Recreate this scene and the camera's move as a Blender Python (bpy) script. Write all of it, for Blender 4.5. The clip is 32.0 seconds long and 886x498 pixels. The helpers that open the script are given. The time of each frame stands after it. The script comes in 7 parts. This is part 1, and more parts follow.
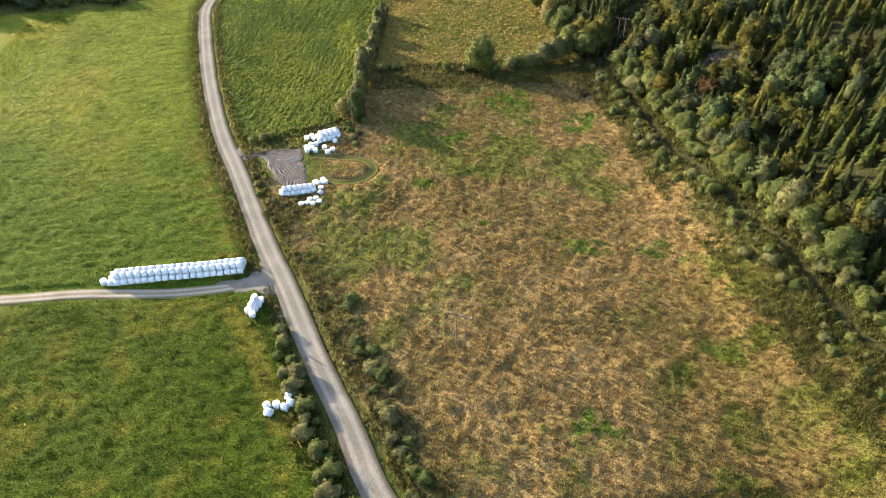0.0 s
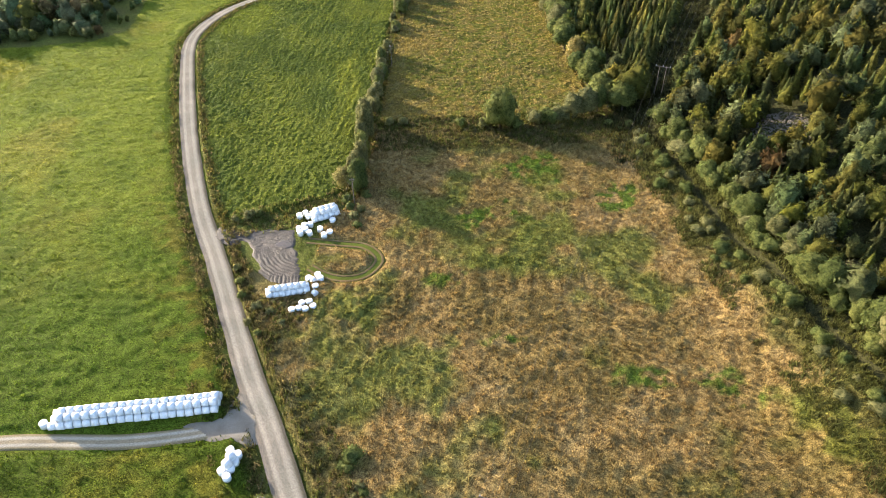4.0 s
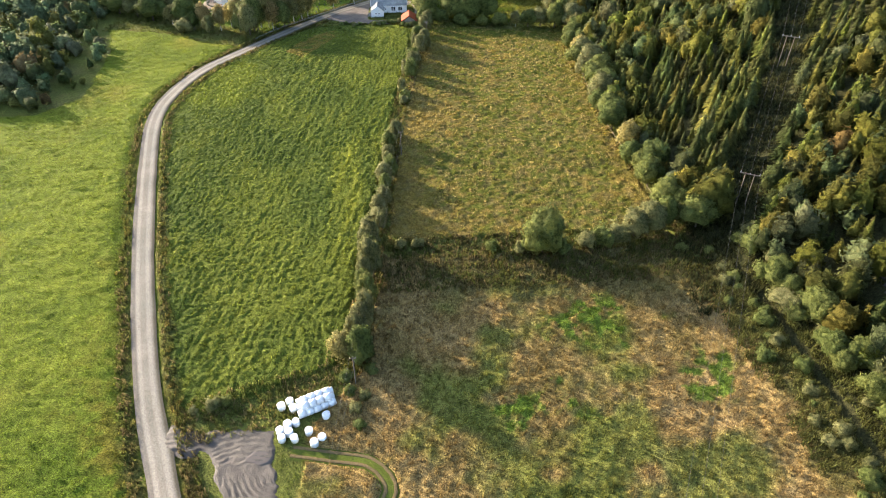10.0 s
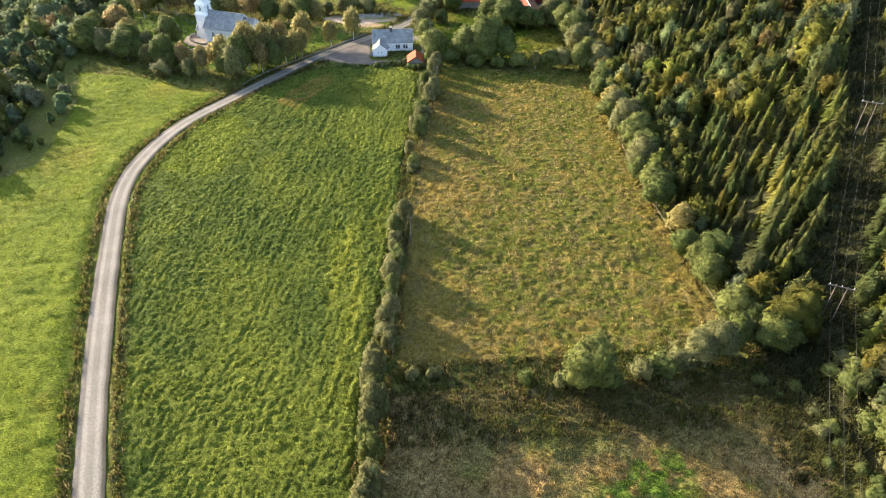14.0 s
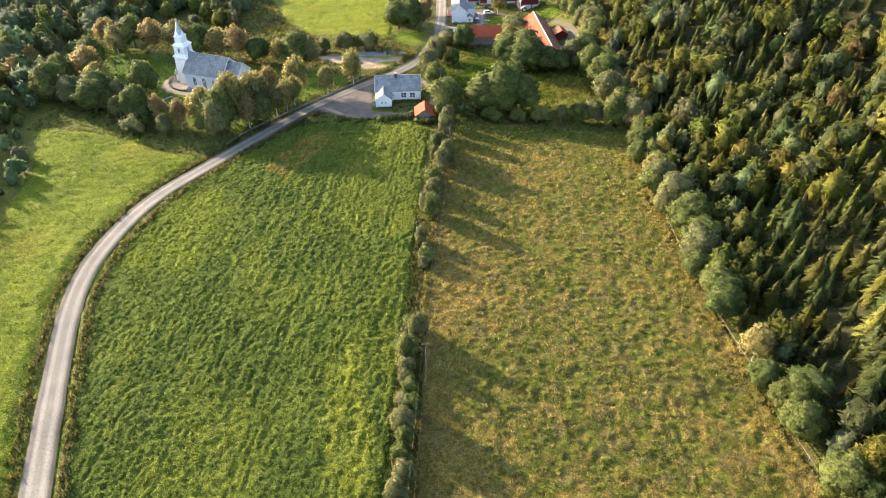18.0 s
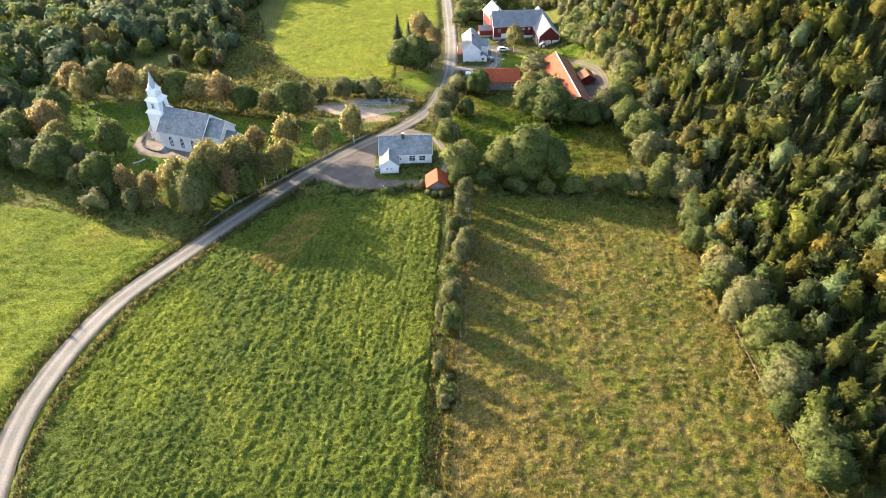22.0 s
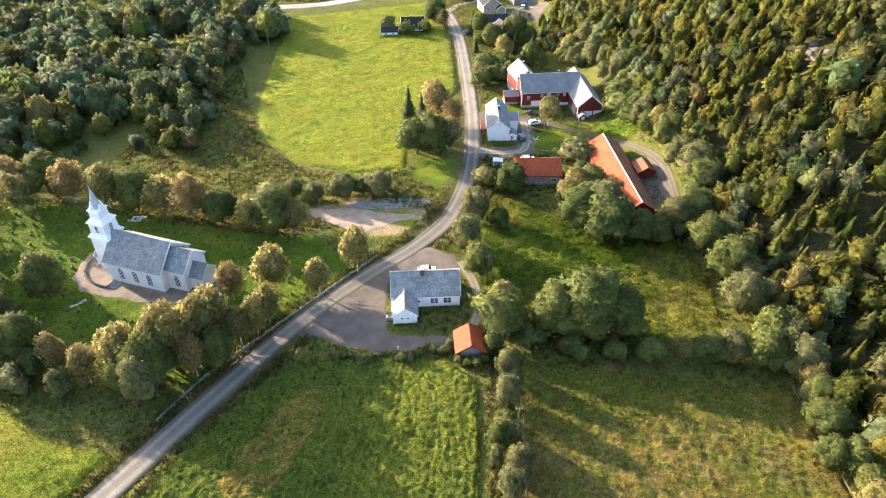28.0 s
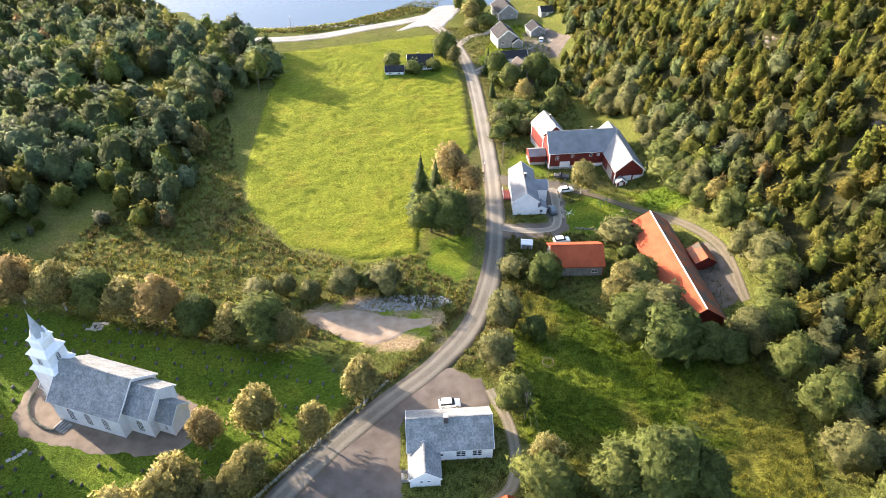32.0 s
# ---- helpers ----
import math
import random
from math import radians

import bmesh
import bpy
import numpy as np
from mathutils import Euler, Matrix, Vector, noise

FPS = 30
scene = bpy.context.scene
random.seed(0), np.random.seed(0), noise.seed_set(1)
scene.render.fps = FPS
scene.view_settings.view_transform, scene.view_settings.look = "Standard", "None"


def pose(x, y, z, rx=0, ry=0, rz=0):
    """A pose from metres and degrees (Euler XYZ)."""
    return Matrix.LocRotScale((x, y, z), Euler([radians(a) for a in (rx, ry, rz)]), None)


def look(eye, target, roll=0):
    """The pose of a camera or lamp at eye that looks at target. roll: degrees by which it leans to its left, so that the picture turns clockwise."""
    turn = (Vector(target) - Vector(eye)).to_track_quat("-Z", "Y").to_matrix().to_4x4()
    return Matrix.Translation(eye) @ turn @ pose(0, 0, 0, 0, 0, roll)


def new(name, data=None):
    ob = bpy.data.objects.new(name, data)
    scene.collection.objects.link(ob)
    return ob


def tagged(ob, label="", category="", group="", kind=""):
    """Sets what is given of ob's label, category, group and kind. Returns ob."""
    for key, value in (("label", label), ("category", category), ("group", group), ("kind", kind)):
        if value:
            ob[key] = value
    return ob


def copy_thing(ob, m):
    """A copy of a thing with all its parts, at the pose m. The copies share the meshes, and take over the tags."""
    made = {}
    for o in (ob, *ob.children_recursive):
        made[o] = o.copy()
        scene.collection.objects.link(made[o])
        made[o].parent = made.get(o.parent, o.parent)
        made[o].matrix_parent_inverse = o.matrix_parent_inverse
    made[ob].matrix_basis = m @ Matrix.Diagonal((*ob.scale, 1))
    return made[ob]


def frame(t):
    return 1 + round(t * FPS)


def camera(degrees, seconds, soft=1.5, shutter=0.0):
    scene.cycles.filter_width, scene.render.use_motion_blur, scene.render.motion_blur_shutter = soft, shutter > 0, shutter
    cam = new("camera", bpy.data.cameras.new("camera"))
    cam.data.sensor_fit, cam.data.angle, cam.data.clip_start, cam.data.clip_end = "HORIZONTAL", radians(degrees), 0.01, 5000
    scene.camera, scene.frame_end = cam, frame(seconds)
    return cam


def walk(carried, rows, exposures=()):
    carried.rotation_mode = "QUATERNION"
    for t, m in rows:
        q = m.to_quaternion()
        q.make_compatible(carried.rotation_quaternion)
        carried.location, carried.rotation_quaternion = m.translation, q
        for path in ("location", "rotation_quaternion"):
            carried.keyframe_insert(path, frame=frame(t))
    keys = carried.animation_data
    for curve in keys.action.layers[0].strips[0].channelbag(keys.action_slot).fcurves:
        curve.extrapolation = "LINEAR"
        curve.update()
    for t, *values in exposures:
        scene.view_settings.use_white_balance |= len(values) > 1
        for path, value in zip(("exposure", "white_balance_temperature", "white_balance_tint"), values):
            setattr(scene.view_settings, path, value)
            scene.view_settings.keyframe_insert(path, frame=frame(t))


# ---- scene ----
cam = camera(65.49, 32.0, soft=0.65)
# seconds, eye x y z, pitch, roll, yaw
PATH = [
    (0.0, 0.00, 0.00, 100.48, -39.052, 0.710, -3.168),
    (1.0, -0.54, 9.59, 100.62, -39.096, 0.632, -3.136),
    (2.0, -1.09, 19.21, 100.76, -39.137, 0.560, -3.110),
    (3.0, -1.65, 28.84, 100.88, -39.173, 0.493, -3.091),
    (4.0, -2.21, 38.50, 100.99, -39.207, 0.431, -3.077),
    (5.0, -2.77, 48.18, 101.09, -39.238, 0.373, -3.069),
    (6.0, -3.33, 57.87, 101.18, -39.266, 0.320, -3.067),
    (7.0, -3.91, 67.58, 101.26, -39.291, 0.271, -3.070),
    (8.0, -4.48, 77.31, 101.33, -39.314, 0.227, -3.078),
    (9.0, -5.06, 87.05, 101.39, -39.334, 0.187, -3.091),
    (10.0, -5.64, 96.80, 101.44, -39.353, 0.150, -3.108),
    (11.0, -6.23, 106.56, 101.48, -39.370, 0.117, -3.130),
    (12.0, -6.82, 116.33, 101.52, -39.385, 0.087, -3.156),
    (13.0, -7.42, 126.11, 101.55, -39.399, 0.061, -3.187),
    (14.0, -8.02, 135.90, 101.57, -39.412, 0.038, -3.221),
    (15.0, -8.62, 145.69, 101.58, -39.424, 0.018, -3.259),
    (16.0, -9.23, 155.49, 101.59, -39.436, -0.000, -3.300),
    (17.0, -9.84, 165.29, 101.59, -39.446, -0.015, -3.345),
    (18.0, -10.45, 175.09, 101.59, -39.457, -0.028, -3.393),
    (19.0, -11.07, 184.90, 101.58, -39.467, -0.038, -3.443),
    (20.0, -11.69, 194.70, 101.56, -39.477, -0.047, -3.497),
    (21.0, -12.31, 204.50, 101.54, -39.488, -0.054, -3.553),
    (22.0, -12.94, 214.29, 101.52, -39.499, -0.059, -3.611),
    (23.0, -13.57, 224.08, 101.49, -39.511, -0.063, -3.671),
    (24.0, -14.20, 233.87, 101.45, -39.524, -0.065, -3.733),
    (25.0, -14.84, 243.65, 101.42, -39.538, -0.067, -3.796),
    (26.0, -15.48, 253.41, 101.38, -39.553, -0.067, -3.862),
    (27.0, -16.13, 263.17, 101.34, -39.570, -0.067, -3.928),
    (28.0, -16.77, 272.92, 101.29, -39.589, -0.066, -3.996),
    (29.0, -17.42, 282.65, 101.25, -39.609, -0.065, -4.064),
    (30.0, -18.07, 292.37, 101.20, -39.632, -0.064, -4.133),
    (31.0, -18.73, 302.07, 101.15, -39.657, -0.063, -4.203),
    (32.0, -19.39, 311.75, 101.10, -39.685, -0.062, -4.272),
]
walk(cam, [(t, pose(x, y, z, 90 + pitch, roll, yaw)) for t, x, y, z, pitch, roll, yaw in PATH], [(0.0, 1.98, 6450, 14), (7.0, 2.1, 6400, 14), (18.0, 2.32, 6450, 15), (27.0, 2.42, 6450, 18), (32.0, 2.38, 6400, 18)])

# ---- world and sun ----
SUN_AZ = radians(142)      # towards the sun, anticlockwise from +x
SUN_EL = radians(14.5)
world = bpy.data.worlds.new("sky")
scene.world = world
world.use_nodes = True
wn = world.node_tree
wn.nodes.clear()
sky = wn.nodes.new("ShaderNodeTexSky")
sky.sky_type = "NISHITA"
sky.sun_disc = False
sky.sun_elevation = SUN_EL
sky.sun_rotation = math.pi / 2 - SUN_AZ
sky.air_density, sky.dust_density, sky.ozone_density = 1.0, 1.5, 1.0
bg = wn.nodes.new("ShaderNodeBackground")
bg.inputs[1].default_value = 0.15
wo = wn.nodes.new("ShaderNodeOutputWorld")
wn.links.new(sky.outputs[0], bg.inputs[0])
wn.links.new(bg.outputs[0], wo.inputs[0])
sun_data = bpy.data.lights.new("sun", "SUN")
sun_data.energy = 4.3
sun_data.angle = radians(0.6)
sun_data.color = (1.0, 0.86, 0.66)
sun = new("sun", sun_data)
sun_dir = Vector((math.cos(SUN_AZ) * math.cos(SUN_EL), math.sin(SUN_AZ) * math.cos(SUN_EL), math.sin(SUN_EL)))
sun.matrix_world = look(sun_dir * 300 + Vector((0, 300, 0)), (0, 300, 0))


# ---- numeric helpers ----
def vnoise(x, y, scale, seed=0):
    """Smooth value noise in 0..1."""
    u, v = np.asarray(x) / scale, np.asarray(y) / scale
    i, j = np.floor(u).astype(np.int64), np.floor(v).astype(np.int64)
    fu, fv = u - i, v - j
    fu, fv = fu * fu * (3 - 2 * fu), fv * fv * (3 - 2 * fv)

    def h(a, b):
        n = (a * 374761393 + b * 668265263 + seed * 1442695041) & 0x7FFFFFFF
        n = ((n ^ (n >> 13)) * 1274126177) & 0x7FFFFFFF
        return ((n ^ (n >> 16)) & 0xFFFF) / 65535.0
    return (h(i, j) * (1 - fu) + h(i + 1, j) * fu) * (1 - fv) + (h(i, j + 1) * (1 - fu) + h(i + 1, j + 1) * fu) * fv


def fbm(x, y, scale, seed=0, octaves=3):
    total, amp, norm = 0.0, 1.0, 0.0
    for k in range(octaves):
        total = total + amp * vnoise(x, y, scale / 2 ** k, seed + 17 * k)
        norm += amp
        amp *= 0.55
    return total / norm


def smooth(a, b, x):
    u = np.clip((np.asarray(x, float) - a) / (b - a), 0, 1)
    return u * u * (3 - 2 * u)


def inside(x, y, poly):
    x, y = np.asarray(x, float), np.asarray(y, float)
    hit = np.zeros(x.shape, bool)
    n = len(poly)
    for k in range(n):
        (x0, y0), (x1, y1) = poly[k], poly[(k + 1) % n]
        if y0 == y1:
            continue
        hit ^= ((y0 > y) != (y1 > y)) & (x < (x1 - x0) * (y - y0) / (y1 - y0) + x0)
    return hit


def line_dist(x, y, line):
    x, y = np.asarray(x, float), np.asarray(y, float)
    best = np.full(x.shape, 1e9)
    for (x0, y0), (x1, y1) in zip(line, line[1:]):
        dx, dy = x1 - x0, y1 - y0
        s = np.clip(((x - x0) * dx + (y - y0) * dy) / (dx * dx + dy * dy), 0, 1)
        best = np.minimum(best, np.hypot(x - x0 - s * dx, y - y0 - s * dy))
    return best


def spline(points, step=1.5):
    """A smooth line through plan points (Catmull-Rom), sampled evenly."""
    q = [Vector(points[0]) * 2 - Vector(points[1])] + [Vector(a) for a in points] + [Vector(points[-1]) * 2 - Vector(points[-2])]
    out = []
    for a, b, c, d in zip(q, q[1:], q[2:], q[3:]):
        n = max(2, int((c - b).length / step))
        for k in range(n):
            t = k / n
            out.append(0.5 * (2 * b + (c - a) * t + (2 * a - 5 * b + 4 * c - d) * t * t + (3 * b - a - 3 * c + d) * t ** 3))
    out.append(q[-2])
    return [(p.x, p.y) for p in out]


# ---- plan ----
ROAD = [(14, 28), (2, 46), (-8, 61), (-14, 76), (-21, 92), (-30, 115), (-36, 129), (-48, 161), (-57, 184), (-68, 221), (-78, 262), (-83, 288), (-82, 306),
        (-76, 325), (-63, 345), (-47, 368), (-36, 382), (-25, 393), (-13, 404), (-4, 417), (3, 440), (7, 476), (9, 535), (8, 565), (3, 592), (-4, 612)]
COAST = [(-260, 660), (-170, 620), (-98, 596), (-76, 591), (-54, 593), (-30, 603), (-4, 615), (17, 634), (45, 665), (90, 720)]
TRACK = [(-32, 117), (-39, 114.5), (-54, 113), (-73, 114), (-90, 113), (-140, 112), (-230, 116)]
FARM_TRACK = [(5, 474), (20, 469), (33, 463), (41, 456), (48, 448.5), (53, 438), (55, 428), (54, 414)]
FARM_DRIVE = [(4, 450), (14, 447.5), (20, 449), (22, 458), (23, 468)]
HOUSE_DRIVE = [(9, 549), (17, 556), (25, 560), (34, 573), (45, 579)]
WEST_DRIVE = [(6, 577), (13, 588), (21, 592), (28, 602)]
ROAD_S, COAST_S, TRACK_S = spline(ROAD), spline(COAST), spline(TRACK)
HEDGE = [(-17, 186), (-17, 200), (-16, 215), (-13.5, 238), (-11, 268), (-8, 295), (-6, 312), (-3, 330), (-1, 348), (0.5, 366)]
SHORE = [(-400, 720), (-190, 690), (-125, 650), (-104, 618), (-93, 606), (-67, 606), (-43, 612), (-18, 628), (-5, 642), (20, 670), (60, 720), (200, 900), (-600, 1400)]
P_HAY = [(-500, -80), (12, -80), (8, 40), (-3, 60), (-17, 92), (-26, 115), (-40, 150), (-53, 184), (-64, 221), (-75, 266), (-79, 300), (-72, 324), (-60, 343),
         (-82, 350), (-99, 361), (-122, 367), (-113, 340), (-110, 303), (-120, 292), (-144, 288), (-500, 280)]
P_CROP = [(-50, 178), (-45, 176), (-22, 186), (-19, 192), (-19, 217), (-16, 240), (-13, 268), (-9, 310), (-5, 345), (-4, 358), (-10, 364), (-26, 367), (-40, 364),
          (-48, 360), (-60, 344), (-72, 325), (-79, 303), (-80, 285), (-75, 264), (-65, 222), (-54, 185)]
P_MARSH = [(10, 20), (0, 56), (-16, 90), (-28, 120), (-42, 152), (-40, 158), (-27, 148), (-25, 172), (-17, 184), (-13, 217), (61, 219), (64, 205), (66, 186), (68, 159), (71, 145), (74.5, 122), (78.5, 94.5), (83, 70), (92, 20)]
P_TAWNY = [(-12, 223), (58, 226), (54, 240), (52, 290), (54, 326), (55, 352), (3, 363), (-1, 345), (-5, 310), (-9, 280)]
P_MUD = [(-50, 173), (-44, 172.5), (-36, 172.5), (-31.5, 171.8), (-29.6, 161), (-28, 151), (-36, 149), (-38.7, 160), (-43, 167.5), (-51, 168.5)]
P_YARDGRASS = [(-125, 434), (-60, 413), (-38, 408), (-28, 397), (-40, 384), (-58, 362), (-72, 364), (-100, 384), (-114, 400), (-124, 420)]
P_STUBBLE = [(-34, 359.5), (-31.5, 356), (-42.5, 331), (-50, 338), (-46, 347), (-40, 355)]
P_FAR = [(-63, 576), (0, 592), (5, 564), (6.3, 535), (6, 500), (1, 486), (-14, 462), (-16, 441), (-29, 439), (-47, 446), (-61, 466), (-64, 485), (-64, 530)]
P_MEADOW = [(2, 372), (48, 364), (52, 385), (49, 400), (38, 403), (25, 412), (10, 425), (3, 418), (0, 395)]
P_LAWNS = [[(-13, 447), (0, 447), (0, 430), (-8, 429), (-14, 434)], [(22, 458), (36, 463), (42, 455), (32, 444), (22, 447)], [(9, 480), (23, 492), (23, 474), (8, 477)],
           [(42, 462), (60, 460), (58, 450), (47, 450)], [(12, 560), (18, 575), (30, 600), (45, 600), (40, 560), (24, 545)], [(-24, 545), (-2, 548), (-2, 562), (-24, 562)]]
P_SAND = [(-44, 421), (-28, 426), (-11, 419), (-12, 409), (-22, 407), (-31, 411)]
P_CHURCH_GRAVEL = [(-92.6, 406.5), (-93.8, 402), (-93.7, 396.4), (-91.4, 392.4), (-87.5, 390), (-83.7, 388.8), (-75.7, 386.6), (-65.5, 384.8), (-60.5, 385.8), (-58, 389), (-57.6, 393), (-58.8, 396.6), (-64, 400), (-70, 402.8), (-78, 406), (-87, 408.5)]
P_YARD = [(-40, 375), (-30, 386.5), (-20, 397), (-12, 403), (-5, 399), (-3.5, 391), (-6, 390), (-20.8, 390), (-21.3, 373.5), (-15, 372), (-9, 371.5), (-6, 369), (-15, 366.5), (-24, 367.5), (-32, 370)]
HOUSE_LOOP = [(-8, 370.3), (-3.2, 374), (-1.4, 380), (-1.6, 388), (-4, 396)]
LOOP = [(-28, 167.3), (-20.9, 165.8), (-14.8, 164.4), (-11.8, 161.5), (-11, 158.6), (-12.6, 155.5), (-15, 153.6), (-19, 153.2), (-23, 154.6), (-26.5, 157.5)]
MOWN = [(-40, 106), (-34.8, 98.6), (-29.8, 86.1), (-26, 76)]
DITCH = [(88, 50), (84, 70), (79.5, 94.5), (75.5, 122), (72, 145), (69, 159), (67, 186), (65, 205), (62, 217)]


def base_height(x, y):
    z = -0.05 * np.logaddexp(0, (np.asarray(y, float) - 300) / 15) * 15
    edge = 60 - 12 * smooth(350, 450, y)
    slope = 0.38 + 0.42 * smooth(330, 440, y)
    z = z + slope * np.logaddexp(0, (x - edge) / 4) * 4 * (1 - 0.35 * smooth(100, 260, x))
    return z


def height(x, y):
    """The ground's height."""
    x, y = np.asarray(x, float), np.asarray(y, float)
    z = base_height(x, y)
    hill = smooth(55, 80, x)
    z = z + hill * (fbm(x, y, 28, 5) - 0.5) * 7 + hill * (fbm(x, y, 9, 9) - 0.5) * 2.2
    z = z + (fbm(x, y, 45, 3) - 0.5) * 1.0 * (1 - hill) * smooth(4, 14, line_dist(x, y, ROAD))
    z = np.where(inside(x, y, SHORE), np.minimum(z, -17.5), z)
    return z


def ridged(n):
    return 1 - np.abs(2 * n - 1)


def relief(x, y):
    """Folds of the crop, tussocks of the marsh and the fallow field."""
    warp = (fbm(x, y, 9, 101) - 0.5) * 4
    folds = ridged(vnoise(x * 0.97 - y * 0.2 + warp, y * 0.33, 0.8, 102)) * 0.2 + ridged(vnoise(x * 0.6, y + warp, 0.8, 103)) * 0.2 + vnoise(x, y, 0.5, 104) * 0.18
    lines = ridged(vnoise(x * 0.985 - y * 0.17 + warp * 0.25, y * 0.05, 1.2, 111)) * (0.35 + 0.65 * smooth(0.42, 0.62, fbm(x, y, 20, 112)))
    z = inside(x, y, P_CROP) * (folds * (0.85 + 0.6 * vnoise(x, y, 12, 105)) + 0.2 * lines)
    swirl = 1 + 1.1 * np.exp(-(((x + 17) / 9) ** 2 + ((y - 143) / 8) ** 2))
    marsh = 0.36 * ridged(fbm(x * 1.25, y * 0.85, 2.6, 106, 2)) + 0.42 * vnoise(x, y * 0.8, 1.1, 107) + 0.2 * smooth(0.45, 0.75, vnoise(x, y, 5, 108))
    z = z + inside(x, y, P_MARSH) * marsh * swirl * smooth(1.3, 2.4, line_dist(x, y, LOOP))
    fallow = 0.34 * ridged(vnoise(x + warp, y, 1.7, 109)) + 0.34 * vnoise(x, y, 0.95, 110)
    z = z + inside(x, y, P_TAWNY) * fallow
    hay = inside(x, y, P_HAY) * smooth(5.5, 7.5, line_dist(x, y, ROAD)) * smooth(2.4, 4, line_dist(x, y, TRACK))
    rough = 1 - 0.15 * smooth(116, 108, y) + 0.2 * smooth(170, 130, y)
    z = z + hay * rough * (0.3 * ridged(vnoise(x * 0.5 + warp * 0.4, y + 0.1 * x, 1.7, 121)) + 0.16 * vnoise(x * 0.8, y, 1.1, 122))
    far = inside(x, y, P_FAR) | inside(x, y, P_MEADOW)
    return z + far * (0.38 * ridged(vnoise(x * 0.6 + warp * 0.4, y, 1.8, 123)) + 0.25 * vnoise(x, y, 1.4, 124))


def gz(x, y):
    return float(height(np.array([x]), np.array([y]))[0])


# ---- materials ----
def material(name, rough=0.8, spec=0.3):
    m = bpy.data.materials.new(name)
    m.use_nodes = True
    b = m.node_tree.nodes["Principled BSDF"]
    b.inputs["Roughness"].default_value = rough
    b.inputs["Specular IOR Level"].default_value = spec
    return m, m.node_tree, b


def node(nt, kind, **values):
    n = nt.nodes.new(kind)
    for k, v in values.items():
        n.inputs[k].default_value = v
    return n


def ramp(nt, fac, stops):
    r = nt.nodes.new("ShaderNodeValToRGB")
    while len(r.color_ramp.elements) < len(stops):
        r.color_ramp.elements.new(0.5)
    for e, (p, c) in zip(r.color_ramp.elements, stops):
        e.position, e.color = p, (*c, 1) if len(c) == 3 else c
    nt.links.new(fac, r.inputs[0])
    return r.outputs[0]


def mix(nt, fac, a, b, mode="MIX"):
    n = nt.nodes.new("ShaderNodeMix")
    n.data_type, n.blend_type = "RGBA", mode
    n.clamp_factor = True
    for slot, v in ((0, fac), (6, a), (7, b)):
        if isinstance(v, (int, float)):
            n.inputs[slot].default_value = v
        elif isinstance(v, tuple):
            n.inputs[slot].default_value = (*v, 1)
        else:
            nt.links.new(v, n.inputs[slot])
    return n.outputs[2]


def place(nt):
    return nt.nodes.new("ShaderNodeNewGeometry").outputs["Position"]


def noise_at(nt, scale, detail=4.0, vec=None, rough=0.55):
    n = node(nt, "ShaderNodeTexNoise", Scale=scale, Detail=detail, Roughness=rough)
    nt.links.new(vec if vec is not None else place(nt), n.inputs["Vector"])
    return n.outputs["Fac"]


def bump(nt, b, fac, strength=0.4, distance=0.1):
    n = node(nt, "ShaderNodeBump", Strength=strength, Distance=distance)
    nt.links.new(fac, n.inputs["Height"])
    nt.links.new(n.outputs[0], b.inputs["Normal"])


def two_scale(name, dark, light, scale_a, scale_b, rough=0.8, relief=0.3, dist=0.02, spec=0.3):
    """A surface whose colour varies at two scales, with fine relief."""
    m, nt, b = material(name, rough, spec)
    a = ramp(nt, noise_at(nt, scale_a, 3), [(0.3, dark), (0.7, light)])
    c = noise_at(nt, scale_b, 6)
    out = mix(nt, 0.5, a, ramp(nt, c, [(0.3, (0.55, 0.55, 0.55)), (0.75, (1.35, 1.35, 1.35))]), "MULTIPLY")
    nt.links.new(out, b.inputs["Base Color"])
    bump(nt, b, c, relief, dist)
    return m


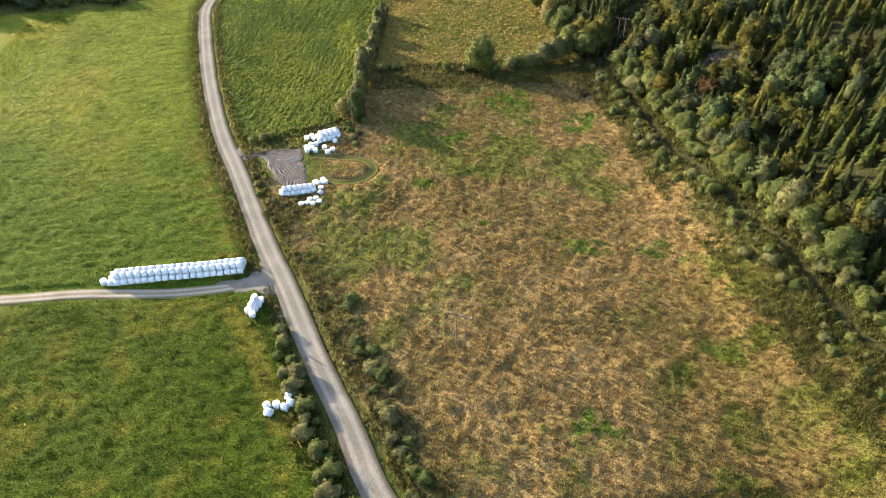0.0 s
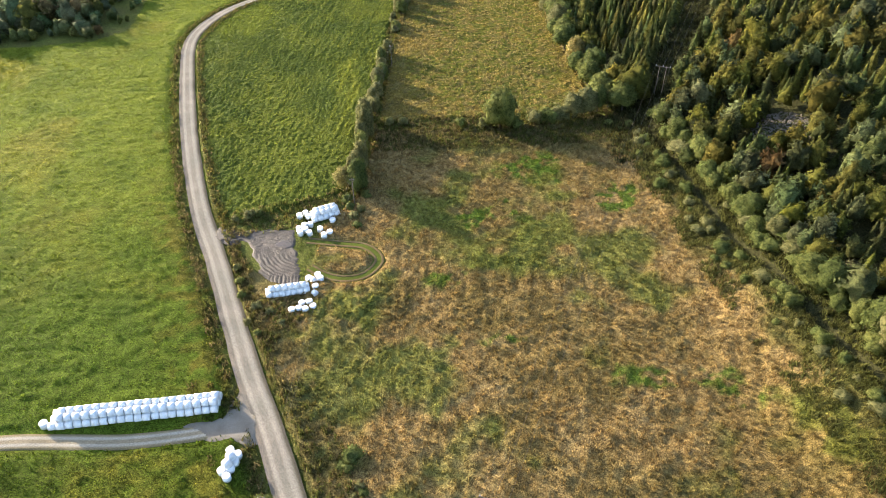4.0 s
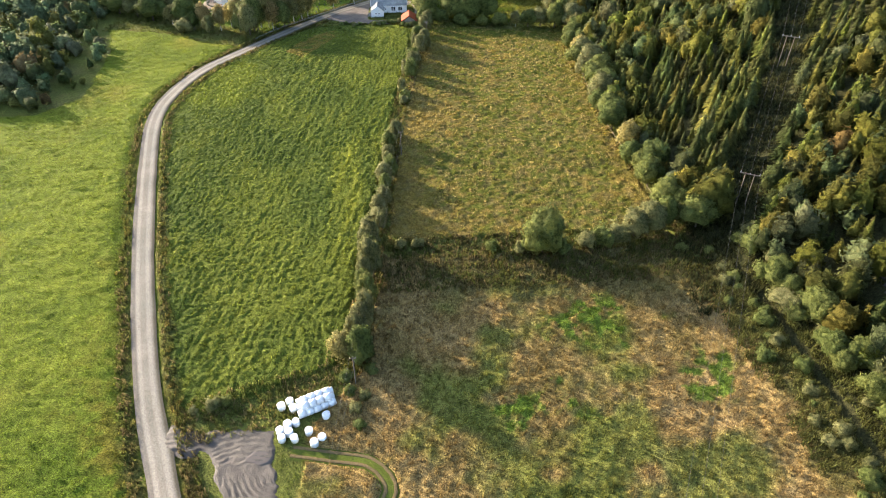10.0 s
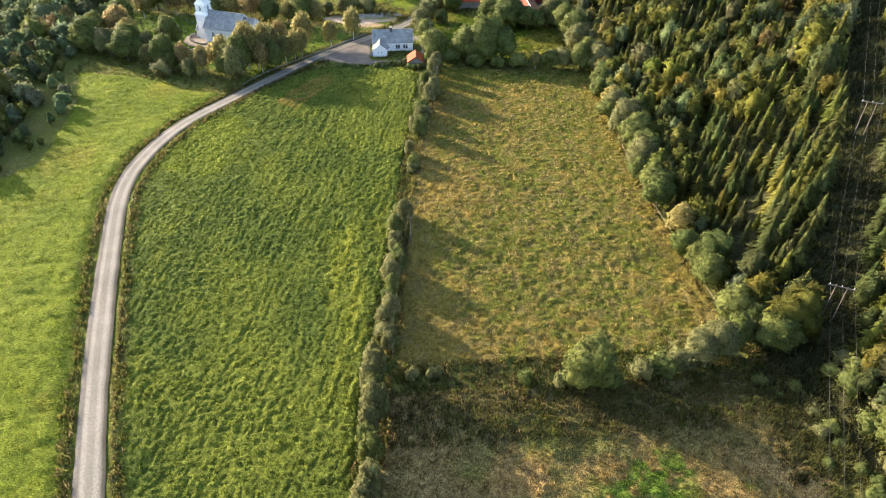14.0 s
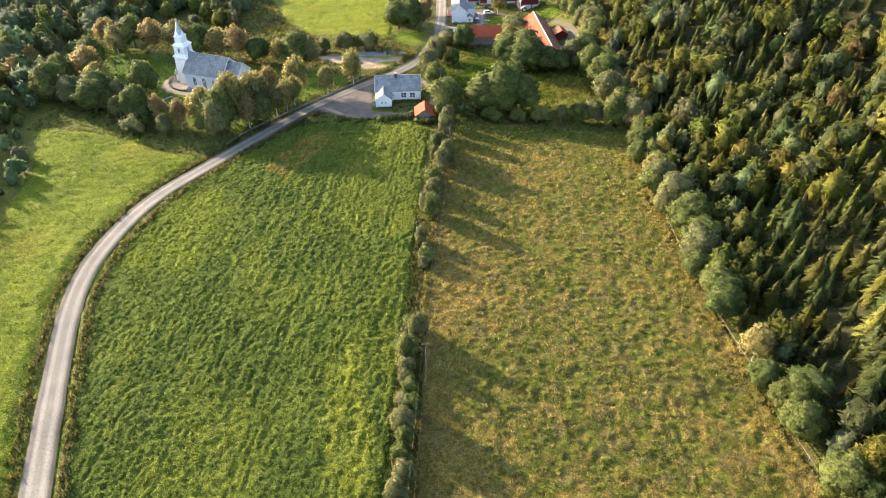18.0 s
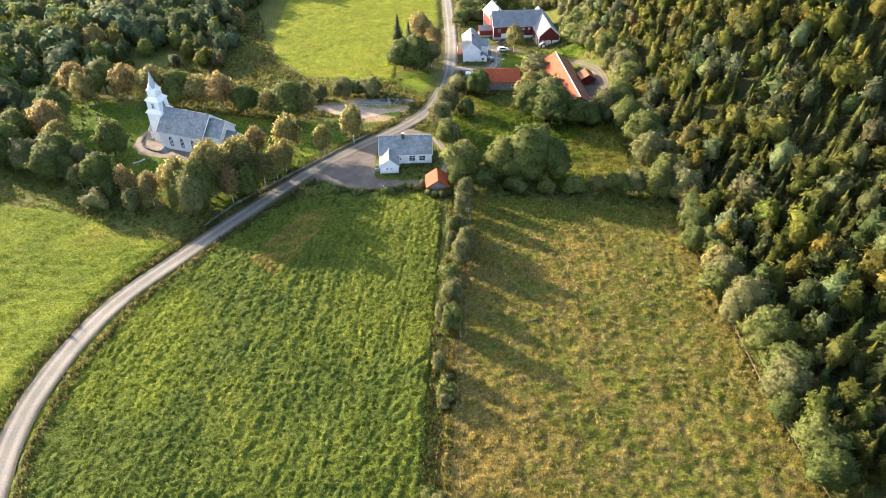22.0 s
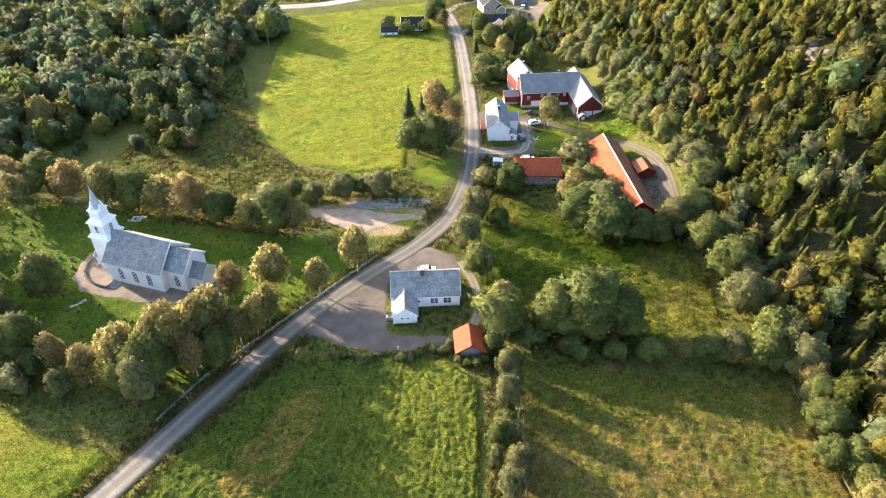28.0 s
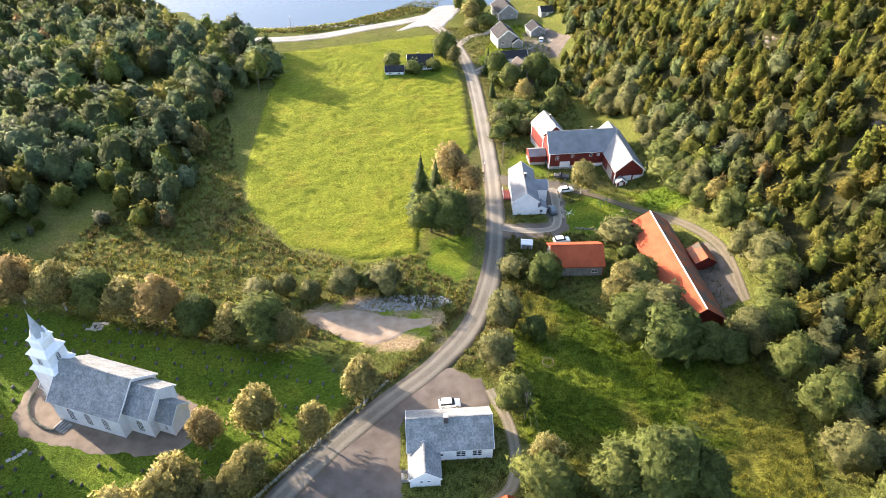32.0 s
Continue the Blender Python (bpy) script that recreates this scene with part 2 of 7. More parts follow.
def toned(name, rough=0.85, translucent=0.0, wide=0.35, fine=0.5, fine_scale=2.5, island=0.5, rough_up=0.0, grain=0.0, gaps=False):
    """Vegetation and soil whose base colour is stored in the mesh's tone."""
    m, nt, b = material(name, rough, 0.03)
    att = nt.nodes.new("ShaderNodeVertexColor")
    att.layer_name = "tone"
    col = att.outputs["Color"]
    f = noise_at(nt, fine_scale, 5)
    col = mix(nt, 1.0, col, ramp(nt, f, [(0.25, (1 - fine,) * 3), (0.75, (1 + fine,) * 3)]), "MULTIPLY")
    w = noise_at(nt, 0.12, 3)
    col = mix(nt, 1.0, col, ramp(nt, w, [(0.3, (1 - wide, 1 - wide * 0.8, 1 - wide)), (0.7, (1 + wide, 1 + wide * 0.8, 1 + wide * 0.5))]), "MULTIPLY")
    if island:
        g = nt.nodes.new("ShaderNodeNewGeometry")
        col = mix(nt, 1.0, col, ramp(nt, g.outputs["Random Per Island"], [(0.0, (1 - island,) * 3), (1.0, (1 + island,) * 3)]), "MULTIPLY")
    nt.links.new(col, b.inputs["Base Color"])
    if grain:
        col = mix(nt, 1.0, col, ramp(nt, noise_at(nt, 5.0, 3), [(0.3, (1 - grain,) * 3), (0.7, (1 + grain, 1 + grain, 1 + grain * 0.8))]), "MULTIPLY")
        nt.links.new(col, b.inputs["Base Color"])
    if rough_up:
        bump(nt, b, noise_at(nt, fine_scale * 2 if not gaps else 2.2, 6, rough=0.68), rough_up, 0.3 if not gaps else 0.6)
    if translucent:
        t = nt.nodes.new("ShaderNodeBsdfTranslucent")
        nt.links.new(col, t.inputs["Color"])
        s = node(nt, "ShaderNodeMixShader", Fac=translucent)
        nt.links.new(b.outputs[0], s.inputs[1])
        nt.links.new(t.outputs[0], s.inputs[2])
        nt.links.new(s.outputs[0], nt.nodes["Material Output"].inputs["Surface"])
        if gaps:
            ragged(nt, s.outputs[0], 3.6)
    return m


def ragged(nt, shader, scale=4.5, cut=0.43):
    """Leaf sprays with gaps between the leaves; the dense body of a crown (alpha 1 in its tone) has none."""
    g = ramp(nt, noise_at(nt, scale, 2), [(cut - 0.015, (0, 0, 0)), (cut + 0.015, (1, 1, 1))])
    body = nt.nodes.new("ShaderNodeVertexColor")
    body.layer_name = "tone"
    both = nt.nodes.new("ShaderNodeMath")
    both.operation = "MAXIMUM"
    nt.links.new(g, both.inputs[0])
    nt.links.new(body.outputs["Alpha"], both.inputs[1])
    hole = nt.nodes.new("ShaderNodeBsdfTransparent")
    s = nt.nodes.new("ShaderNodeMixShader")
    nt.links.new(both.outputs[0], s.inputs[0])
    nt.links.new(hole.outputs[0], s.inputs[1])
    nt.links.new(shader, s.inputs[2])
    nt.links.new(s.outputs[0], nt.nodes["Material Output"].inputs["Surface"])


def leaf(name, a, b_col, translucent=0.45):
    """Foliage that differs from tree to tree and from leaf to leaf."""
    m, nt, b = material(name, 0.65, 0.1)
    oi = nt.nodes.new("ShaderNodeObjectInfo")
    col = ramp(nt, oi.outputs["Random"], [(0.0, a), (1.0, b_col)])
    g = nt.nodes.new("ShaderNodeNewGeometry")
    col = mix(nt, 1.0, col, ramp(nt, g.outputs["Random Per Island"], [(0.0, (0.55, 0.6, 0.5)), (1.0, (1.5, 1.45, 1.3))]), "MULTIPLY")
    col = mix(nt, 1.0, col, ramp(nt, noise_at(nt, 5.5, 5, rough=0.7), [(0.34, (0.55, 0.57, 0.55)), (0.66, (1.42, 1.4, 1.36))]), "MULTIPLY")
    nt.links.new(col, b.inputs["Base Color"])
    bump(nt, b, noise_at(nt, 2.6, 6, rough=0.7), 1.0, 0.5)
    t = nt.nodes.new("ShaderNodeBsdfTranslucent")
    nt.links.new(col, t.inputs["Color"])
    s = node(nt, "ShaderNodeMixShader", Fac=translucent)
    nt.links.new(b.outputs[0], s.inputs[1])
    nt.links.new(t.outputs[0], s.inputs[2])
    ragged(nt, s.outputs[0])
    return m


M_GROUND = toned("field_ground", wide=0.15, fine=0.45, fine_scale=1.6, island=0, rough_up=1.0, grain=0.8)
M_TUFT = toned("grass_blades", translucent=0.55, wide=0.12, fine=0.25, fine_scale=1.5, island=0.4, grain=0.65)
M_WOOD_LEAF = toned("woodland_foliage", rough=0.6, translucent=0.42, wide=0.2, fine=0.3, fine_scale=0.7, island=0.4, grain=0.5, gaps=True, rough_up=1.0)
M_LEAF_GREEN = leaf("green_leaves", (0.094, 0.122, 0.040), (0.138, 0.158, 0.052))
M_LEAF_WILLOW = leaf("willow_leaves", (0.136, 0.142, 0.064), (0.173, 0.175, 0.083))
M_LEAF_YELLOW = leaf("yellowing_leaves", (0.244, 0.234, 0.106), (0.331, 0.285, 0.122), 0.58)
M_LEAF_ORANGE = leaf("orange_leaves", (0.361, 0.273, 0.136), (0.306, 0.259, 0.130), 0.58)
M_NEEDLE = leaf("spruce_needles", (0.042, 0.065, 0.021), (0.065, 0.088, 0.026), 0.25)
M_BARK = two_scale("bark", (0.07, 0.055, 0.04), (0.16, 0.13, 0.1), 3, 20, 0.9, 0.6, 0.03)
M_BIRCH = two_scale("birch_bark", (0.25, 0.23, 0.2), (0.5, 0.48, 0.44), 3, 14, 0.8, 0.4, 0.02)
M_GRAVEL = two_scale("grey_gravel", (0.088, 0.07, 0.056), (0.145, 0.12, 0.098), 0.35, 9, 0.95, 0.5, 0.03)
# dirt tone lowered to take in the shade beside the long barn
M_TRACK = two_scale("dirt_track", (0.075, 0.063, 0.048), (0.125, 0.105, 0.083), 0.5, 7, 0.95, 0.6, 0.04)
M_MUD = two_scale("wet_mud", (0.035, 0.029, 0.023), (0.085, 0.07, 0.056), 0.4, 5, 0.6, 0.9, 0.12)
M_PALEGRAVEL = two_scale("pale_gravel", (0.16, 0.138, 0.108), (0.235, 0.208, 0.168), 0.4, 8, 0.95, 0.4, 0.03)
M_CHGRAVEL = two_scale("pinkish_gravel", (0.135, 0.105, 0.078), (0.22, 0.175, 0.13), 0.4, 8, 0.95, 0.5, 0.03)
M_SAND = two_scale("sandy_soil", (0.24, 0.17, 0.11), (0.36, 0.28, 0.2), 0.35, 6, 0.95, 0.6, 0.06)
M_WRAP = two_scale("white_bale_wrap", (0.72, 0.74, 0.76), (0.82, 0.83, 0.84), 1.2, 9, 0.35, 0.5, 0.03, 0.5)
M_STONE = two_scale("grey_stone", (0.2, 0.19, 0.18), (0.38, 0.36, 0.33), 0.9, 9, 0.9, 0.7, 0.06)
M_GRAVE = two_scale("dark_grave_stone", (0.05, 0.05, 0.05), (0.14, 0.135, 0.13), 1.5, 9, 0.6, 0.3, 0.02)
M_ASPHALT = two_scale("pale_asphalt", (0.25, 0.24, 0.225), (0.32, 0.31, 0.29), 0.3, 6, 0.9, 0.3, 0.02)
M_ROCK = two_scale("pale_rock", (0.06, 0.052, 0.043), (0.15, 0.13, 0.105), 0.5, 6, 0.9, 0.8, 0.1)
M_WALLSTONE = two_scale("mossy_wall_stone", (0.09, 0.095, 0.06), (0.2, 0.19, 0.15), 0.9, 9, 0.9, 0.7, 0.06)
M_RAIL = two_scale("weathered_rail", (0.15, 0.12, 0.075), (0.26, 0.21, 0.14), 0.5, 9, 0.9, 0.3, 0.01)
M_POLE = two_scale("weathered_pole", (0.1, 0.08, 0.06), (0.19, 0.16, 0.125), 1, 14, 0.9, 0.4, 0.01)
M_WIRE, _n, _b = material("cable", 0.5)
_b.inputs["Base Color"].default_value = (0.05, 0.048, 0.045, 1)
M_METAL = two_scale("galvanised_steel", (0.35, 0.36, 0.37), (0.5, 0.51, 0.52), 2, 12, 0.45, 0.1, 0.01)


def boards(name, dark, light, pitch=0.16, upright=False, rough=0.6):
    """Painted timber cladding with board joints."""
    m, nt, b = material(name, rough, 0.3)
    tc = nt.nodes.new("ShaderNodeTexCoord")
    sep = nt.nodes.new("ShaderNodeSeparateXYZ")
    nt.links.new(tc.outputs["Object"], sep.inputs[0])
    if upright:
        add = nt.nodes.new("ShaderNodeMath")
        nt.links.new(sep.outputs["X"], add.inputs[0])
        nt.links.new(sep.outputs["Y"], add.inputs[1])
        axis = add.outputs[0]
    else:
        axis = sep.outputs["Z"]
    d = nt.nodes.new("ShaderNodeMath")
    d.operation = "DIVIDE"
    d.inputs[1].default_value = pitch
    nt.links.new(axis, d.inputs[0])
    fr = nt.nodes.new("ShaderNodeMath")
    fr.operation = "FRACT"
    nt.links.new(d.outputs[0], fr.inputs[0])
    joint = ramp(nt, fr.outputs[0], [(0.0, (0, 0, 0)), (0.12, (1, 1, 1))])
    wear = noise_at(nt, 0.8, 5)
    col = ramp(nt, wear, [(0.3, dark), (0.65, light)])
    col = mix(nt, 1.0, col, ramp(nt, fr.outputs[0], [(0.0, (0.6, 0.6, 0.6)), (0.14, (1, 1, 1))]), "MULTIPLY")
    nt.links.new(col, b.inputs["Base Color"])
    bump(nt, b, joint, 0.5, 0.02)
    return m


def slates(name, dark, light, size=0.45):
    """Rows of roof slates with tone varying from one to the next."""
    m, nt, b = material(name, 0.75, 0.12)
    tc = nt.nodes.new("ShaderNodeTexCoord")
    v = node(nt, "ShaderNodeTexVoronoi", Scale=1 / size, Randomness=0.35)
    nt.links.new(tc.outputs["Object"], v.inputs["Vector"])
    sep = nt.nodes.new("ShaderNodeSeparateXYZ")
    nt.links.new(v.outputs["Color"], sep.inputs[0])
    col = ramp(nt, sep.outputs[0], [(0.1, dark), (0.9, light)])
    col = mix(nt, 0.7, col, ramp(nt, noise_at(nt, 0.5, 5), [(0.3, (0.6, 0.62, 0.6)), (0.7, (1.3, 1.28, 1.22))]), "MULTIPLY")
    nt.links.new(col, b.inputs["Base Color"])
    bump(nt, b, v.outputs["Distance"], 0.5, 0.03)
    return m


def ribbed(name, dark, light, pitch=0.2, rough=0.5, rust=None, metal=0.0):
    """Profiled roof sheet with ribs running down the slope."""
    m, nt, b = material(name, rough, 0.15)
    b.inputs["Metallic"].default_value = metal
    tc = nt.nodes.new("ShaderNodeTexCoord")
    sep = nt.nodes.new("ShaderNodeSeparateXYZ")
    nt.links.new(tc.outputs["Object"], sep.inputs[0])
    mul = nt.nodes.new("ShaderNodeMath")
    mul.operation = "MULTIPLY"
    mul.inputs[1].default_value = 2 * math.pi / pitch
    nt.links.new(sep.outputs["X"], mul.inputs[0])
    si = nt.nodes.new("ShaderNodeMath")
    si.operation = "SINE"
    nt.links.new(mul.outputs[0], si.inputs[0])
    col = ramp(nt, noise_at(nt, 0.4, 5), [(0.3, dark), (0.7, light)])
    if rust:
        col = mix(nt, ramp(nt, noise_at(nt, 0.25, 6), [(0.48, (0, 0, 0)), (0.6, (1, 1, 1))]), col, rust)
    nt.links.new(col, b.inputs["Base Color"])
    bump(nt, b, si.outputs[0], 0.5, 0.03)
    return m


M_WHITE = boards("white_boards", (0.72, 0.73, 0.74), (0.84, 0.84, 0.83))
M_RED = boards("red_boards", (0.1, 0.016, 0.013), (0.155, 0.024, 0.018), 0.18, True)
M_GREY = boards("grey_boards", (0.17, 0.155, 0.14), (0.3, 0.27, 0.24), 0.18, True)
M_BEIGE = boards("pale_grey_boards", (0.22, 0.213, 0.2), (0.3, 0.29, 0.27))
M_TRIM = two_scale("white_trim", (0.74, 0.74, 0.73), (0.84, 0.84, 0.83), 1, 10, 0.55, 0.1, 0.005)
M_SLATE = slates("grey_slates", (0.17, 0.178, 0.182), (0.255, 0.262, 0.262), 0.3)
M_DARKROOF = slates("dark_tiles", (0.018, 0.018, 0.021), (0.04, 0.04, 0.044), 0.3)
M_ORANGE = ribbed("orange_roof_sheet", (0.26, 0.055, 0.022), (0.35, 0.083, 0.033), 0.35, 0.75)
M_RUSTY = ribbed("mossy_orange_sheet", (0.22, 0.068, 0.032), (0.29, 0.095, 0.045), 0.35, 0.8, (0.1, 0.085, 0.06))
M_GREYSHEET = ribbed("grey_roof_sheet", (0.15, 0.158, 0.166), (0.22, 0.228, 0.236), 0.3, 0.8)
M_SPIRE = two_scale("spire_sheet", (0.3, 0.33, 0.36), (0.42, 0.45, 0.48), 0.8, 8, 0.45, 0.2, 0.01)
M_PANE, _n, _b = material("window_glass", 0.06, 0.6)
_b.inputs["Base Color"].default_value = (0.03, 0.035, 0.04, 1)
M_BRICK = two_scale("chimney_brick", (0.05, 0.045, 0.045), (0.1, 0.085, 0.08), 2, 12, 0.85, 0.5, 0.02)
M_CONCRETE = two_scale("foundation_concrete", (0.3, 0.29, 0.27), (0.42, 0.41, 0.38), 0.8, 9, 0.9, 0.3, 0.02)
M_WATER, _nt, _b = material("sea_water", 0.12, 0.5)
_b.inputs["Base Color"].default_value = (0.05, 0.075, 0.1, 1)
bump(_nt, _b, noise_at(_nt, 0.6, 5), 0.25, 0.15)
M_POND, _nt, _b = material("shallow_puddle", 0.1, 0.5)
_b.inputs["Base Color"].default_value = (0.1, 0.082, 0.065, 1)


# ---- mesh helpers ----
def mesh_from(name, verts, faces, mat=None, tone=None, shade=False, normals=None):
    """A mesh from arrays: verts (n, 3), faces (m, k)."""
    verts, faces = np.asarray(verts, np.float32), np.asarray(faces, np.int32)
    me = bpy.data.meshes.new(name)
    k = faces.shape[1]
    me.vertices.add(len(verts))
    me.vertices.foreach_set("co", verts.ravel())
    me.loops.add(faces.size)
    me.loops.foreach_set("vertex_index", faces.ravel())
    me.polygons.add(len(faces))
    me.polygons.foreach_set("loop_start", np.arange(0, faces.size, k, dtype=np.int32))
    me.polygons.foreach_set("loop_total", np.full(len(faces), k, np.int32))
    if shade:
        me.polygons.foreach_set("use_smooth", np.ones(len(faces), bool))
    me.update(calc_edges=True)
    if tone is not None:
        a = me.color_attributes.new("tone", "FLOAT_COLOR", "POINT")
        rgba = np.ones((len(verts), 4), np.float32)
        rgba[:, :tone.shape[1]] = tone
        a.data.foreach_set("color", rgba.ravel())
    if normals is not None:
        me.polygons.foreach_set("use_smooth", np.ones(len(faces), bool))
        me.normals_split_custom_set_from_vertices(np.asarray(normals, np.float32).tolist())
    if mat:
        me.materials.append(mat)
    return me


def scatter(verts, tris, pos, yaw, scale, lean=None):
    """Copies of one small mesh at many places, as arrays."""
    n, v = len(pos), len(verts)
    c, s = np.cos(yaw)[:, None], np.sin(yaw)[:, None]
    scale = np.asarray(scale, float)
    if scale.ndim == 1:
        scale = np.repeat(scale[:, None], 3, 1)
    x, y, z = verts[None, :, 0] * scale[:, :1], verts[None, :, 1] * scale[:, 1:2], verts[None, :, 2] * scale[:, 2:]
    out = np.stack([c * x - s * y, s * x + c * y, z], -1)
    if lean is not None:
        out[:, :, :2] += lean[:, None, :] * z[:, :, None]
    out += np.asarray(pos)[:, None, :]
    f = tris[None] + (np.arange(n) * v)[:, None, None]
    return out.reshape(-1, 3), f.reshape(-1, tris.shape[1])


def part(name, data, mat, parent=None, label=""):
    """One mesh object, under a thing or a part; data is a bmesh or a mesh."""
    if isinstance(data, bmesh.types.BMesh):
        me = bpy.data.meshes.new(name)
        data.to_mesh(me)
        data.free()
    else:
        me = data
    if mat is not None and not me.materials:
        me.materials.append(mat)
    ob = new(name, me)
    if parent is not None:
        ob.parent = parent
    if label:
        ob["label"] = label
    return ob


def empty(name, m, label="", category="", group=""):
    ob = new(name)
    ob.matrix_basis = m
    ob.empty_display_size = 0.3
    return tagged(ob, label, category, group)


def box(x0, x1, y0, y1, z0, z1, bevel=0.0, bm=None):
    bm = bm or bmesh.new()
    r = bmesh.ops.create_cube(bm, size=1)
    bmesh.ops.transform(bm, verts=r["verts"], matrix=Matrix.Translation(((x0 + x1) / 2, (y0 + y1) / 2, (z0 + z1) / 2)) @ Matrix.Diagonal((x1 - x0, y1 - y0, z1 - z0, 1)))
    if bevel:
        es = {e for v in r["verts"] for e in v.link_edges}
        bmesh.ops.bevel(bm, geom=list(es), offset=bevel, segments=1, affect="EDGES")
    return bm


def prism(points, depth, bm=None, m=None):
    """A flat outline in xz, given depth along +y."""
    bm = bm or bmesh.new()
    a = [bm.verts.new((x, 0, z)) for x, z in points]
    b = [bm.verts.new((x, depth, z)) for x, z in points]
    n = len(points)
    bm.faces.new(a)
    bm.faces.new(b[::-1])
    for k in range(n):
        bm.faces.new((a[k], b[k], b[(k + 1) % n], a[(k + 1) % n]))
    if m is not None:
        bmesh.ops.transform(bm, verts=a + b, matrix=m)
    bmesh.ops.recalc_face_normals(bm, faces=bm.faces)
    return bm


def tube(r0, r1, z0, z1, sides=8, bm=None, m=None):
    bm = bm or bmesh.new()
    r = bmesh.ops.create_cone(bm, cap_ends=True, segments=sides, radius1=r0, radius2=r1, depth=z1 - z0)
    mm = Matrix.Translation((0, 0, (z0 + z1) / 2))
    bmesh.ops.transform(bm, verts=r["verts"], matrix=(m @ mm) if m is not None else mm)
    return bm


# ---- ground colours by plan ----
def blend(a, b, f):
    return a + (b - a) * np.clip(f, 0, 1)[:, None]


C = {k: np.array(v) for k, v in dict(
    rough=(0.09, 0.1, 0.026), floor=(0.042, 0.042, 0.019), hay=(0.135, 0.162, 0.02), hay_dry=(0.19, 0.165, 0.028), pasture=(0.053, 0.076, 0.009), crop=(0.079, 0.105, 0.02),
    crop_light=(0.17, 0.185, 0.026), straw=(0.222, 0.152, 0.064), straw_light=(0.265, 0.188, 0.088), olive=(0.105, 0.086, 0.025), scrub=(0.072, 0.074, 0.024), lush=(0.068, 0.102, 0.012), tawny=(0.225, 0.165, 0.046),
    lawn=(0.068, 0.105, 0.013), weed=(0.095, 0.085, 0.035), rust=(0.135, 0.105, 0.05), far=(0.165, 0.185, 0.022)).items()}
GREEN_SPOTS = [(48, 180, 8, 6), (30, 196, 10, 7), (44, 121, 11, 2.5), (58, 115, 7, 5), (22, 174, 8, 4), (12, 172, 6, 4), (26, 72, 9, 5), (60, 84, 6, 6), (16, 133, 5, 2), (2, 150, 7, 4)]


def greenness(x, y):
    """How far the marsh and the tawny field turn from straw to green."""
    g = smooth(0.58, 0.75, fbm(x, y, 16, 21, 4)) * 0.6
    for cx, cy, a, b in GREEN_SPOTS:
        d = np.hypot((x - cx) / a, (y - cy) / b) + (fbm(x, y, 5, 8, 4) - 0.5) * 3.0
        g = np.maximum(g, (1 - smooth(0.3, 1.1, d)) * smooth(0.42, 0.54, fbm(x, y, 2.2, 27, 3)) * 0.95)
    return g


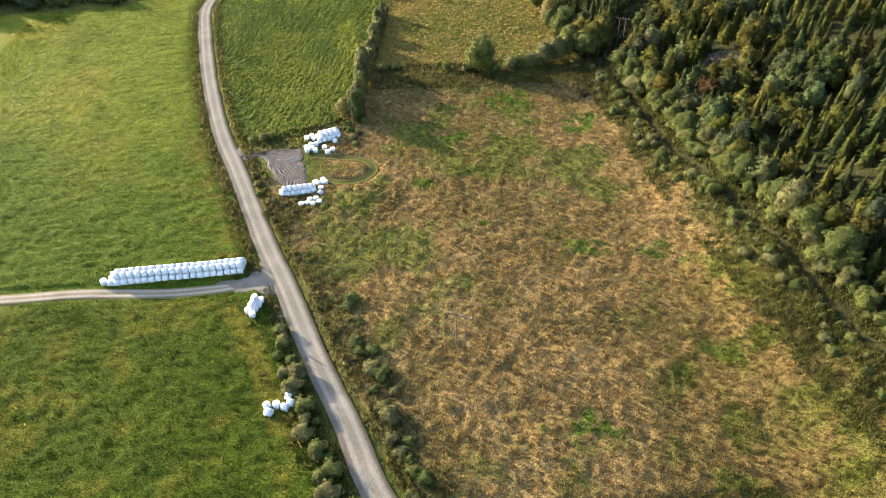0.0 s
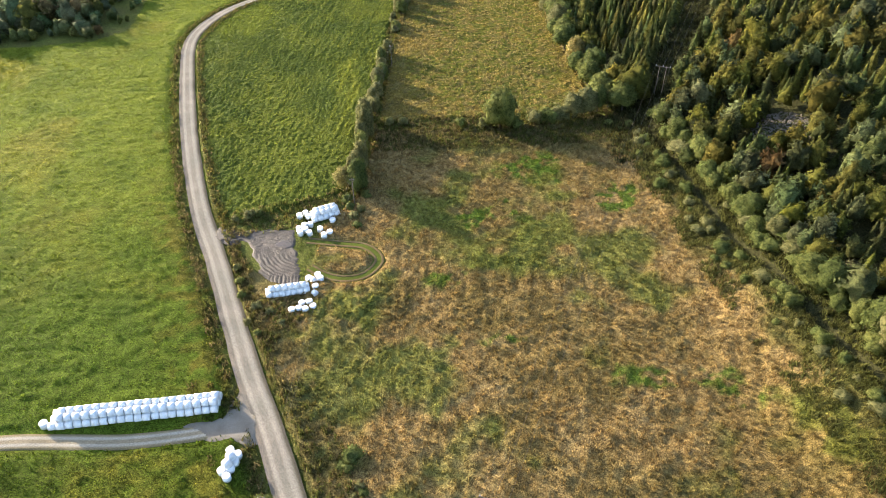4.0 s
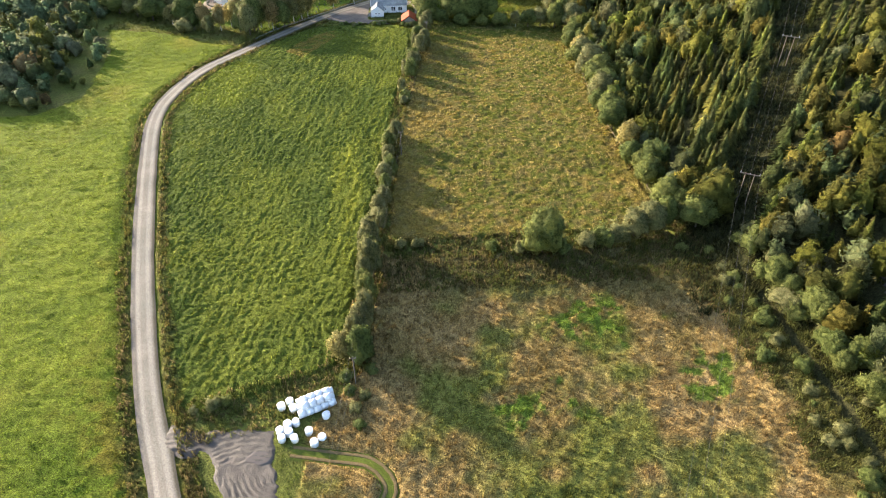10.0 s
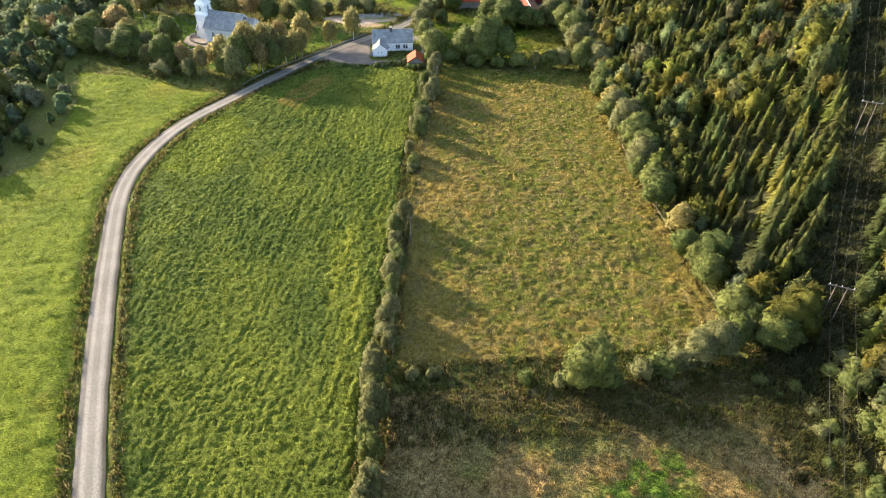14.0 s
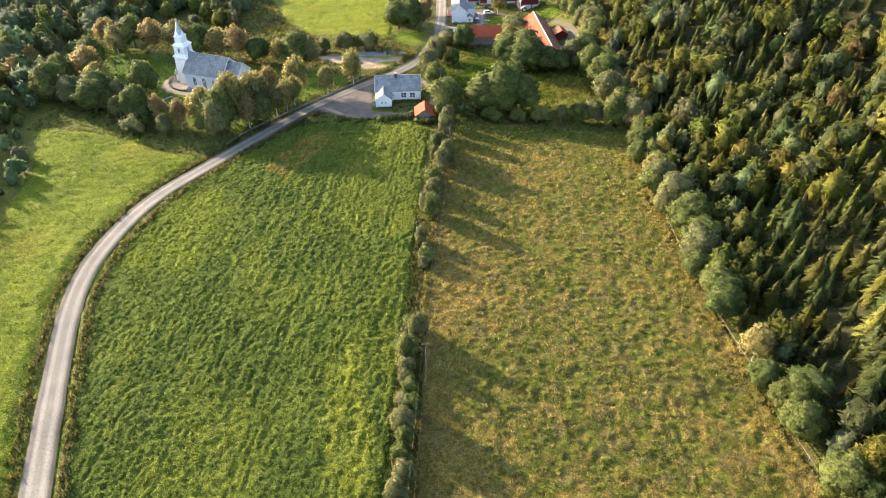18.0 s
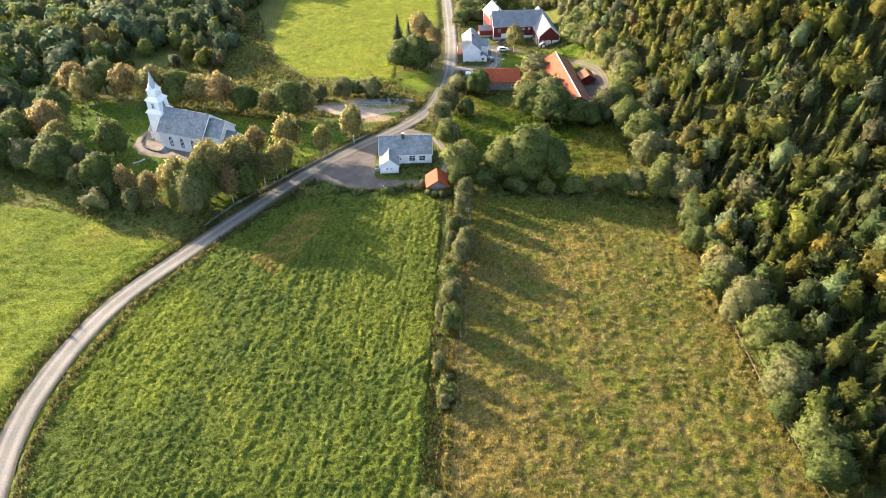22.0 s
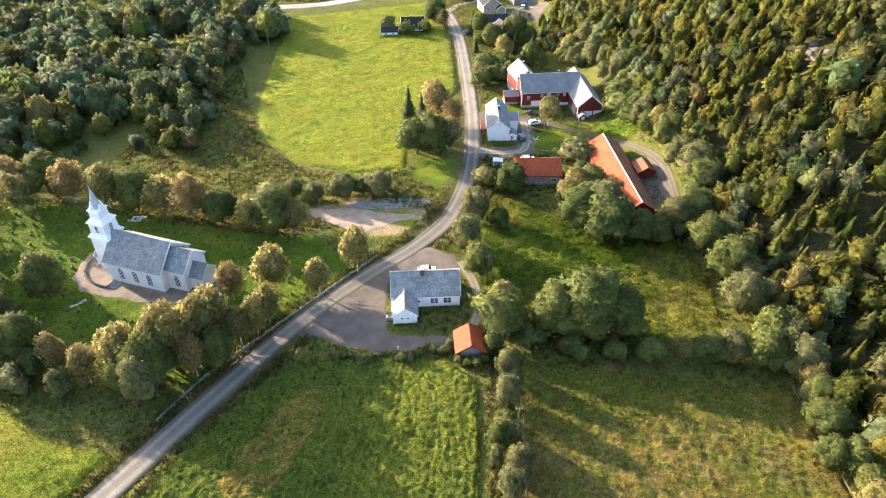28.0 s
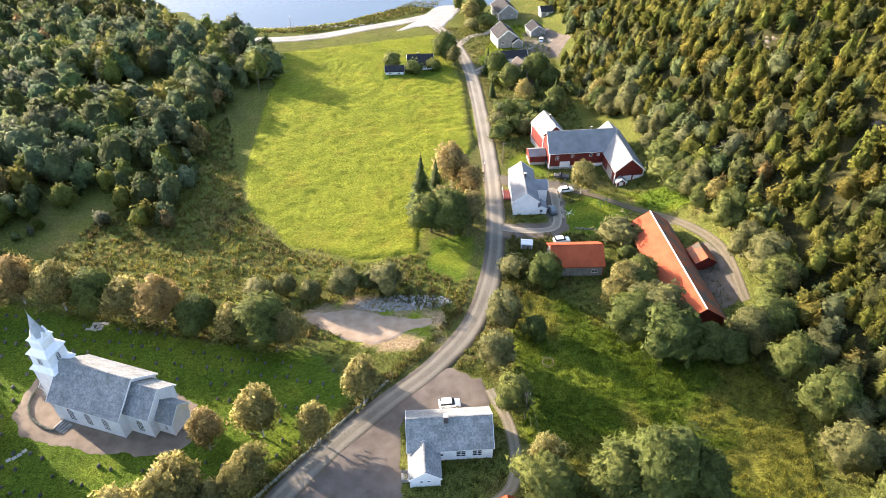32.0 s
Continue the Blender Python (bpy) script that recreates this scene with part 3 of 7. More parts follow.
def zone_tone(x, y):
    n = len(x)
    jx, jy = x + (fbm(x, y, 5, 31) - 0.5) * 2.5, y + (fbm(x, y, 5, 32) - 0.5) * 2.5
    n1, n2, n3 = fbm(x, y, 22, 41, 4), fbm(x, y, 6, 42, 3), fbm(x, y, 2.2, 43, 2)
    col = np.tile(C["rough"], (n, 1))
    col = blend(col, C["rust"], smooth(0.5, 0.75, n2) * 0.35)
    col = blend(col, C["floor"], smooth(56, 64, x))
    w = inside(jx, jy, P_HAY)
    hay = blend(blend(np.tile(C["hay"], (n, 1)), C["hay_dry"], smooth(0.52, 0.74, n1) * 0.55), C["lush"], smooth(0.45, 0.7, n2) * 0.4)
    pas = blend(blend(np.tile(C["pasture"], (n, 1)), C["hay_dry"], smooth(0.55, 0.78, n2) * 0.4), C["lush"], smooth(0.5, 0.7, n3) * 0.5)
    hay = blend(hay, C["lush"], smooth(205, 140, y + (n1 - 0.5) * 50) * 0.95)
    hay = blend(hay, np.array((0.12, 0.1, 0.018)), smooth(17, 6, line_dist(x, y, ROAD) + (n2 - 0.5) * 16) * smooth(215, 165, y) * smooth(0.38, 0.6, n3) * 0.75)
    pas = blend(pas, C["hay_dry"] * 0.8, smooth(2.6, 1.2, line_dist(x, y, MOWN)) * 0.6)
    hay = np.where((y < 113)[:, None], pas, hay)
    col = np.where(w[:, None], hay, col)
    w = inside(jx, jy, P_CROP)
    crop = blend(np.tile(C["crop"], (n, 1)), C["crop_light"], smooth(0.45, 0.75, n1) * 0.4)
    d = np.hypot((x + 23 + (y - 250) * 0.02) / 5, (y - 250) / 32)
    line = smooth(0.35, 0.65, vnoise(x * 0.97 - y * 0.2, y * 0.08, 1.3, 46))
    crop = blend(crop, C["crop_light"], (1 - smooth(0.4, 1.2, d + (n2 - 0.5))) * (0.35 + 0.65 * line))
    crop = blend(crop, C["crop_light"], line * smooth(0.5, 0.7, fbm(x, y, 15, 47)) * 0.35)
    d = np.hypot((x + 68) / 14, (y - 312) / 22)
    crop = blend(crop, C["hay"], (1 - smooth(0.6, 1.2, d + (n2 - 0.5))) * 0.7)
    crop = blend(crop, C["tawny"] * 0.85, inside(x + (n2 - 0.5) * 2, y, P_STUBBLE) * smooth(0.25, 0.55, n3) * 0.75)
    col = np.where(w[:, None], crop, col)
    g = greenness(x, y)
    w = inside(jx, jy, P_MARSH)
    ma = blend(np.tile(C["straw"], (n, 1)), C["straw_light"], smooth(0.45, 0.75, n2) * 0.7)
    ma = blend(ma, C["olive"], smooth(0.48, 0.7, n1) * 0.42)
    ma = blend(ma, C["olive"], smooth(0.58, 0.72, n3) * 0.22)
    ma = blend(ma, np.array((0.075, 0.128, 0.018)), g * 0.95)
    ma = blend(ma, C["weed"], smooth(12, 3, line_dist(x, y, ROAD) + (n2 - 0.5) * 14) * 0.8)
    ma = blend(ma, np.array((0.22, 0.145, 0.075)), np.exp(-(((x + 17) / 9) ** 2 + ((y - 143) / 8) ** 2)) * smooth(0.4, 0.6, n2) * 0.8)
    ma = blend(ma, C["scrub"], smooth(11, 5, line_dist(x, y, DITCH) + (n2 - 0.5) * 12) * 0.9)
    ma = blend(ma, C["lush"] * 0.9, smooth(38, 58, x + (n1 - 0.5) * 40) * smooth(122, 100, y) * smooth(0.45, 0.62, n2) * 0.85)
    ma = blend(ma, C["olive"] * 0.8, smooth(35, 60, x) * smooth(130, 95, y) * 0.45)
    # tone drops to under half along the ditch bottom
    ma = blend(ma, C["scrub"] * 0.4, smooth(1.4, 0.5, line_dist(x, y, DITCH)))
    ma = blend(ma, C["weed"], smooth(198, 210, y + (n2 - 0.5) * 12) * smooth(-10, 4, x) * 0.85)
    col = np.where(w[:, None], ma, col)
    w = inside(jx, jy, P_TAWNY)
    mid = smooth(0, 14, line_dist(x, y, HEDGE) - 3 + (n1 - 0.5) * 20) * (1 - 0.6 * smooth(46, 52, x))
    ta = blend(np.tile(C["tawny"], (n, 1)), np.array((0.118, 0.13, 0.025)), (0.2 + 0.8 * mid) * smooth(0.3, 0.6, fbm(x, y, 1.8, 45, 3) * 0.6 + n1 * 0.4) * 0.95)
    ta = blend(ta, np.array((0.19, 0.15, 0.062)), smooth(0.5, 0.7, fbm(x, y, 1.6, 44, 3)) * 0.6)
    ta = blend(ta, C["lush"], smooth(338, 352, y) * 0.6)
    col = np.where(w[:, None], ta, col)
    col = np.where(inside(jx, jy, P_YARDGRASS)[:, None], blend(np.tile(C["lawn"], (n, 1)), C["hay"], smooth(0.5, 0.7, n2) * 0.5), col)
    fa = blend(blend(np.tile(C["far"], (n, 1)), C["hay_dry"], smooth(0.55, 0.75, n2) * 0.4), C["lush"], smooth(0.5, 0.7, n3) * 0.25)
    col = np.where(inside(jx, jy, P_FAR)[:, None], fa, col)
    me = blend(blend(np.tile(C["lush"] * 0.88, (n, 1)), C["hay"], smooth(0.5, 0.65, n2) * 0.6), C["tawny"], smooth(0.55, 0.7, n1) * 0.35)
    col = np.where(inside(jx, jy, P_MEADOW)[:, None], me, col)
    for poly in P_LAWNS:
        col = np.where(inside(jx, jy, poly)[:, None], blend(np.tile(C["lawn"], (n, 1)), C["far"], smooth(0.45, 0.65, n2) * 0.6), col)
    col = np.where(inside(jx, jy, P_SAND)[:, None], blend(np.tile(np.array((0.26, 0.19, 0.12)), (n, 1)), C["hay"], smooth(0.5, 0.62, n2)), col)
    rd = line_dist(x, y, ROAD)
    col = blend(col, C["weed"], (1 - smooth(3.5, 6.5, rd + (n2 - 0.5) * 3)) * smooth(2.2, 3.2, rd) * 0.75)
    return col


# ---- the ground, one sheet to the horizon ----
def stretch(lo, hi, step, far):
    mid = np.arange(lo, hi + 0.01, step)
    grow = np.cumsum(step * 1.35 ** np.arange(1, 60))
    grow = grow[grow < far]
    return np.concatenate([lo - grow[::-1], mid, hi + grow])


gx, gy = stretch(-175, 120, 1.6, 3500), stretch(52, 645, 1.6, 3500)
X, Y = np.meshgrid(gx, gy)
fx, fy = X.ravel(), Y.ravel()
tone = zone_tone(fx, fy)
Z = height(fx, fy)
Z = Z + inside(fx, fy, P_HAY) * 0.1 * (fbm(fx, fy, 3.5, 15, 2) - 0.5)
Z = Z - 0.9 * np.exp(-(line_dist(fx, fy, DITCH) / 0.9) ** 2)
Z = Z + inside(fx, fy, P_FAR) * 0.1 * (fbm(fx, fy, 3.5, 16, 2) - 0.5)
for line, wide in ((ROAD, 4.2), (COAST, 4.6), (TRACK, 2.6)):
    rd = line_dist(fx, fy, line)
    Z = Z - 0.9 * np.exp(-((rd - wide) / 0.9) ** 2) * (line is ROAD) * smooth(400, 380, fy) - 0.15 * (rd < wide - 0.6)
nx, ny = len(gx), len(gy)
idx = np.arange(nx * ny).reshape(ny, nx)
quads = np.stack([idx[:-1, :-1], idx[:-1, 1:], idx[1:, 1:], idx[1:, :-1]], -1).reshape(-1, 4)
ground = new("ground", mesh_from("ground", np.stack([fx, fy, Z], -1), quads, M_GROUND, tone, True))
tagged(ground, "grassy valley floor of hay fields and marsh rising to a wooded hill", "ground", kind="structure")

# ---- roads ----
M_ROAD = toned("gravel_road", rough=0.95, wide=0.12, fine=0.22, fine_scale=5, island=0, rough_up=0.3, grain=0.12)


def road_strip(name, line, half, label, edge=(0.12, 0.1, 0.072), mid=(0.205, 0.183, 0.152), rut=(0.268, 0.24, 0.2), category="road", up=0.07):
    pts = [Vector((*p, 0)) for p in line]
    cross = np.linspace(-1, 1, 13)
    verts, tones = [], []
    for k, p in enumerate(pts):
        d = (pts[min(k + 1, len(pts) - 1)] - pts[max(k - 1, 0)]).normalized()
        side = Vector((d.y, -d.x, 0))
        wob = half * (1 + 0.08 * (vnoise(np.array([k * 1.5]), np.array([0.0]), 6, 3)[0] - 0.5))
        for c in cross:
            q = p + side * c * wob
            verts.append((q.x, q.y, 0.0))
            n = vnoise(np.array([q.x]), np.array([q.y]), 3, 4)[0]
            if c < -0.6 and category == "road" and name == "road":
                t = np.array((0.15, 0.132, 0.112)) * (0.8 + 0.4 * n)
            elif abs(c) > 0.82:
                t = np.array(edge) * (0.8 + 0.5 * n)
            elif 0.25 < abs(c) < 0.65:
                t = np.array(rut) * (0.92 + 0.16 * n)
            else:
                t = np.array(mid) * (0.85 + 0.3 * n)
            # darker surfacing past the church, with the trees' shade put into its tone
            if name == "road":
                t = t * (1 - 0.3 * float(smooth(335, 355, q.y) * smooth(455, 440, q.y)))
            tones.append(t)
    v = np.array(verts)
    v[:, 2] = height(v[:, 0], v[:, 1]) + up + np.tile(0.05 * (1 - cross ** 2), len(pts)) - np.tile(0.12 * (np.abs(cross) > 0.99), len(pts))
    m = len(cross)
    i = np.arange(len(pts) * m).reshape(-1, m)
    f = np.stack([i[:-1, :-1], i[:-1, 1:], i[1:, 1:], i[1:, :-1]], -1).reshape(-1, 4)
    return tagged(new(name, mesh_from(name, v, f, M_ROAD, np.array(tones), True)), label, category, kind="structure")


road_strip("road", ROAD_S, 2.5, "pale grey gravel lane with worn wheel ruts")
road_strip("coast_road", COAST_S, 3.4, "pale grey asphalt road along the shore", (0.2, 0.18, 0.15), (0.3, 0.29, 0.27), (0.34, 0.33, 0.31), up=0.06)
road_strip("field_track", TRACK_S, 1.7, "narrow gravel track between two hay fields", (0.17, 0.14, 0.08), (0.24, 0.2, 0.14), (0.34, 0.31, 0.26), up=0.05)
# all three tones carry the wood's shade over the track's far end
road_strip("farm_track", spline(FARM_TRACK), 1.2, "narrow dirt farm track past the barns", (0.07, 0.066, 0.04), (0.095, 0.083, 0.06), (0.12, 0.104, 0.08), up=0.05)
road_strip("house_track", spline(HOUSE_LOOP), 1.3, "worn track curving round the white house", (0.12, 0.11, 0.06), (0.17, 0.15, 0.11), (0.22, 0.19, 0.15), up=0.05)
LOOP_S = spline(LOOP)
road_strip("loop_track", LOOP_S, 1.7, "grassy tractor loop in the marsh", (0.07, 0.085, 0.018), (0.075, 0.092, 0.018), (0.08, 0.095, 0.02), up=0.13)


def beside(line, d):
    """A line running d metres beside another."""
    out = []
    for k, (x, y) in enumerate(line):
        (xa, ya), (xb, yb) = line[max(k - 1, 0)], line[min(k + 1, len(line) - 1)]
        n = math.hypot(xb - xa, yb - ya)
        out.append((x + d * (yb - ya) / n, y - d * (xb - xa) / n))
    return out


for d in (-0.85, 0.85):
    road_strip("wheel_rut", beside(LOOP_S, d), 0.36, "brown wheel rut worn into the marsh loop", (0.1, 0.078, 0.036), (0.13, 0.098, 0.05), (0.12, 0.09, 0.045), "rut", 0.21)
road_strip("farm_drive", spline(FARM_DRIVE), 2.6, "gravel drive beside the white farmhouse", up=0.05)
road_strip("house_drive", spline(HOUSE_DRIVE), 2.6, "gravel drive up to the upper houses", up=0.05)
road_strip("west_drive", spline(WEST_DRIVE), 1.9, "short gravel drive between gardens", up=0.05)


def patch(name, poly, mat, label, up=0.06, step=0.5, category="ground", shape=None, soft=1.0, painted=0.0, verge=0.0):
    """A sheet laid on the ground inside a plan outline, its ragged edge sinking into the soil."""
    xs, ys = [p[0] for p in poly], [p[1] for p in poly]
    ax, ay = np.arange(min(xs) - 1, max(xs) + 1.01, step), np.arange(min(ys) - 1, max(ys) + 1.01, step)
    U, V = np.meshgrid(ax, ay)
    u, v = U.ravel(), V.ravel()
    inn = np.where(inside(u, v, poly), 1, -1) * line_dist(u, v, list(poly) + [poly[0]])
    if verge:
        inn = np.minimum(inn, np.minimum(line_dist(u, v, ROAD) - verge, line_dist(u, v, TRACK) - verge * 0.45))
    fall = smooth(-0.6 * soft, 0.9 * soft, inn + (fbm(u, v, 2.2, 51) - 0.5) * 2.0 * soft)
    z = height(u, v) - 0.2 + (up + 0.2) * fall
    if shape is not None:
        z = z + shape(u, v) * fall
    i = np.arange(len(u)).reshape(U.shape)
    f = np.stack([i[:-1, :-1], i[:-1, 1:], i[1:, 1:], i[1:, :-1]], -1).reshape(-1, 4)
    f = f[(fall[f] > 0.02).any(1)]
    if verge:
        lot = np.arange(len(u))
        for _ in range(2000):
            low = lot[f].min(1)
            nxt = lot.copy()
            np.minimum.at(nxt, f.ravel(), np.repeat(low, 4))
            nxt = nxt[nxt]
            if (nxt == lot).all():
                break
            lot = nxt
        names, size = np.unique(lot[f[:, 0]], return_counts=True)
        f = f[np.isin(lot[f[:, 0]], names[size > 900])]
    used = np.unique(f)
    back = np.zeros(len(u), int)
    back[used] = np.arange(len(used))
    return tagged(new(name, mesh_from(name, np.stack([u, v, z], -1)[used], back[f], mat, zone_tone(u[used], v[used]) * painted if painted else None, True)), label, category, kind="structure")


def ruts(x, y):
    """Tyre ruts: arcs of turning wheels and straight runs."""
    warp = 8 * (fbm(x, y, 3.5, 55) - 0.5)
    a = np.sin(np.hypot(x + 27, y - 166) * 2 * np.pi / 0.9 + warp) * smooth(164, 160, y) * smooth(153, 156, y)
    b = np.sin((x + 0.1 * y) * 2 * np.pi / 0.8 + warp) * smooth(156, 154, y)
    c = np.sin((y - 0.12 * x) * 2 * np.pi / 1.1 + 2 * warp) * smooth(163, 166, y) * 0.5 + 2 * (fbm(x, y, 1.6, 56) - 0.5)
    return 0.085 * (a + b + c)


patch("field_crop", P_CROP, M_GROUND, "green crop field lying in wavy folds", 0.05, 0.32, shape=relief, painted=0.75)
patch("field_fallow", P_TAWNY, M_GROUND, "tawny fallow field with green tussocks", 0.05, 0.45, shape=relief, painted=0.68)
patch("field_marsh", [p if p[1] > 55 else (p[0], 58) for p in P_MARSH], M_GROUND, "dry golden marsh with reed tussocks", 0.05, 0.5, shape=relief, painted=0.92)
patch("field_hay", [(-135, 50), (2, 50), (-17, 92), (-26, 115), (-40, 150), (-53, 184), (-64, 221), (-75, 266), (-79, 300), (-72, 324), (-60, 343), (-82, 350), (-99, 361), (-122, 367), (-113, 340), (-110, 303), (-120, 292), (-135, 288)],
      M_GROUND, "hay and pasture grass lying in fine ripples", 0.05, 0.58, shape=relief, painted=0.85, verge=5.4)
patch("field_far", P_FAR, M_GROUND, "bright meadow beside the upper lane", 0.05, 0.85, shape=relief, painted=0.9, verge=3.4)
patch("field_meadow", P_MEADOW, M_GROUND, "lush meadow below the farm", 0.05, 0.6, shape=relief, painted=0.75)
patch("pavement_junction", [(-45, 115.6), (-38.5, 117.5), (-35.6, 122), (-32, 117), (-31.5, 111.5), (-35.5, 111.5), (-40, 112.3)], M_PALEGRAVEL, "gravel junction of the track and the lane", 0.11, 0.4)
patch("pavement_shore_junction", [(-20, 596), (-13, 604.5), (-8, 610), (1, 629), (12, 634), (13, 627), (7.5, 612), (0, 596.5), (-4, 603), (-9, 601)], M_ASPHALT, "pale asphalt junction on the shore road", 0.14, 0.6)
patch("mud_yard", P_MUD, M_MUD, "rutted dark mud yard beside the lane", 0.16, 0.25, shape=ruts)
patch("pavement_yard", P_YARD, M_GRAVEL, "grey gravel forecourt round the white house", 0.08, 0.5)
patch("pavement_church", P_CHURCH_GRAVEL, M_CHGRAVEL, "pinkish gravel path round the church", 0.08, 0.5)
patch("pavement_farm", [(4, 444.5), (18, 443.5), (23.5, 447), (24.5, 458), (26, 467), (33, 463.5), (34, 466), (26, 471.5), (9, 476.5), (7.5, 471), (18, 467.5), (18.3, 450.5), (4.5, 452)], M_TRACK, "worn gravel farmyard beside the white farmhouse", 0.09, 0.5)
patch("pavement_barn", [(47.6, 434), (53, 436), (55, 426), (54, 415), (48, 413), (47.6, 424)], M_TRACK, "dirt yard beside the long barn", 0.08, 0.5)
patch("pavement_upper", [(26, 563), (44, 560), (52, 574), (46, 592), (34, 590), (33, 574)], M_GRAVEL, "gravel forecourt between the upper houses", 0.08, 0.5)
patch("sandy_ground", [(-44, 421), (-30, 421.5), (-22, 418.5), (-14, 417.5), (-14, 415), (-20, 412.5), (-25, 409.5), (-33, 411.5)], M_SAND, "bare sandy soil beside a shallow stream", 0.12, 0.5)
sea = new("water", mesh_from("water", [(-3000, 560, -16.4), (3000, 560, -16.4), (3000, 3500, -16.4), (-3000, 3500, -16.4)], [(0, 1, 2, 3)], M_WATER))
tagged(sea, "calm pale blue fjord water beyond the shore road", "water", kind="structure")
patch("puddle", [(-36.2, 166.8), (-34.5, 168), (-32.2, 167.6), (-30.8, 166.2), (-31.4, 164.8), (-33.6, 164.6), (-35.6, 165.4)], M_POND, "brown puddle in the mud yard", 0.2, 0.25, "puddle", soft=0.5)


# ---- grass, reeds and weeds ----
def blades(n, tall, wide, spread, droop, seed):
    """A tuft of leaning blades."""
    rng = np.random.default_rng(seed)
    v, f = [], []
    for k in range(n):
        a, b = rng.uniform(0, 2 * np.pi, 2)
        r = spread * np.sqrt(rng.uniform())
        bx, by = r * np.cos(a), r * np.sin(a)
        h = tall * rng.uniform(0.55, 1.1)
        l = droop * rng.uniform(0.3, 1.2) * h
        px, py = -np.sin(b) * wide / 2, np.cos(b) * wide / 2
        i = len(v)
        v += [(bx - px, by - py, -0.05), (bx + px, by + py, -0.05), (bx + np.cos(b) * l, by + np.sin(b) * l, h)]
        f += [(i, i + 1, i + 2)]
    return np.array(v), np.array(f)


def sow(name, poly, spacing, tuft, low, high, label, vary=0.25, skip=None, tint=None, lean=0.15, seed=1, patchy=0.0, clump=None, rows=0.0):
    rng = np.random.default_rng(seed)
    xs, ys = [p[0] for p in poly], [p[1] for p in poly]
    n = int((max(xs) - min(xs)) * (max(ys) - min(ys)) / spacing ** 2)
    x, y = rng.uniform(min(xs), max(xs), n), rng.uniform(min(ys), max(ys), n)
    if rows:
        across = x * 0.985 - y * 0.17 + (fbm(x, y, 18, 78) - 0.5) * 6 + (fbm(x, y, 4, 80) - 0.5) * 1.6
        x = x + (np.round(across / rows) * rows - across) * rng.uniform(0.1, 0.9, n)
    keep = inside(x, y, poly) & (line_dist(x, y, ROAD) > 3.2) & (line_dist(x, y, TRACK) > 2.2)
    if skip is not None:
        keep &= ~skip(x, y)
    if clump is not None:
        keep &= rng.uniform(size=n) < clump(x, y)
    x, y = x[keep], y[keep]
    n = len(x)
    size = rng.uniform(low, high, n)
    pos = np.stack([x, y, height(x, y) + relief(x, y)], -1)
    col = zone_tone(x, y) * 1.08 * rng.uniform(1 - vary, 1 + vary, (n, 1))
    if patchy:
        col = col * (1 + patchy * (2 * fbm(x * 1.5, y * 0.8, 1.15, 140, 2) - 1))[:, None]
    if tint is not None:
        col = tint(x, y, col, rng)
    v, f = scatter(*tuft, pos, rng.uniform(0, 6.28, n), np.stack([size, size, size * rng.uniform(0.7, 1.2, n)], -1), rng.normal(0, lean, (n, 2)))
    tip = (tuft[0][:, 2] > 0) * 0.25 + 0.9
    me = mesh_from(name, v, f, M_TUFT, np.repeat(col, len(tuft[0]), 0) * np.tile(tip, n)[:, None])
    return tagged(new(name, me), label, name.replace("_", " ").split(" ")[-1], kind="stuff")


TUFT_REED = blades(7, 0.62, 0.13, 0.45, 0.5, 1)
TUFT_CROP = blades(6, 0.3, 0.2, 0.4, 0.9, 6)
TUFT_GRASS = blades(7, 0.62, 0.14, 0.32, 0.55, 2)
TUFT_LOW = blades(5, 0.28, 0.2, 0.5, 1.0, 3)
TUFT_WEED = blades(8, 0.95, 0.24, 0.5, 0.6, 4)
not_mud = lambda x, y: inside(x, y, [(-49, 174), (-28, 174), (-26, 150), (-36, 147), (-46, 162)])
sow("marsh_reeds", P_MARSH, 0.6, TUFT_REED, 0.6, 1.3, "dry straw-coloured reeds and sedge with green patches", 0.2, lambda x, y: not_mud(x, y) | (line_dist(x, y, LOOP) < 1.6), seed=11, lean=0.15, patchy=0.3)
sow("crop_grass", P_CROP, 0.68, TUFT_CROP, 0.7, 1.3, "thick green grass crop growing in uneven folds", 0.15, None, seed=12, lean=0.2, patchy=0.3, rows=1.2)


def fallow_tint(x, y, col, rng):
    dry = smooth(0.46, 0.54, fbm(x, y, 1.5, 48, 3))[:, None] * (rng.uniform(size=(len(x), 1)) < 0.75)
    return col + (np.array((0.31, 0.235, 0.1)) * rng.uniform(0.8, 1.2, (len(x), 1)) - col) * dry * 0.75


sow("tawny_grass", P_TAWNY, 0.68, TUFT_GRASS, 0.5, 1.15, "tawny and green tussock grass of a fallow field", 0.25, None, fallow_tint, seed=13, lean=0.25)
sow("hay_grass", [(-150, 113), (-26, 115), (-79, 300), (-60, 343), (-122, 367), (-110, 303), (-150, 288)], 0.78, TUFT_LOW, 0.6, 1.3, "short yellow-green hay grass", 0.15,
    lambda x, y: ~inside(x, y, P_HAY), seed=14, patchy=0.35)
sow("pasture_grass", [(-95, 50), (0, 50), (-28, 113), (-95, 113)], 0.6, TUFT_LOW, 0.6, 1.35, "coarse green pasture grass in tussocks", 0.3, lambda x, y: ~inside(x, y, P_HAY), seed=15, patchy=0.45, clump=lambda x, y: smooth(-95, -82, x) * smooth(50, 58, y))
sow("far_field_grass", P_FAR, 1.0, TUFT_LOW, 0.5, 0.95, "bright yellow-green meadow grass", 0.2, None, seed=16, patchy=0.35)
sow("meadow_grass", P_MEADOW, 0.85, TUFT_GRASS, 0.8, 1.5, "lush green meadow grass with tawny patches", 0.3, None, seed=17)


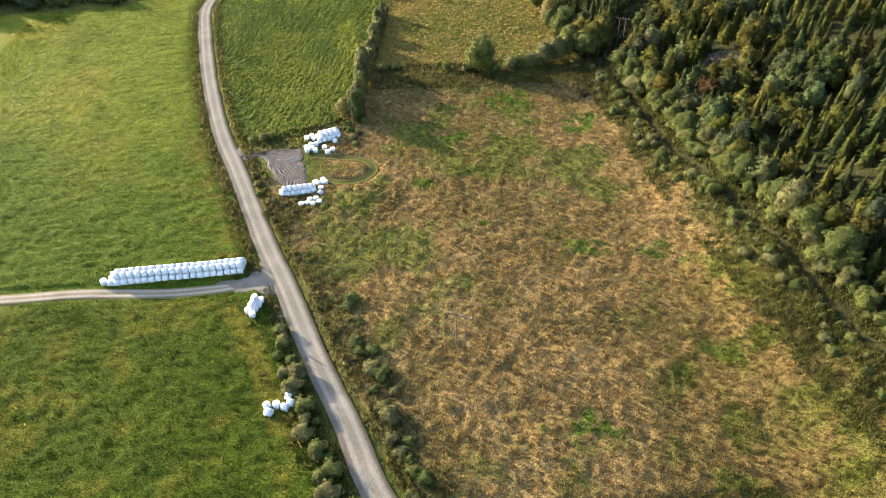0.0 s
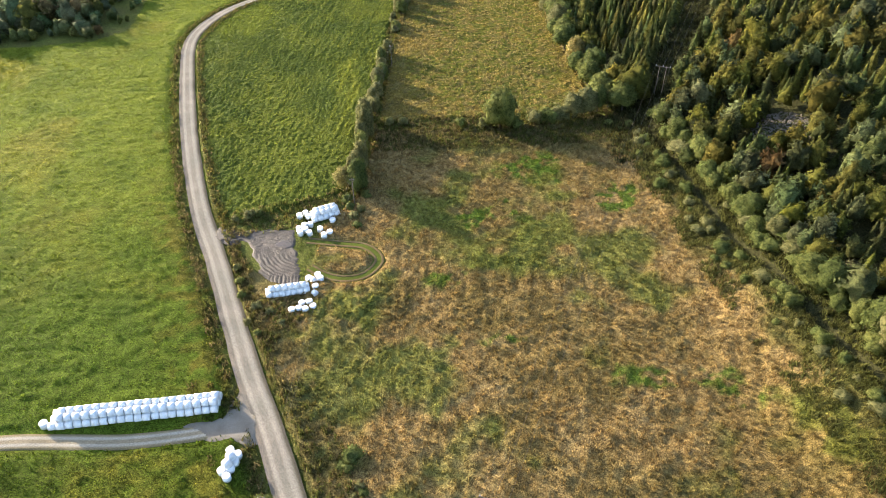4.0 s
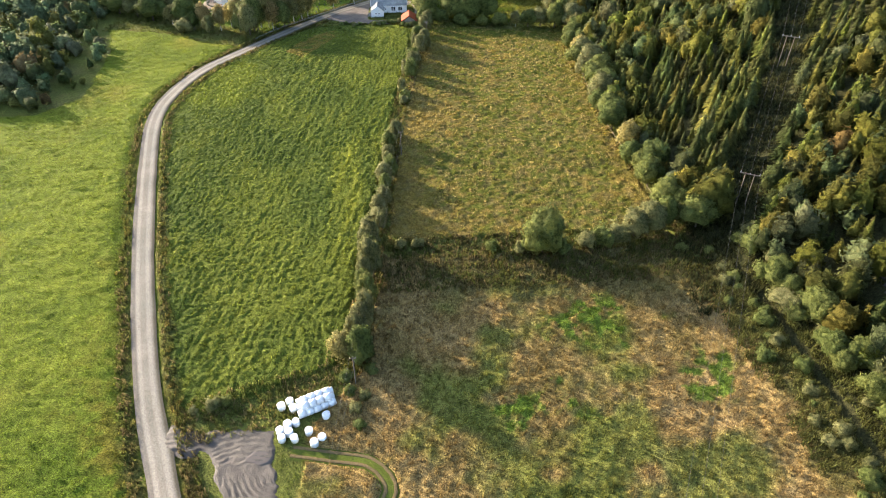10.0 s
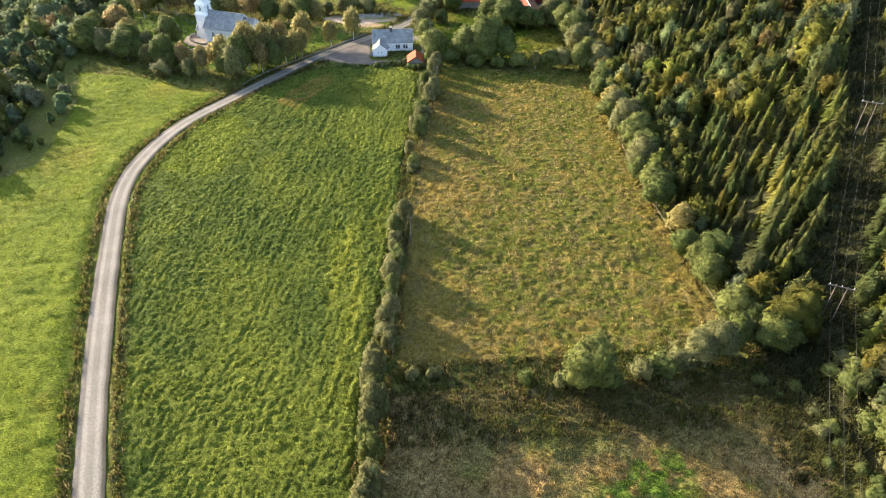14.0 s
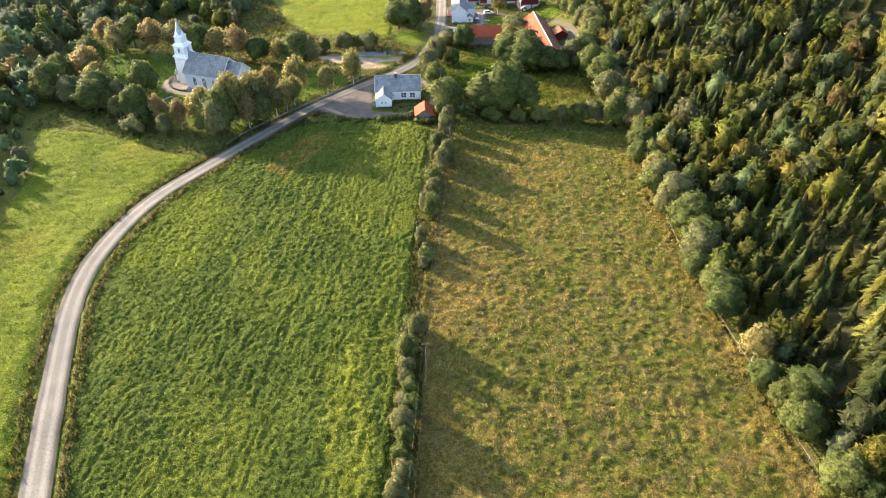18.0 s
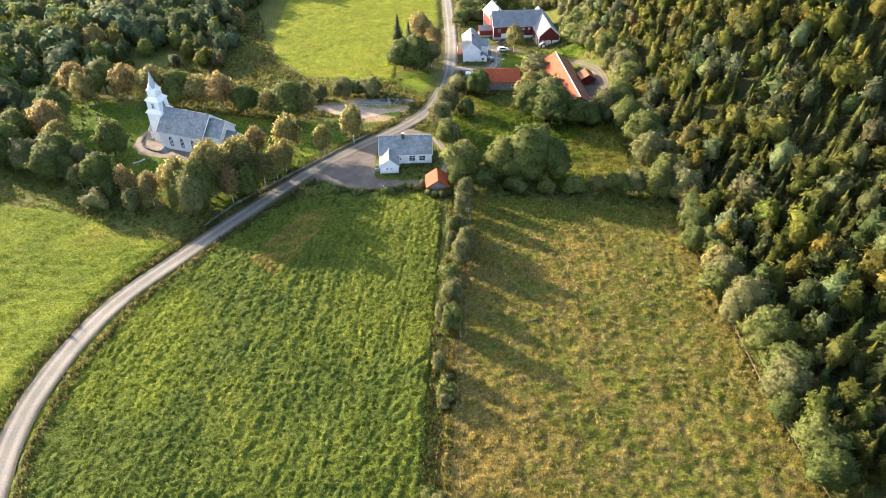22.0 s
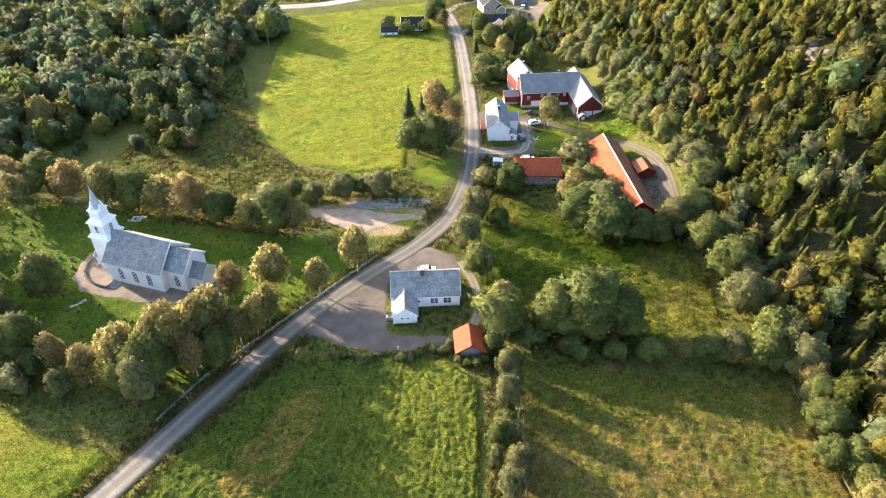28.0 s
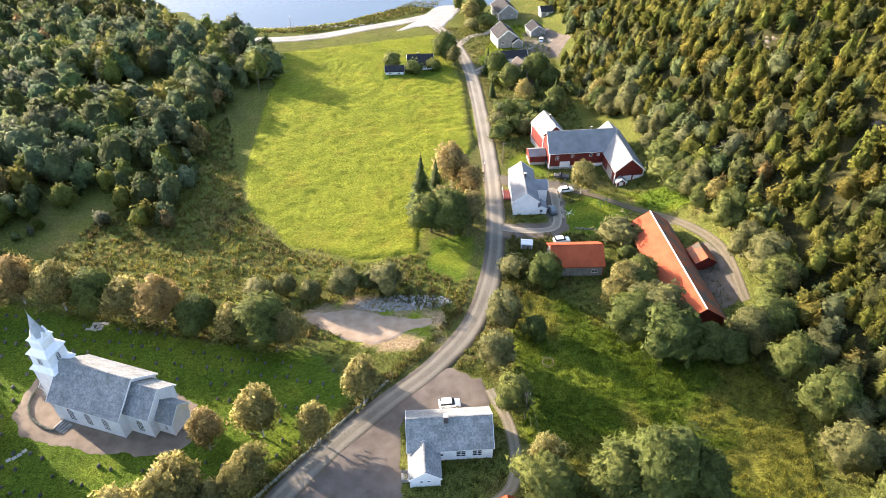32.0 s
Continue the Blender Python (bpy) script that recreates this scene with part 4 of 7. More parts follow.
def roadside(x, y, col, rng):
    n = len(x)
    w = (0.5 * rng.uniform(size=n) + 0.5 * np.clip(fbm(x, y, 5, 63) * 2 - 0.5, 0, 1))[:, None]
    return np.where(w < 0.3, C["weed"] * 0.9, np.where(w < 0.45, C["rust"] * 1.05, np.where(w < 0.78, C["rough"] * 0.95, C["olive"] * 1.15))) * rng.uniform(0.7, 1.3, (n, 1))


verge = lambda x, y: (line_dist(x, y, ROAD) > 9) | inside(x, y, P_YARD)
sow("roadside_weeds", [(20, 40), (-100, 40), (-100, 420), (20, 420)], 0.75, TUFT_WEED, 0.6, 1.2, "dark tangled weeds and dry stalks along the ditch", 0.3,
    lambda x, y: (line_dist(x, y, ROAD) > 5.2 + 2.5 * (fbm(x, y, 8, 61) - 0.4) + 5.5 * ((y < 125) & (fbm(x, y, 8, 62) > 0.42))) | inside(x, y, P_YARD), roadside, seed=18, clump=lambda x, y: np.where(line_dist(x, y, ROAD) < 5.5, 0.9, 0.55))
sow("rough_weeds", [(-60, 408), (-5, 418), (-2, 445), (-16, 440), (-29, 437), (-47, 444), (-61, 464), (-75, 520), (-90, 480), (-110, 436)], 0.9, TUFT_WEED, 0.6, 1.2, "overgrown tawny weeds and rushes", 0.3,
    lambda x, y: inside(x, y, P_YARDGRASS) | inside(x, y, P_SAND) | inside(x, y, P_LAWNS[0]), lambda x, y, col, rng: roadside(x, y, col, rng) * 1.15 + np.array((0.05, 0.04, 0.008)) * smooth(0.45, 0.65, fbm(x, y, 9, 65))[:, None], seed=19)
sow("loop_grass", [(-31, 150), (-31, 173), (-12, 169), (-8, 160), (-12, 150)], 0.6, TUFT_LOW, 0.6, 1.2, "trampled green grass by the tractor loop", 0.3,
    lambda x, y: (line_dist(x, y, LOOP) > 2.2) & ~(x < -25.5) | inside(x, y, P_MUD) | (np.abs(line_dist(x, y, LOOP) - 0.85) < 0.4), lambda x, y, col, rng: np.array((0.085, 0.105, 0.022)) * rng.uniform(0.7, 1.5, (len(x), 1)), seed=31)
sow("yard_weeds", [(-51, 167), (-44.5, 166), (-39.5, 158), (-37.6, 149), (-33, 146.5), (-27, 147), (-26, 141), (-33, 132), (-45, 157)], 0.62, TUFT_WEED, 0.6, 1.15, "tangled tawny weeds between the lane and the mud yard", 0.3, None, roadside, seed=32)
sow("field_margin_weeds", [(-50, 168), (-27, 174), (-15, 186), (-18, 195), (-24, 186), (-48, 179)], 0.7, TUFT_WEED, 0.6, 1.1, "tawny weeds along the crop margin", 0.3, None, lambda x, y, col, rng: roadside(x, y, col, rng) * 1.35, seed=20)
sow("ditch_weeds", [(-16, 205), (62, 207), (60, 226), (-13, 224)], 0.7, TUFT_WEED, 0.6, 1.3, "dark rushes along the cross ditch", 0.3, None, roadside, seed=21)
sow("wood_edge_weeds", [(72, 60), (95, 60), (82, 112), (78, 150), (73, 180), (68, 205), (55, 205), (57, 185), (60, 150), (64, 112)], 0.58, TUFT_WEED, 0.6, 1.35, "green scrub and weeds at the wood's edge", 0.3, lambda x, y: (line_dist(x, y, DITCH) < 1.0) | ((line_dist(x, y, DITCH) > 5) & (fbm(x, y, 5, 64) < 0.42)), lambda x, y, col, rng: C["scrub"] * rng.uniform(0.9, 1.9, (len(x), 1)), seed=22)
sow("hedge_weeds", [(-22, 184), (-10, 184), (-6, 240), (0, 300), (4, 366), (-4, 366), (-12, 290), (-19, 230)], 0.7, TUFT_WEED, 0.7, 1.3, "dry brown brush under the hedge", 0.3, lambda x, y: line_dist(x, y, HEDGE) > 2.4, roadside, seed=28)
sow("garden_weeds", [(3, 420), (18, 425), (27, 445), (8, 446), (6, 440)], 0.8, TUFT_WEED, 0.6, 1.2, "overgrown garden weeds by the sheds", 0.3, None, roadside, seed=23)
sow("shore_grass", [(-120, 600), (-93, 600), (-54, 598), (-28, 609), (-4, 622), (8, 640), (-5, 640), (-20, 626), (-44, 609), (-68, 603), (-93, 604)], 0.9, TUFT_WEED, 0.7, 1.2, "dry tawny grass on the shore bank", 0.3, None, roadside, seed=24)


built = lambda x, y: inside(x, y, P_CROP) | inside(x, y, P_TAWNY) | inside(x, y, P_HAY) | inside(x, y, P_FAR) | inside(x, y, P_MEADOW) | inside(x, y, P_YARD) | inside(x, y, P_CHURCH_GRAVEL) | inside(x, y, P_SAND) | (line_dist(x, y, HOUSE_LOOP) < 1.5)
sow("rough_grass", [(-125, 366), (-60, 338), (-8, 356), (60, 352), (60, 470), (40, 500), (44, 600), (4, 600), (12, 470), (-4, 425), (-40, 408), (-120, 434)], 0.95, TUFT_GRASS, 0.7, 1.5, "rough uncut grass round the houses and graves", 0.25,
    lambda x, y: built(x, y) | inside(x, y, P_YARDGRASS) | (line_dist(x, y, FARM_TRACK) < 2.2) | (line_dist(x, y, FARM_DRIVE) < 3) | inside(x, y, P_LAWNS[1]) | inside(x, y, P_LAWNS[2]), seed=26)
sow("churchyard_grass", P_YARDGRASS, 1.0, TUFT_LOW, 0.6, 1.1, "short green churchyard grass", 0.2, lambda x, y: inside(x, y, P_CHURCH_GRAVEL), seed=27)


# ---- trees ----
SPHERES = {}


def sphere(level):
    """Directions and triangles of an even ball."""
    if level not in SPHERES:
        bm = bmesh.new()
        bmesh.ops.create_icosphere(bm, subdivisions=level, radius=1)
        SPHERES[level] = np.array([v.co for v in bm.verts]), np.array([[v.index for v in f.verts] for f in bm.faces])
        bm.free()
    return SPHERES[level]


def broadleaf(n, size, tall, wide, seed, lobes=14, base=0.04, taper=0.2, level=3, body=0.94):
    """A crown: boughs that swell into a lumpy body, and leaf sprays standing out of it all round.
    Returns points, triangles, normals and, for each point, whether it is the dense body."""
    rng = np.random.default_rng(seed)
    k = np.arange(lobes) + 0.5
    up = 1 - 1.75 * k / lobes
    turn = k * 2.39996 + rng.uniform(-0.5, 0.5, lobes)
    flat = np.sqrt(np.clip(1 - up ** 2, 0, 1))
    cen = np.stack([flat * np.cos(turn), flat * np.sin(turn), up], -1) * rng.uniform(0.38, 0.82, (lobes, 1))
    rad = rng.uniform(0.2, 0.46, lobes)
    half = np.array((wide / 2, wide / 2, tall * (1 - base) / 2))
    mid = np.array((0, 0, tall * (1 + base) / 2))

    def skin(d):
        """How far the crown reaches in each direction, and which way it faces there."""
        along = d @ cen.T
        inner = along ** 2 - (cen ** 2).sum(1) + rad ** 2
        reach = np.where(inner > 0, along + np.sqrt(np.maximum(inner, 0)), 0)
        best = reach.argmax(1)
        r = np.maximum(reach.max(1), 0.46)
        p = d * r[:, None]
        face = p - cen[best] * 0.85
        face = face / np.linalg.norm(face, axis=1, keepdims=True)
        return p, face * 0.6 + d * 0.4

    def shape(p):
        q = p * half + mid
        q[:, :2] *= (1 - taper * p[:, 2:])
        return q

    d, tris = sphere(level)
    p, face = skin(d)
    v0 = shape(p * body * rng.uniform(0.92, 1.08, (len(d), 1)))
    n0 = face + rng.normal(0, 0.12, face.shape)
    d = rng.normal(size=(n, 3))
    d[:, 2] = np.where(rng.uniform(size=n) < 0.4, np.abs(d[:, 2]), d[:, 2])
    d /= np.linalg.norm(d, axis=1, keepdims=True)
    p, face = skin(d)
    at = shape(p * rng.uniform(body - 0.02, 1.08, (n, 1)))
    side = np.cross(face, rng.normal(size=(n, 3)))
    side /= np.linalg.norm(side, axis=1, keepdims=True)
    out = face / np.linalg.norm(face, axis=1, keepdims=True) * rng.uniform(0.1, 0.9, (n, 1)) + np.cross(face, side)
    s = size * rng.uniform(0.6, 1.4, (n, 1))
    v1 = np.stack([at - side * s * 0.5, at + side * s * 0.5, at + out * s], 1).reshape(-1, 3)
    n1 = np.repeat(face + rng.normal(0, 0.22, face.shape), 3, 0)
    nor = np.concatenate([n0, n1])
    f = np.concatenate([tris, len(v0) + np.arange(3 * n).reshape(-1, 3)])
    return np.concatenate([v0, v1]), f, nor / np.linalg.norm(nor, axis=1, keepdims=True), np.repeat((1.0, 0.0), (len(v0), 3 * n))


def conifer(tiers, arms, tall, wide, seed, base=0.06, full=0.85):
    """Whorls of drooping boughs, shorter towards the top."""
    rng = np.random.default_rng(seed)
    v, f, nor = [], [], []
    for k in range(tiers):
        t = k / (tiers - 1)
        z = tall * (base + (0.97 - base) * t)
        r = wide / 2 * ((1 - t) ** full + 0.03)
        m = max(4, int(arms * (0.45 + 0.55 * (1 - t))))
        for j in range(m):
            z = tall * (base + (0.97 - base) * t) + rng.uniform(-0.7, 0.7) * tall / tiers * (1 - t)
            a = (j + rng.uniform(-0.3, 0.3)) * 2 * np.pi / m + k * 0.7
            rr = r * rng.uniform(0.6, 1.15)
            d, s = np.array((np.cos(a), np.sin(a), 0)), np.array((-np.sin(a), np.cos(a), 0))
            w = max(0.15, rr * rng.uniform(0.18, 0.3))
            up = tall / tiers * 0.5
            i = len(v)
            v += [np.array((0, 0, z + up)), d * rr * 0.55 + s * w + (0, 0, z - 0.05 * rr), d * rr + (0, 0, z - rr * rng.uniform(0.2, 0.4)), d * rr * 0.55 - s * w + (0, 0, z - 0.05 * rr)]
            v[-1] = v[-1] - np.array((0, 0, 0.06 * rr))
            f += [(i, i + 2, i + 1), (i, i + 3, i + 2)]
            nor += [d * 0.5 + (0, 0, 0.85), d * 0.75 + s * 0.35 + (0, 0, 0.55), d * 0.9 + (0, 0, 0.4), d * 0.75 - s * 0.35 + (0, 0, 0.55)]
    i = len(v)
    v += [np.array((0.1, 0, tall * 0.93)), np.array((-0.05, 0.09, tall * 0.93)), np.array((-0.05, -0.09, tall * 0.93)), np.array((0, 0, tall * 1.03))]
    f += [(i, i + 1, i + 3), (i + 1, i + 2, i + 3), (i + 2, i, i + 3)]
    nor += [np.array((0.8, 0, 0.6)), np.array((-0.4, 0.7, 0.6)), np.array((-0.4, -0.7, 0.6)), np.array((0, 0, 1.0))]
    thin = len(v)
    skirts, sides = 6, 9
    for k in range(skirts):
        t0, t1 = k / skirts, min(1.0, (k + 1.5) / skirts)
        low, high = tall * (base + (0.97 - base) * t0), tall * (base + (0.97 - base) * t1)
        r = wide / 2 * ((1 - t0) ** full + 0.03) * 0.6
        i = len(v)
        for j in range(sides):
            a = 2 * np.pi * (j + 0.5 * (k % 2)) / sides
            rr = r * rng.uniform(0.55, 1.2)
            v.append(np.array((np.cos(a) * rr, np.sin(a) * rr, low - 0.12 * rr + rng.uniform(-0.25, 0.25))))
            nor.append(np.array((np.cos(a) * 0.9, np.sin(a) * 0.9, 0.45)) + rng.normal(0, 0.3, 3))
        v.append(np.array((0, 0, high)))
        nor.append(np.array((0, 0, 1.0)))
        f += [(i + j, i + (j + 1) % sides, i + sides) for j in range(sides)]
    nor = np.array(nor)
    return np.array(v), np.array(f), nor / np.linalg.norm(nor, axis=1, keepdims=True), np.repeat((0.0, 1.0), (thin, len(v) - thin))


def trunk_mesh(tall, r, seed, limbs=5):
    rng = random.Random(seed)
    bm = tube(r, r * 0.35, -0.3, tall * 0.75, 7)
    for k in range(limbs):
        a, z = rng.uniform(0, 6.28), tall * rng.uniform(0.25, 0.6)
        m = Matrix.Translation((0, 0, z)) @ Euler((0, radians(rng.uniform(35, 60)), a)).to_matrix().to_4x4()
        tube(r * 0.4, r * 0.12, 0, tall * rng.uniform(0.22, 0.36), 5, bm, m)
    return bm


def tree_thing(name, crown, trunk, leaf_mat, bark, label, category="tree"):
    ob = empty(name, Matrix.Translation((0, -400, -200)), label, category)
    part("trunk", trunk, bark, ob)
    part("crown", mesh_from("crown", crown[0], crown[1], leaf_mat, np.repeat(crown[3][:, None], 4, 1), normals=crown[2]), None, ob)
    return ob


BROAD = broadleaf(1100, 0.46, 8.0, 6.6, 1, 16)
BROAD_B = broadleaf(1100, 0.46, 8.0, 6.2, 2, 20, 0.03, 0.12)
BIRCH = broadleaf(2000, 0.42, 8.5, 5.8, 3, 18, 0.05, 0.3, 3, 0.68)
ROUND = broadleaf(1500, 0.42, 8.0, 8.0, 9, 26, 0.0, 0.1)
BUSH = broadleaf(380, 0.36, 3.6, 4.4, 4, 12, -0.05, 0.15, 2)
SPRUCE = conifer(24, 15, 12.0, 6.0, 5)
SEED_TREES = {
    "green": tree_thing("broadleaf_tree", BROAD, trunk_mesh(8, 0.2, 1), M_LEAF_GREEN, M_BARK, "dark green broadleaf tree with a rounded crown"),
    "green2": tree_thing("broadleaf_tree", BROAD_B, trunk_mesh(8, 0.2, 2), M_LEAF_GREEN, M_BARK, "dark green broadleaf tree with an uneven crown"),
    "round": tree_thing("broadleaf_tree", ROUND, trunk_mesh(7, 0.22, 9), M_LEAF_GREEN, M_BARK, "wide round broadleaf tree with a dense crown"),
    "willow": tree_thing("willow_tree", BROAD_B, trunk_mesh(8, 0.18, 3), M_LEAF_WILLOW, M_BARK, "grey-green willow with a dense rounded crown"),
    "yellow": tree_thing("birch_tree", BIRCH, trunk_mesh(9, 0.15, 4), M_LEAF_YELLOW, M_BIRCH, "birch tree turning yellow in autumn"),
    "orange": tree_thing("autumn_birch_tree", BIRCH, trunk_mesh(9, 0.15, 5), M_LEAF_ORANGE, M_BIRCH, "birch tree with thin orange-brown autumn leaves"),
    "spruce": tree_thing("spruce_tree", SPRUCE, trunk_mesh(12, 0.2, 6, 0), M_NEEDLE, M_BARK, "dark green spruce with drooping boughs"),
    "bush": tree_thing("willow_bush", BUSH, trunk_mesh(3.2, 0.08, 7), M_LEAF_WILLOW, M_BARK, "dense grey-green willow bush with narrow leaves", "bush"),
    "dark_bush": tree_thing("green_bush", BUSH, trunk_mesh(3.2, 0.08, 8), M_LEAF_GREEN, M_BARK, "dense dark green bush with small leaves", "bush"),
}
TALL = {"green": 8, "green2": 8, "willow": 8, "round": 8, "yellow": 8.5, "orange": 8.5, "spruce": 12, "bush": 3.6, "dark_bush": 3.6}
tree_rng = random.Random(5)


def plant(kind, x, y, tall, wide=1.0, group="", label=""):
    up, out = (1.16, 1.02) if group in ("hedgerow", "cross ditch", "wood edge") else (1.48, 1.04)
    tall, wide = tall * up * tree_rng.uniform(0.84, 1.16), wide * out
    s = tall / TALL[kind]
    across = s * wide * tree_rng.uniform(0.84, 1.1)
    m = Matrix.Translation((x, y, gz(x, y) - 0.05)) @ Euler((0, 0, tree_rng.uniform(0, 6.28))).to_matrix().to_4x4() @ Matrix.Diagonal((across, s * wide * tree_rng.uniform(0.84, 1.1), s, 1))
    ob = copy_thing(SEED_TREES[kind], m)
    return tagged(ob, label, group=group)


# hedge of willows between the crop and the tawny field
hedge_line = spline(HEDGE, 2.6)
for k, (x, y) in enumerate(hedge_line):
    u = tree_rng.uniform(-1.0, 1.0)
    gap = vnoise(np.array([x]), np.array([y]), 9, 71)[0]
    if y > 250 and gap < 0.36:
        continue
    tall_one = tree_rng.random() < (0.8 if y < 228 else 0.65 if y < 252 else 0.3)
    if tall_one:
        plant(tree_rng.choice(("willow", "willow", "green2")), x + u, y, tree_rng.uniform(6.6, 8.4) if y < 228 else tree_rng.uniform(4.4, 6.4), 0.62 if y < 228 else 0.78, "hedgerow")
    else:
        plant(tree_rng.choice(("bush", "bush", "dark_bush")), x + u, y, tree_rng.uniform(2.6, 4.0), 0.9, "hedgerow")
for x, y, h in [(0.2, 336.5, 7.0), (-1.5, 333, 6), (0, 343, 5.2), (-3.4, 322, 5.6), (1, 352, 6.2), (2, 359, 6.4)]:
    plant("willow", x, y, h, 0.85, "hedgerow")
# bushes along the cross ditch
for x, y, h, k in [(23.5, 217.5, 10.6, "round"), (34, 219, 4.2, "bush"), (38, 220, 4.0, "dark_bush"), (42, 221, 4.6, "bush"), (46, 222, 6.5, "willow"), (50, 224, 8, "willow"), (54, 225, 9, "green"),
                   (58, 228, 8, "green2"), (-9, 221, 2.6, "bush"), (-5, 221.5, 2.4, "bush"), (12, 219, 2.4, "dark_bush"), (19, 218, 3, "bush"), (28, 218, 3.4, "dark_bush")]:
    plant(k, x, y, h, 0.82 if h > 8 else 1.0, "cross ditch")
plant("yellow", -20, 188, 4.5, 1.2)
for line, n, wide in (([(-16.5, 108), (-12.5, 97), (-9.3, 87), (-6, 76), (-2.8, 64), (0, 56)], 30, 2.2), ([(-30, 99.5), (-25.2, 88.5), (-21.2, 77.5), (-17.6, 68), (-12, 57)], 24, 1.6)):
    way = spline(line, 0.6)
    for k in range(n):
        x, y = way[int((k + 0.5) * len(way) / n)]
        plant(tree_rng.choice(("bush", "dark_bush", "dark_bush")), x + tree_rng.uniform(-wide, wide), y + tree_rng.uniform(-1, 1), tree_rng.uniform(0.8, 1.7), tree_rng.uniform(1.1, 1.6), "roadside bushes")
for x, y, h in [(-18.5, 179, 2.0), (-17.4, 175, 2.2), (-15.8, 178, 2.4), (-14.8, 184, 2.2), (-19.3, 182.5, 2.0), (-16.5, 171.5, 1.6), (-43.2, 177.6, 2.0), (-41, 178.4, 1.6), (-46.5, 176.4, 1.4), (-42.6, 157.5, 1.5), (-41.3, 153, 1.7), (-40, 148.5, 1.8),
                (-36.4, 144.6, 1.7), (-33.4, 143.2, 1.5), (-31, 145, 1.6), (-37.6, 140.5, 1.6), (-35, 137, 1.4), (-30.6, 139.6, 1.3)]:
    plant(tree_rng.choice(("bush", "dark_bush")), x, y, h * 0.75, 1.1, "bale yard bushes")
for x, y, h in [(-7.2, 363.4, 1.3), (-5.6, 362.4, 1.5), (-4.0, 362.2, 1.4), (-2.4, 363, 1.6), (-8.6, 367.6, 1.5), (-1.2, 366, 1.8)]:
    plant(tree_rng.choice(("bush", "dark_bush")), x, y, h, 1.0, "yard edge bushes")
for k in range(22):
    x = -31 + 25 * k / 21
    plant(tree_rng.choice(("bush", "dark_bush", "dark_bush")), x + tree_rng.uniform(-0.5, 0.5), 365.6 + 0.9 * math.sin(k) + (1.4 if x > -14 else 0), tree_rng.uniform(0.7, 1.5), 1.0, "yard edge bushes")
way = spline(DITCH, 0.6)
for k in range(70):
    x, y = way[int((k + 0.5) * len(way) / 70)]
    plant(tree_rng.choice(("bush", "dark_bush", "dark_bush")), x - tree_rng.uniform(1.6, 7.5 if k % 2 else 4), y + tree_rng.uniform(-1, 1), tree_rng.uniform(0.9, 2.0), tree_rng.uniform(1.0, 1.4), "ditch bushes")
    plant(tree_rng.choice(("bush", "dark_bush", "dark_bush")), x + tree_rng.uniform(1.6, 8), y + tree_rng.uniform(-1, 1), tree_rng.uniform(1.2, 3.0), tree_rng.uniform(1.0, 1.3), "ditch bushes")
# trees round the churchyard
for x, y, h, k in [(-96, 390, 7.5, "green"), (-101, 381, 7, "willow"), (-93, 371, 7, "green2"), (-85, 367, 7.5, "orange"), (-78, 363, 7, "orange"), (-71, 365, 7, "yellow"), (-65, 362, 8, "green"),
                   (-60, 366, 7.5, "yellow"), (-56, 374, 8, "yellow"), (-63, 371, 7, "green2"), (-46, 378, 7, "yellow"), (-46, 388, 7.5, "yellow"), (-36, 386, 6, "yellow"), (-28, 394, 7, "yellow"),
                   (-55, 386, 6.5, "orange"), (-89, 366, 6, "green"), (-54, 366, 6.5, "green"), (-70, 360, 5, "green2"), (-82, 360, 5, "willow"), (-51, 372, 7, "yellow"), (-67, 368, 7, "yellow"), (-75, 368, 7.5, "yellow"), (-58, 370, 8.5, "yellow"), (-48, 374.5, 6.5, "yellow"), (-63, 366, 8.5, "yellow"), (-66, 358, 6.5, "willow"), (-58, 363.5, 7, "orange")]:
    plant(k, x, y, h * (1.25 if x < -57.5 and x > -72 and y < 368 else 1.2 if x > -60 else 1.0), 0.85 if x < -57.5 and y < 368 else 0.88, "churchyard trees")
for x, y, h, k in [(-122, 434, 9, "orange"), (-113, 435, 9, "green"), (-104, 429, 9, "orange"), (-94, 426, 9, "yellow"), (-86, 424, 8.5, "green2"), (-78, 421, 8.5, "yellow"), (-71, 420, 8.5, "orange"),
                   (-63, 417, 8, "green"), (-55, 414, 8, "yellow"), (-49, 412, 8.5, "green2"), (-44, 411, 7, "yellow"), (-116, 425, 8, "yellow"), (-120, 412, 9, "green"), (-118, 402, 8.5, "orange"),
                   (-112, 393, 8, "yellow"), (-108, 384, 7, "green2")]:
    plant(k, x, y, h, 1.1, "churchyard trees")
for x, y, h, k in [(-108, 377, 7, "green"), (-116, 383, 7, "willow"), (-125, 388, 8, "green2"), (-127, 400, 8, "green"), (-99, 372, 6, "yellow"), (-92, 362, 4.5, "bush"), (-40, 425, 4.0, "willow"),
                   (-33, 426.5, 4.4, "willow"), (-28, 428, 4.0, "green"), (-46, 428, 4, "willow"), (-52, 427, 4, "bush"), (-24, 428, 4, "bush")]:
    plant(k, x, y, h, 1.15, "streamside trees")
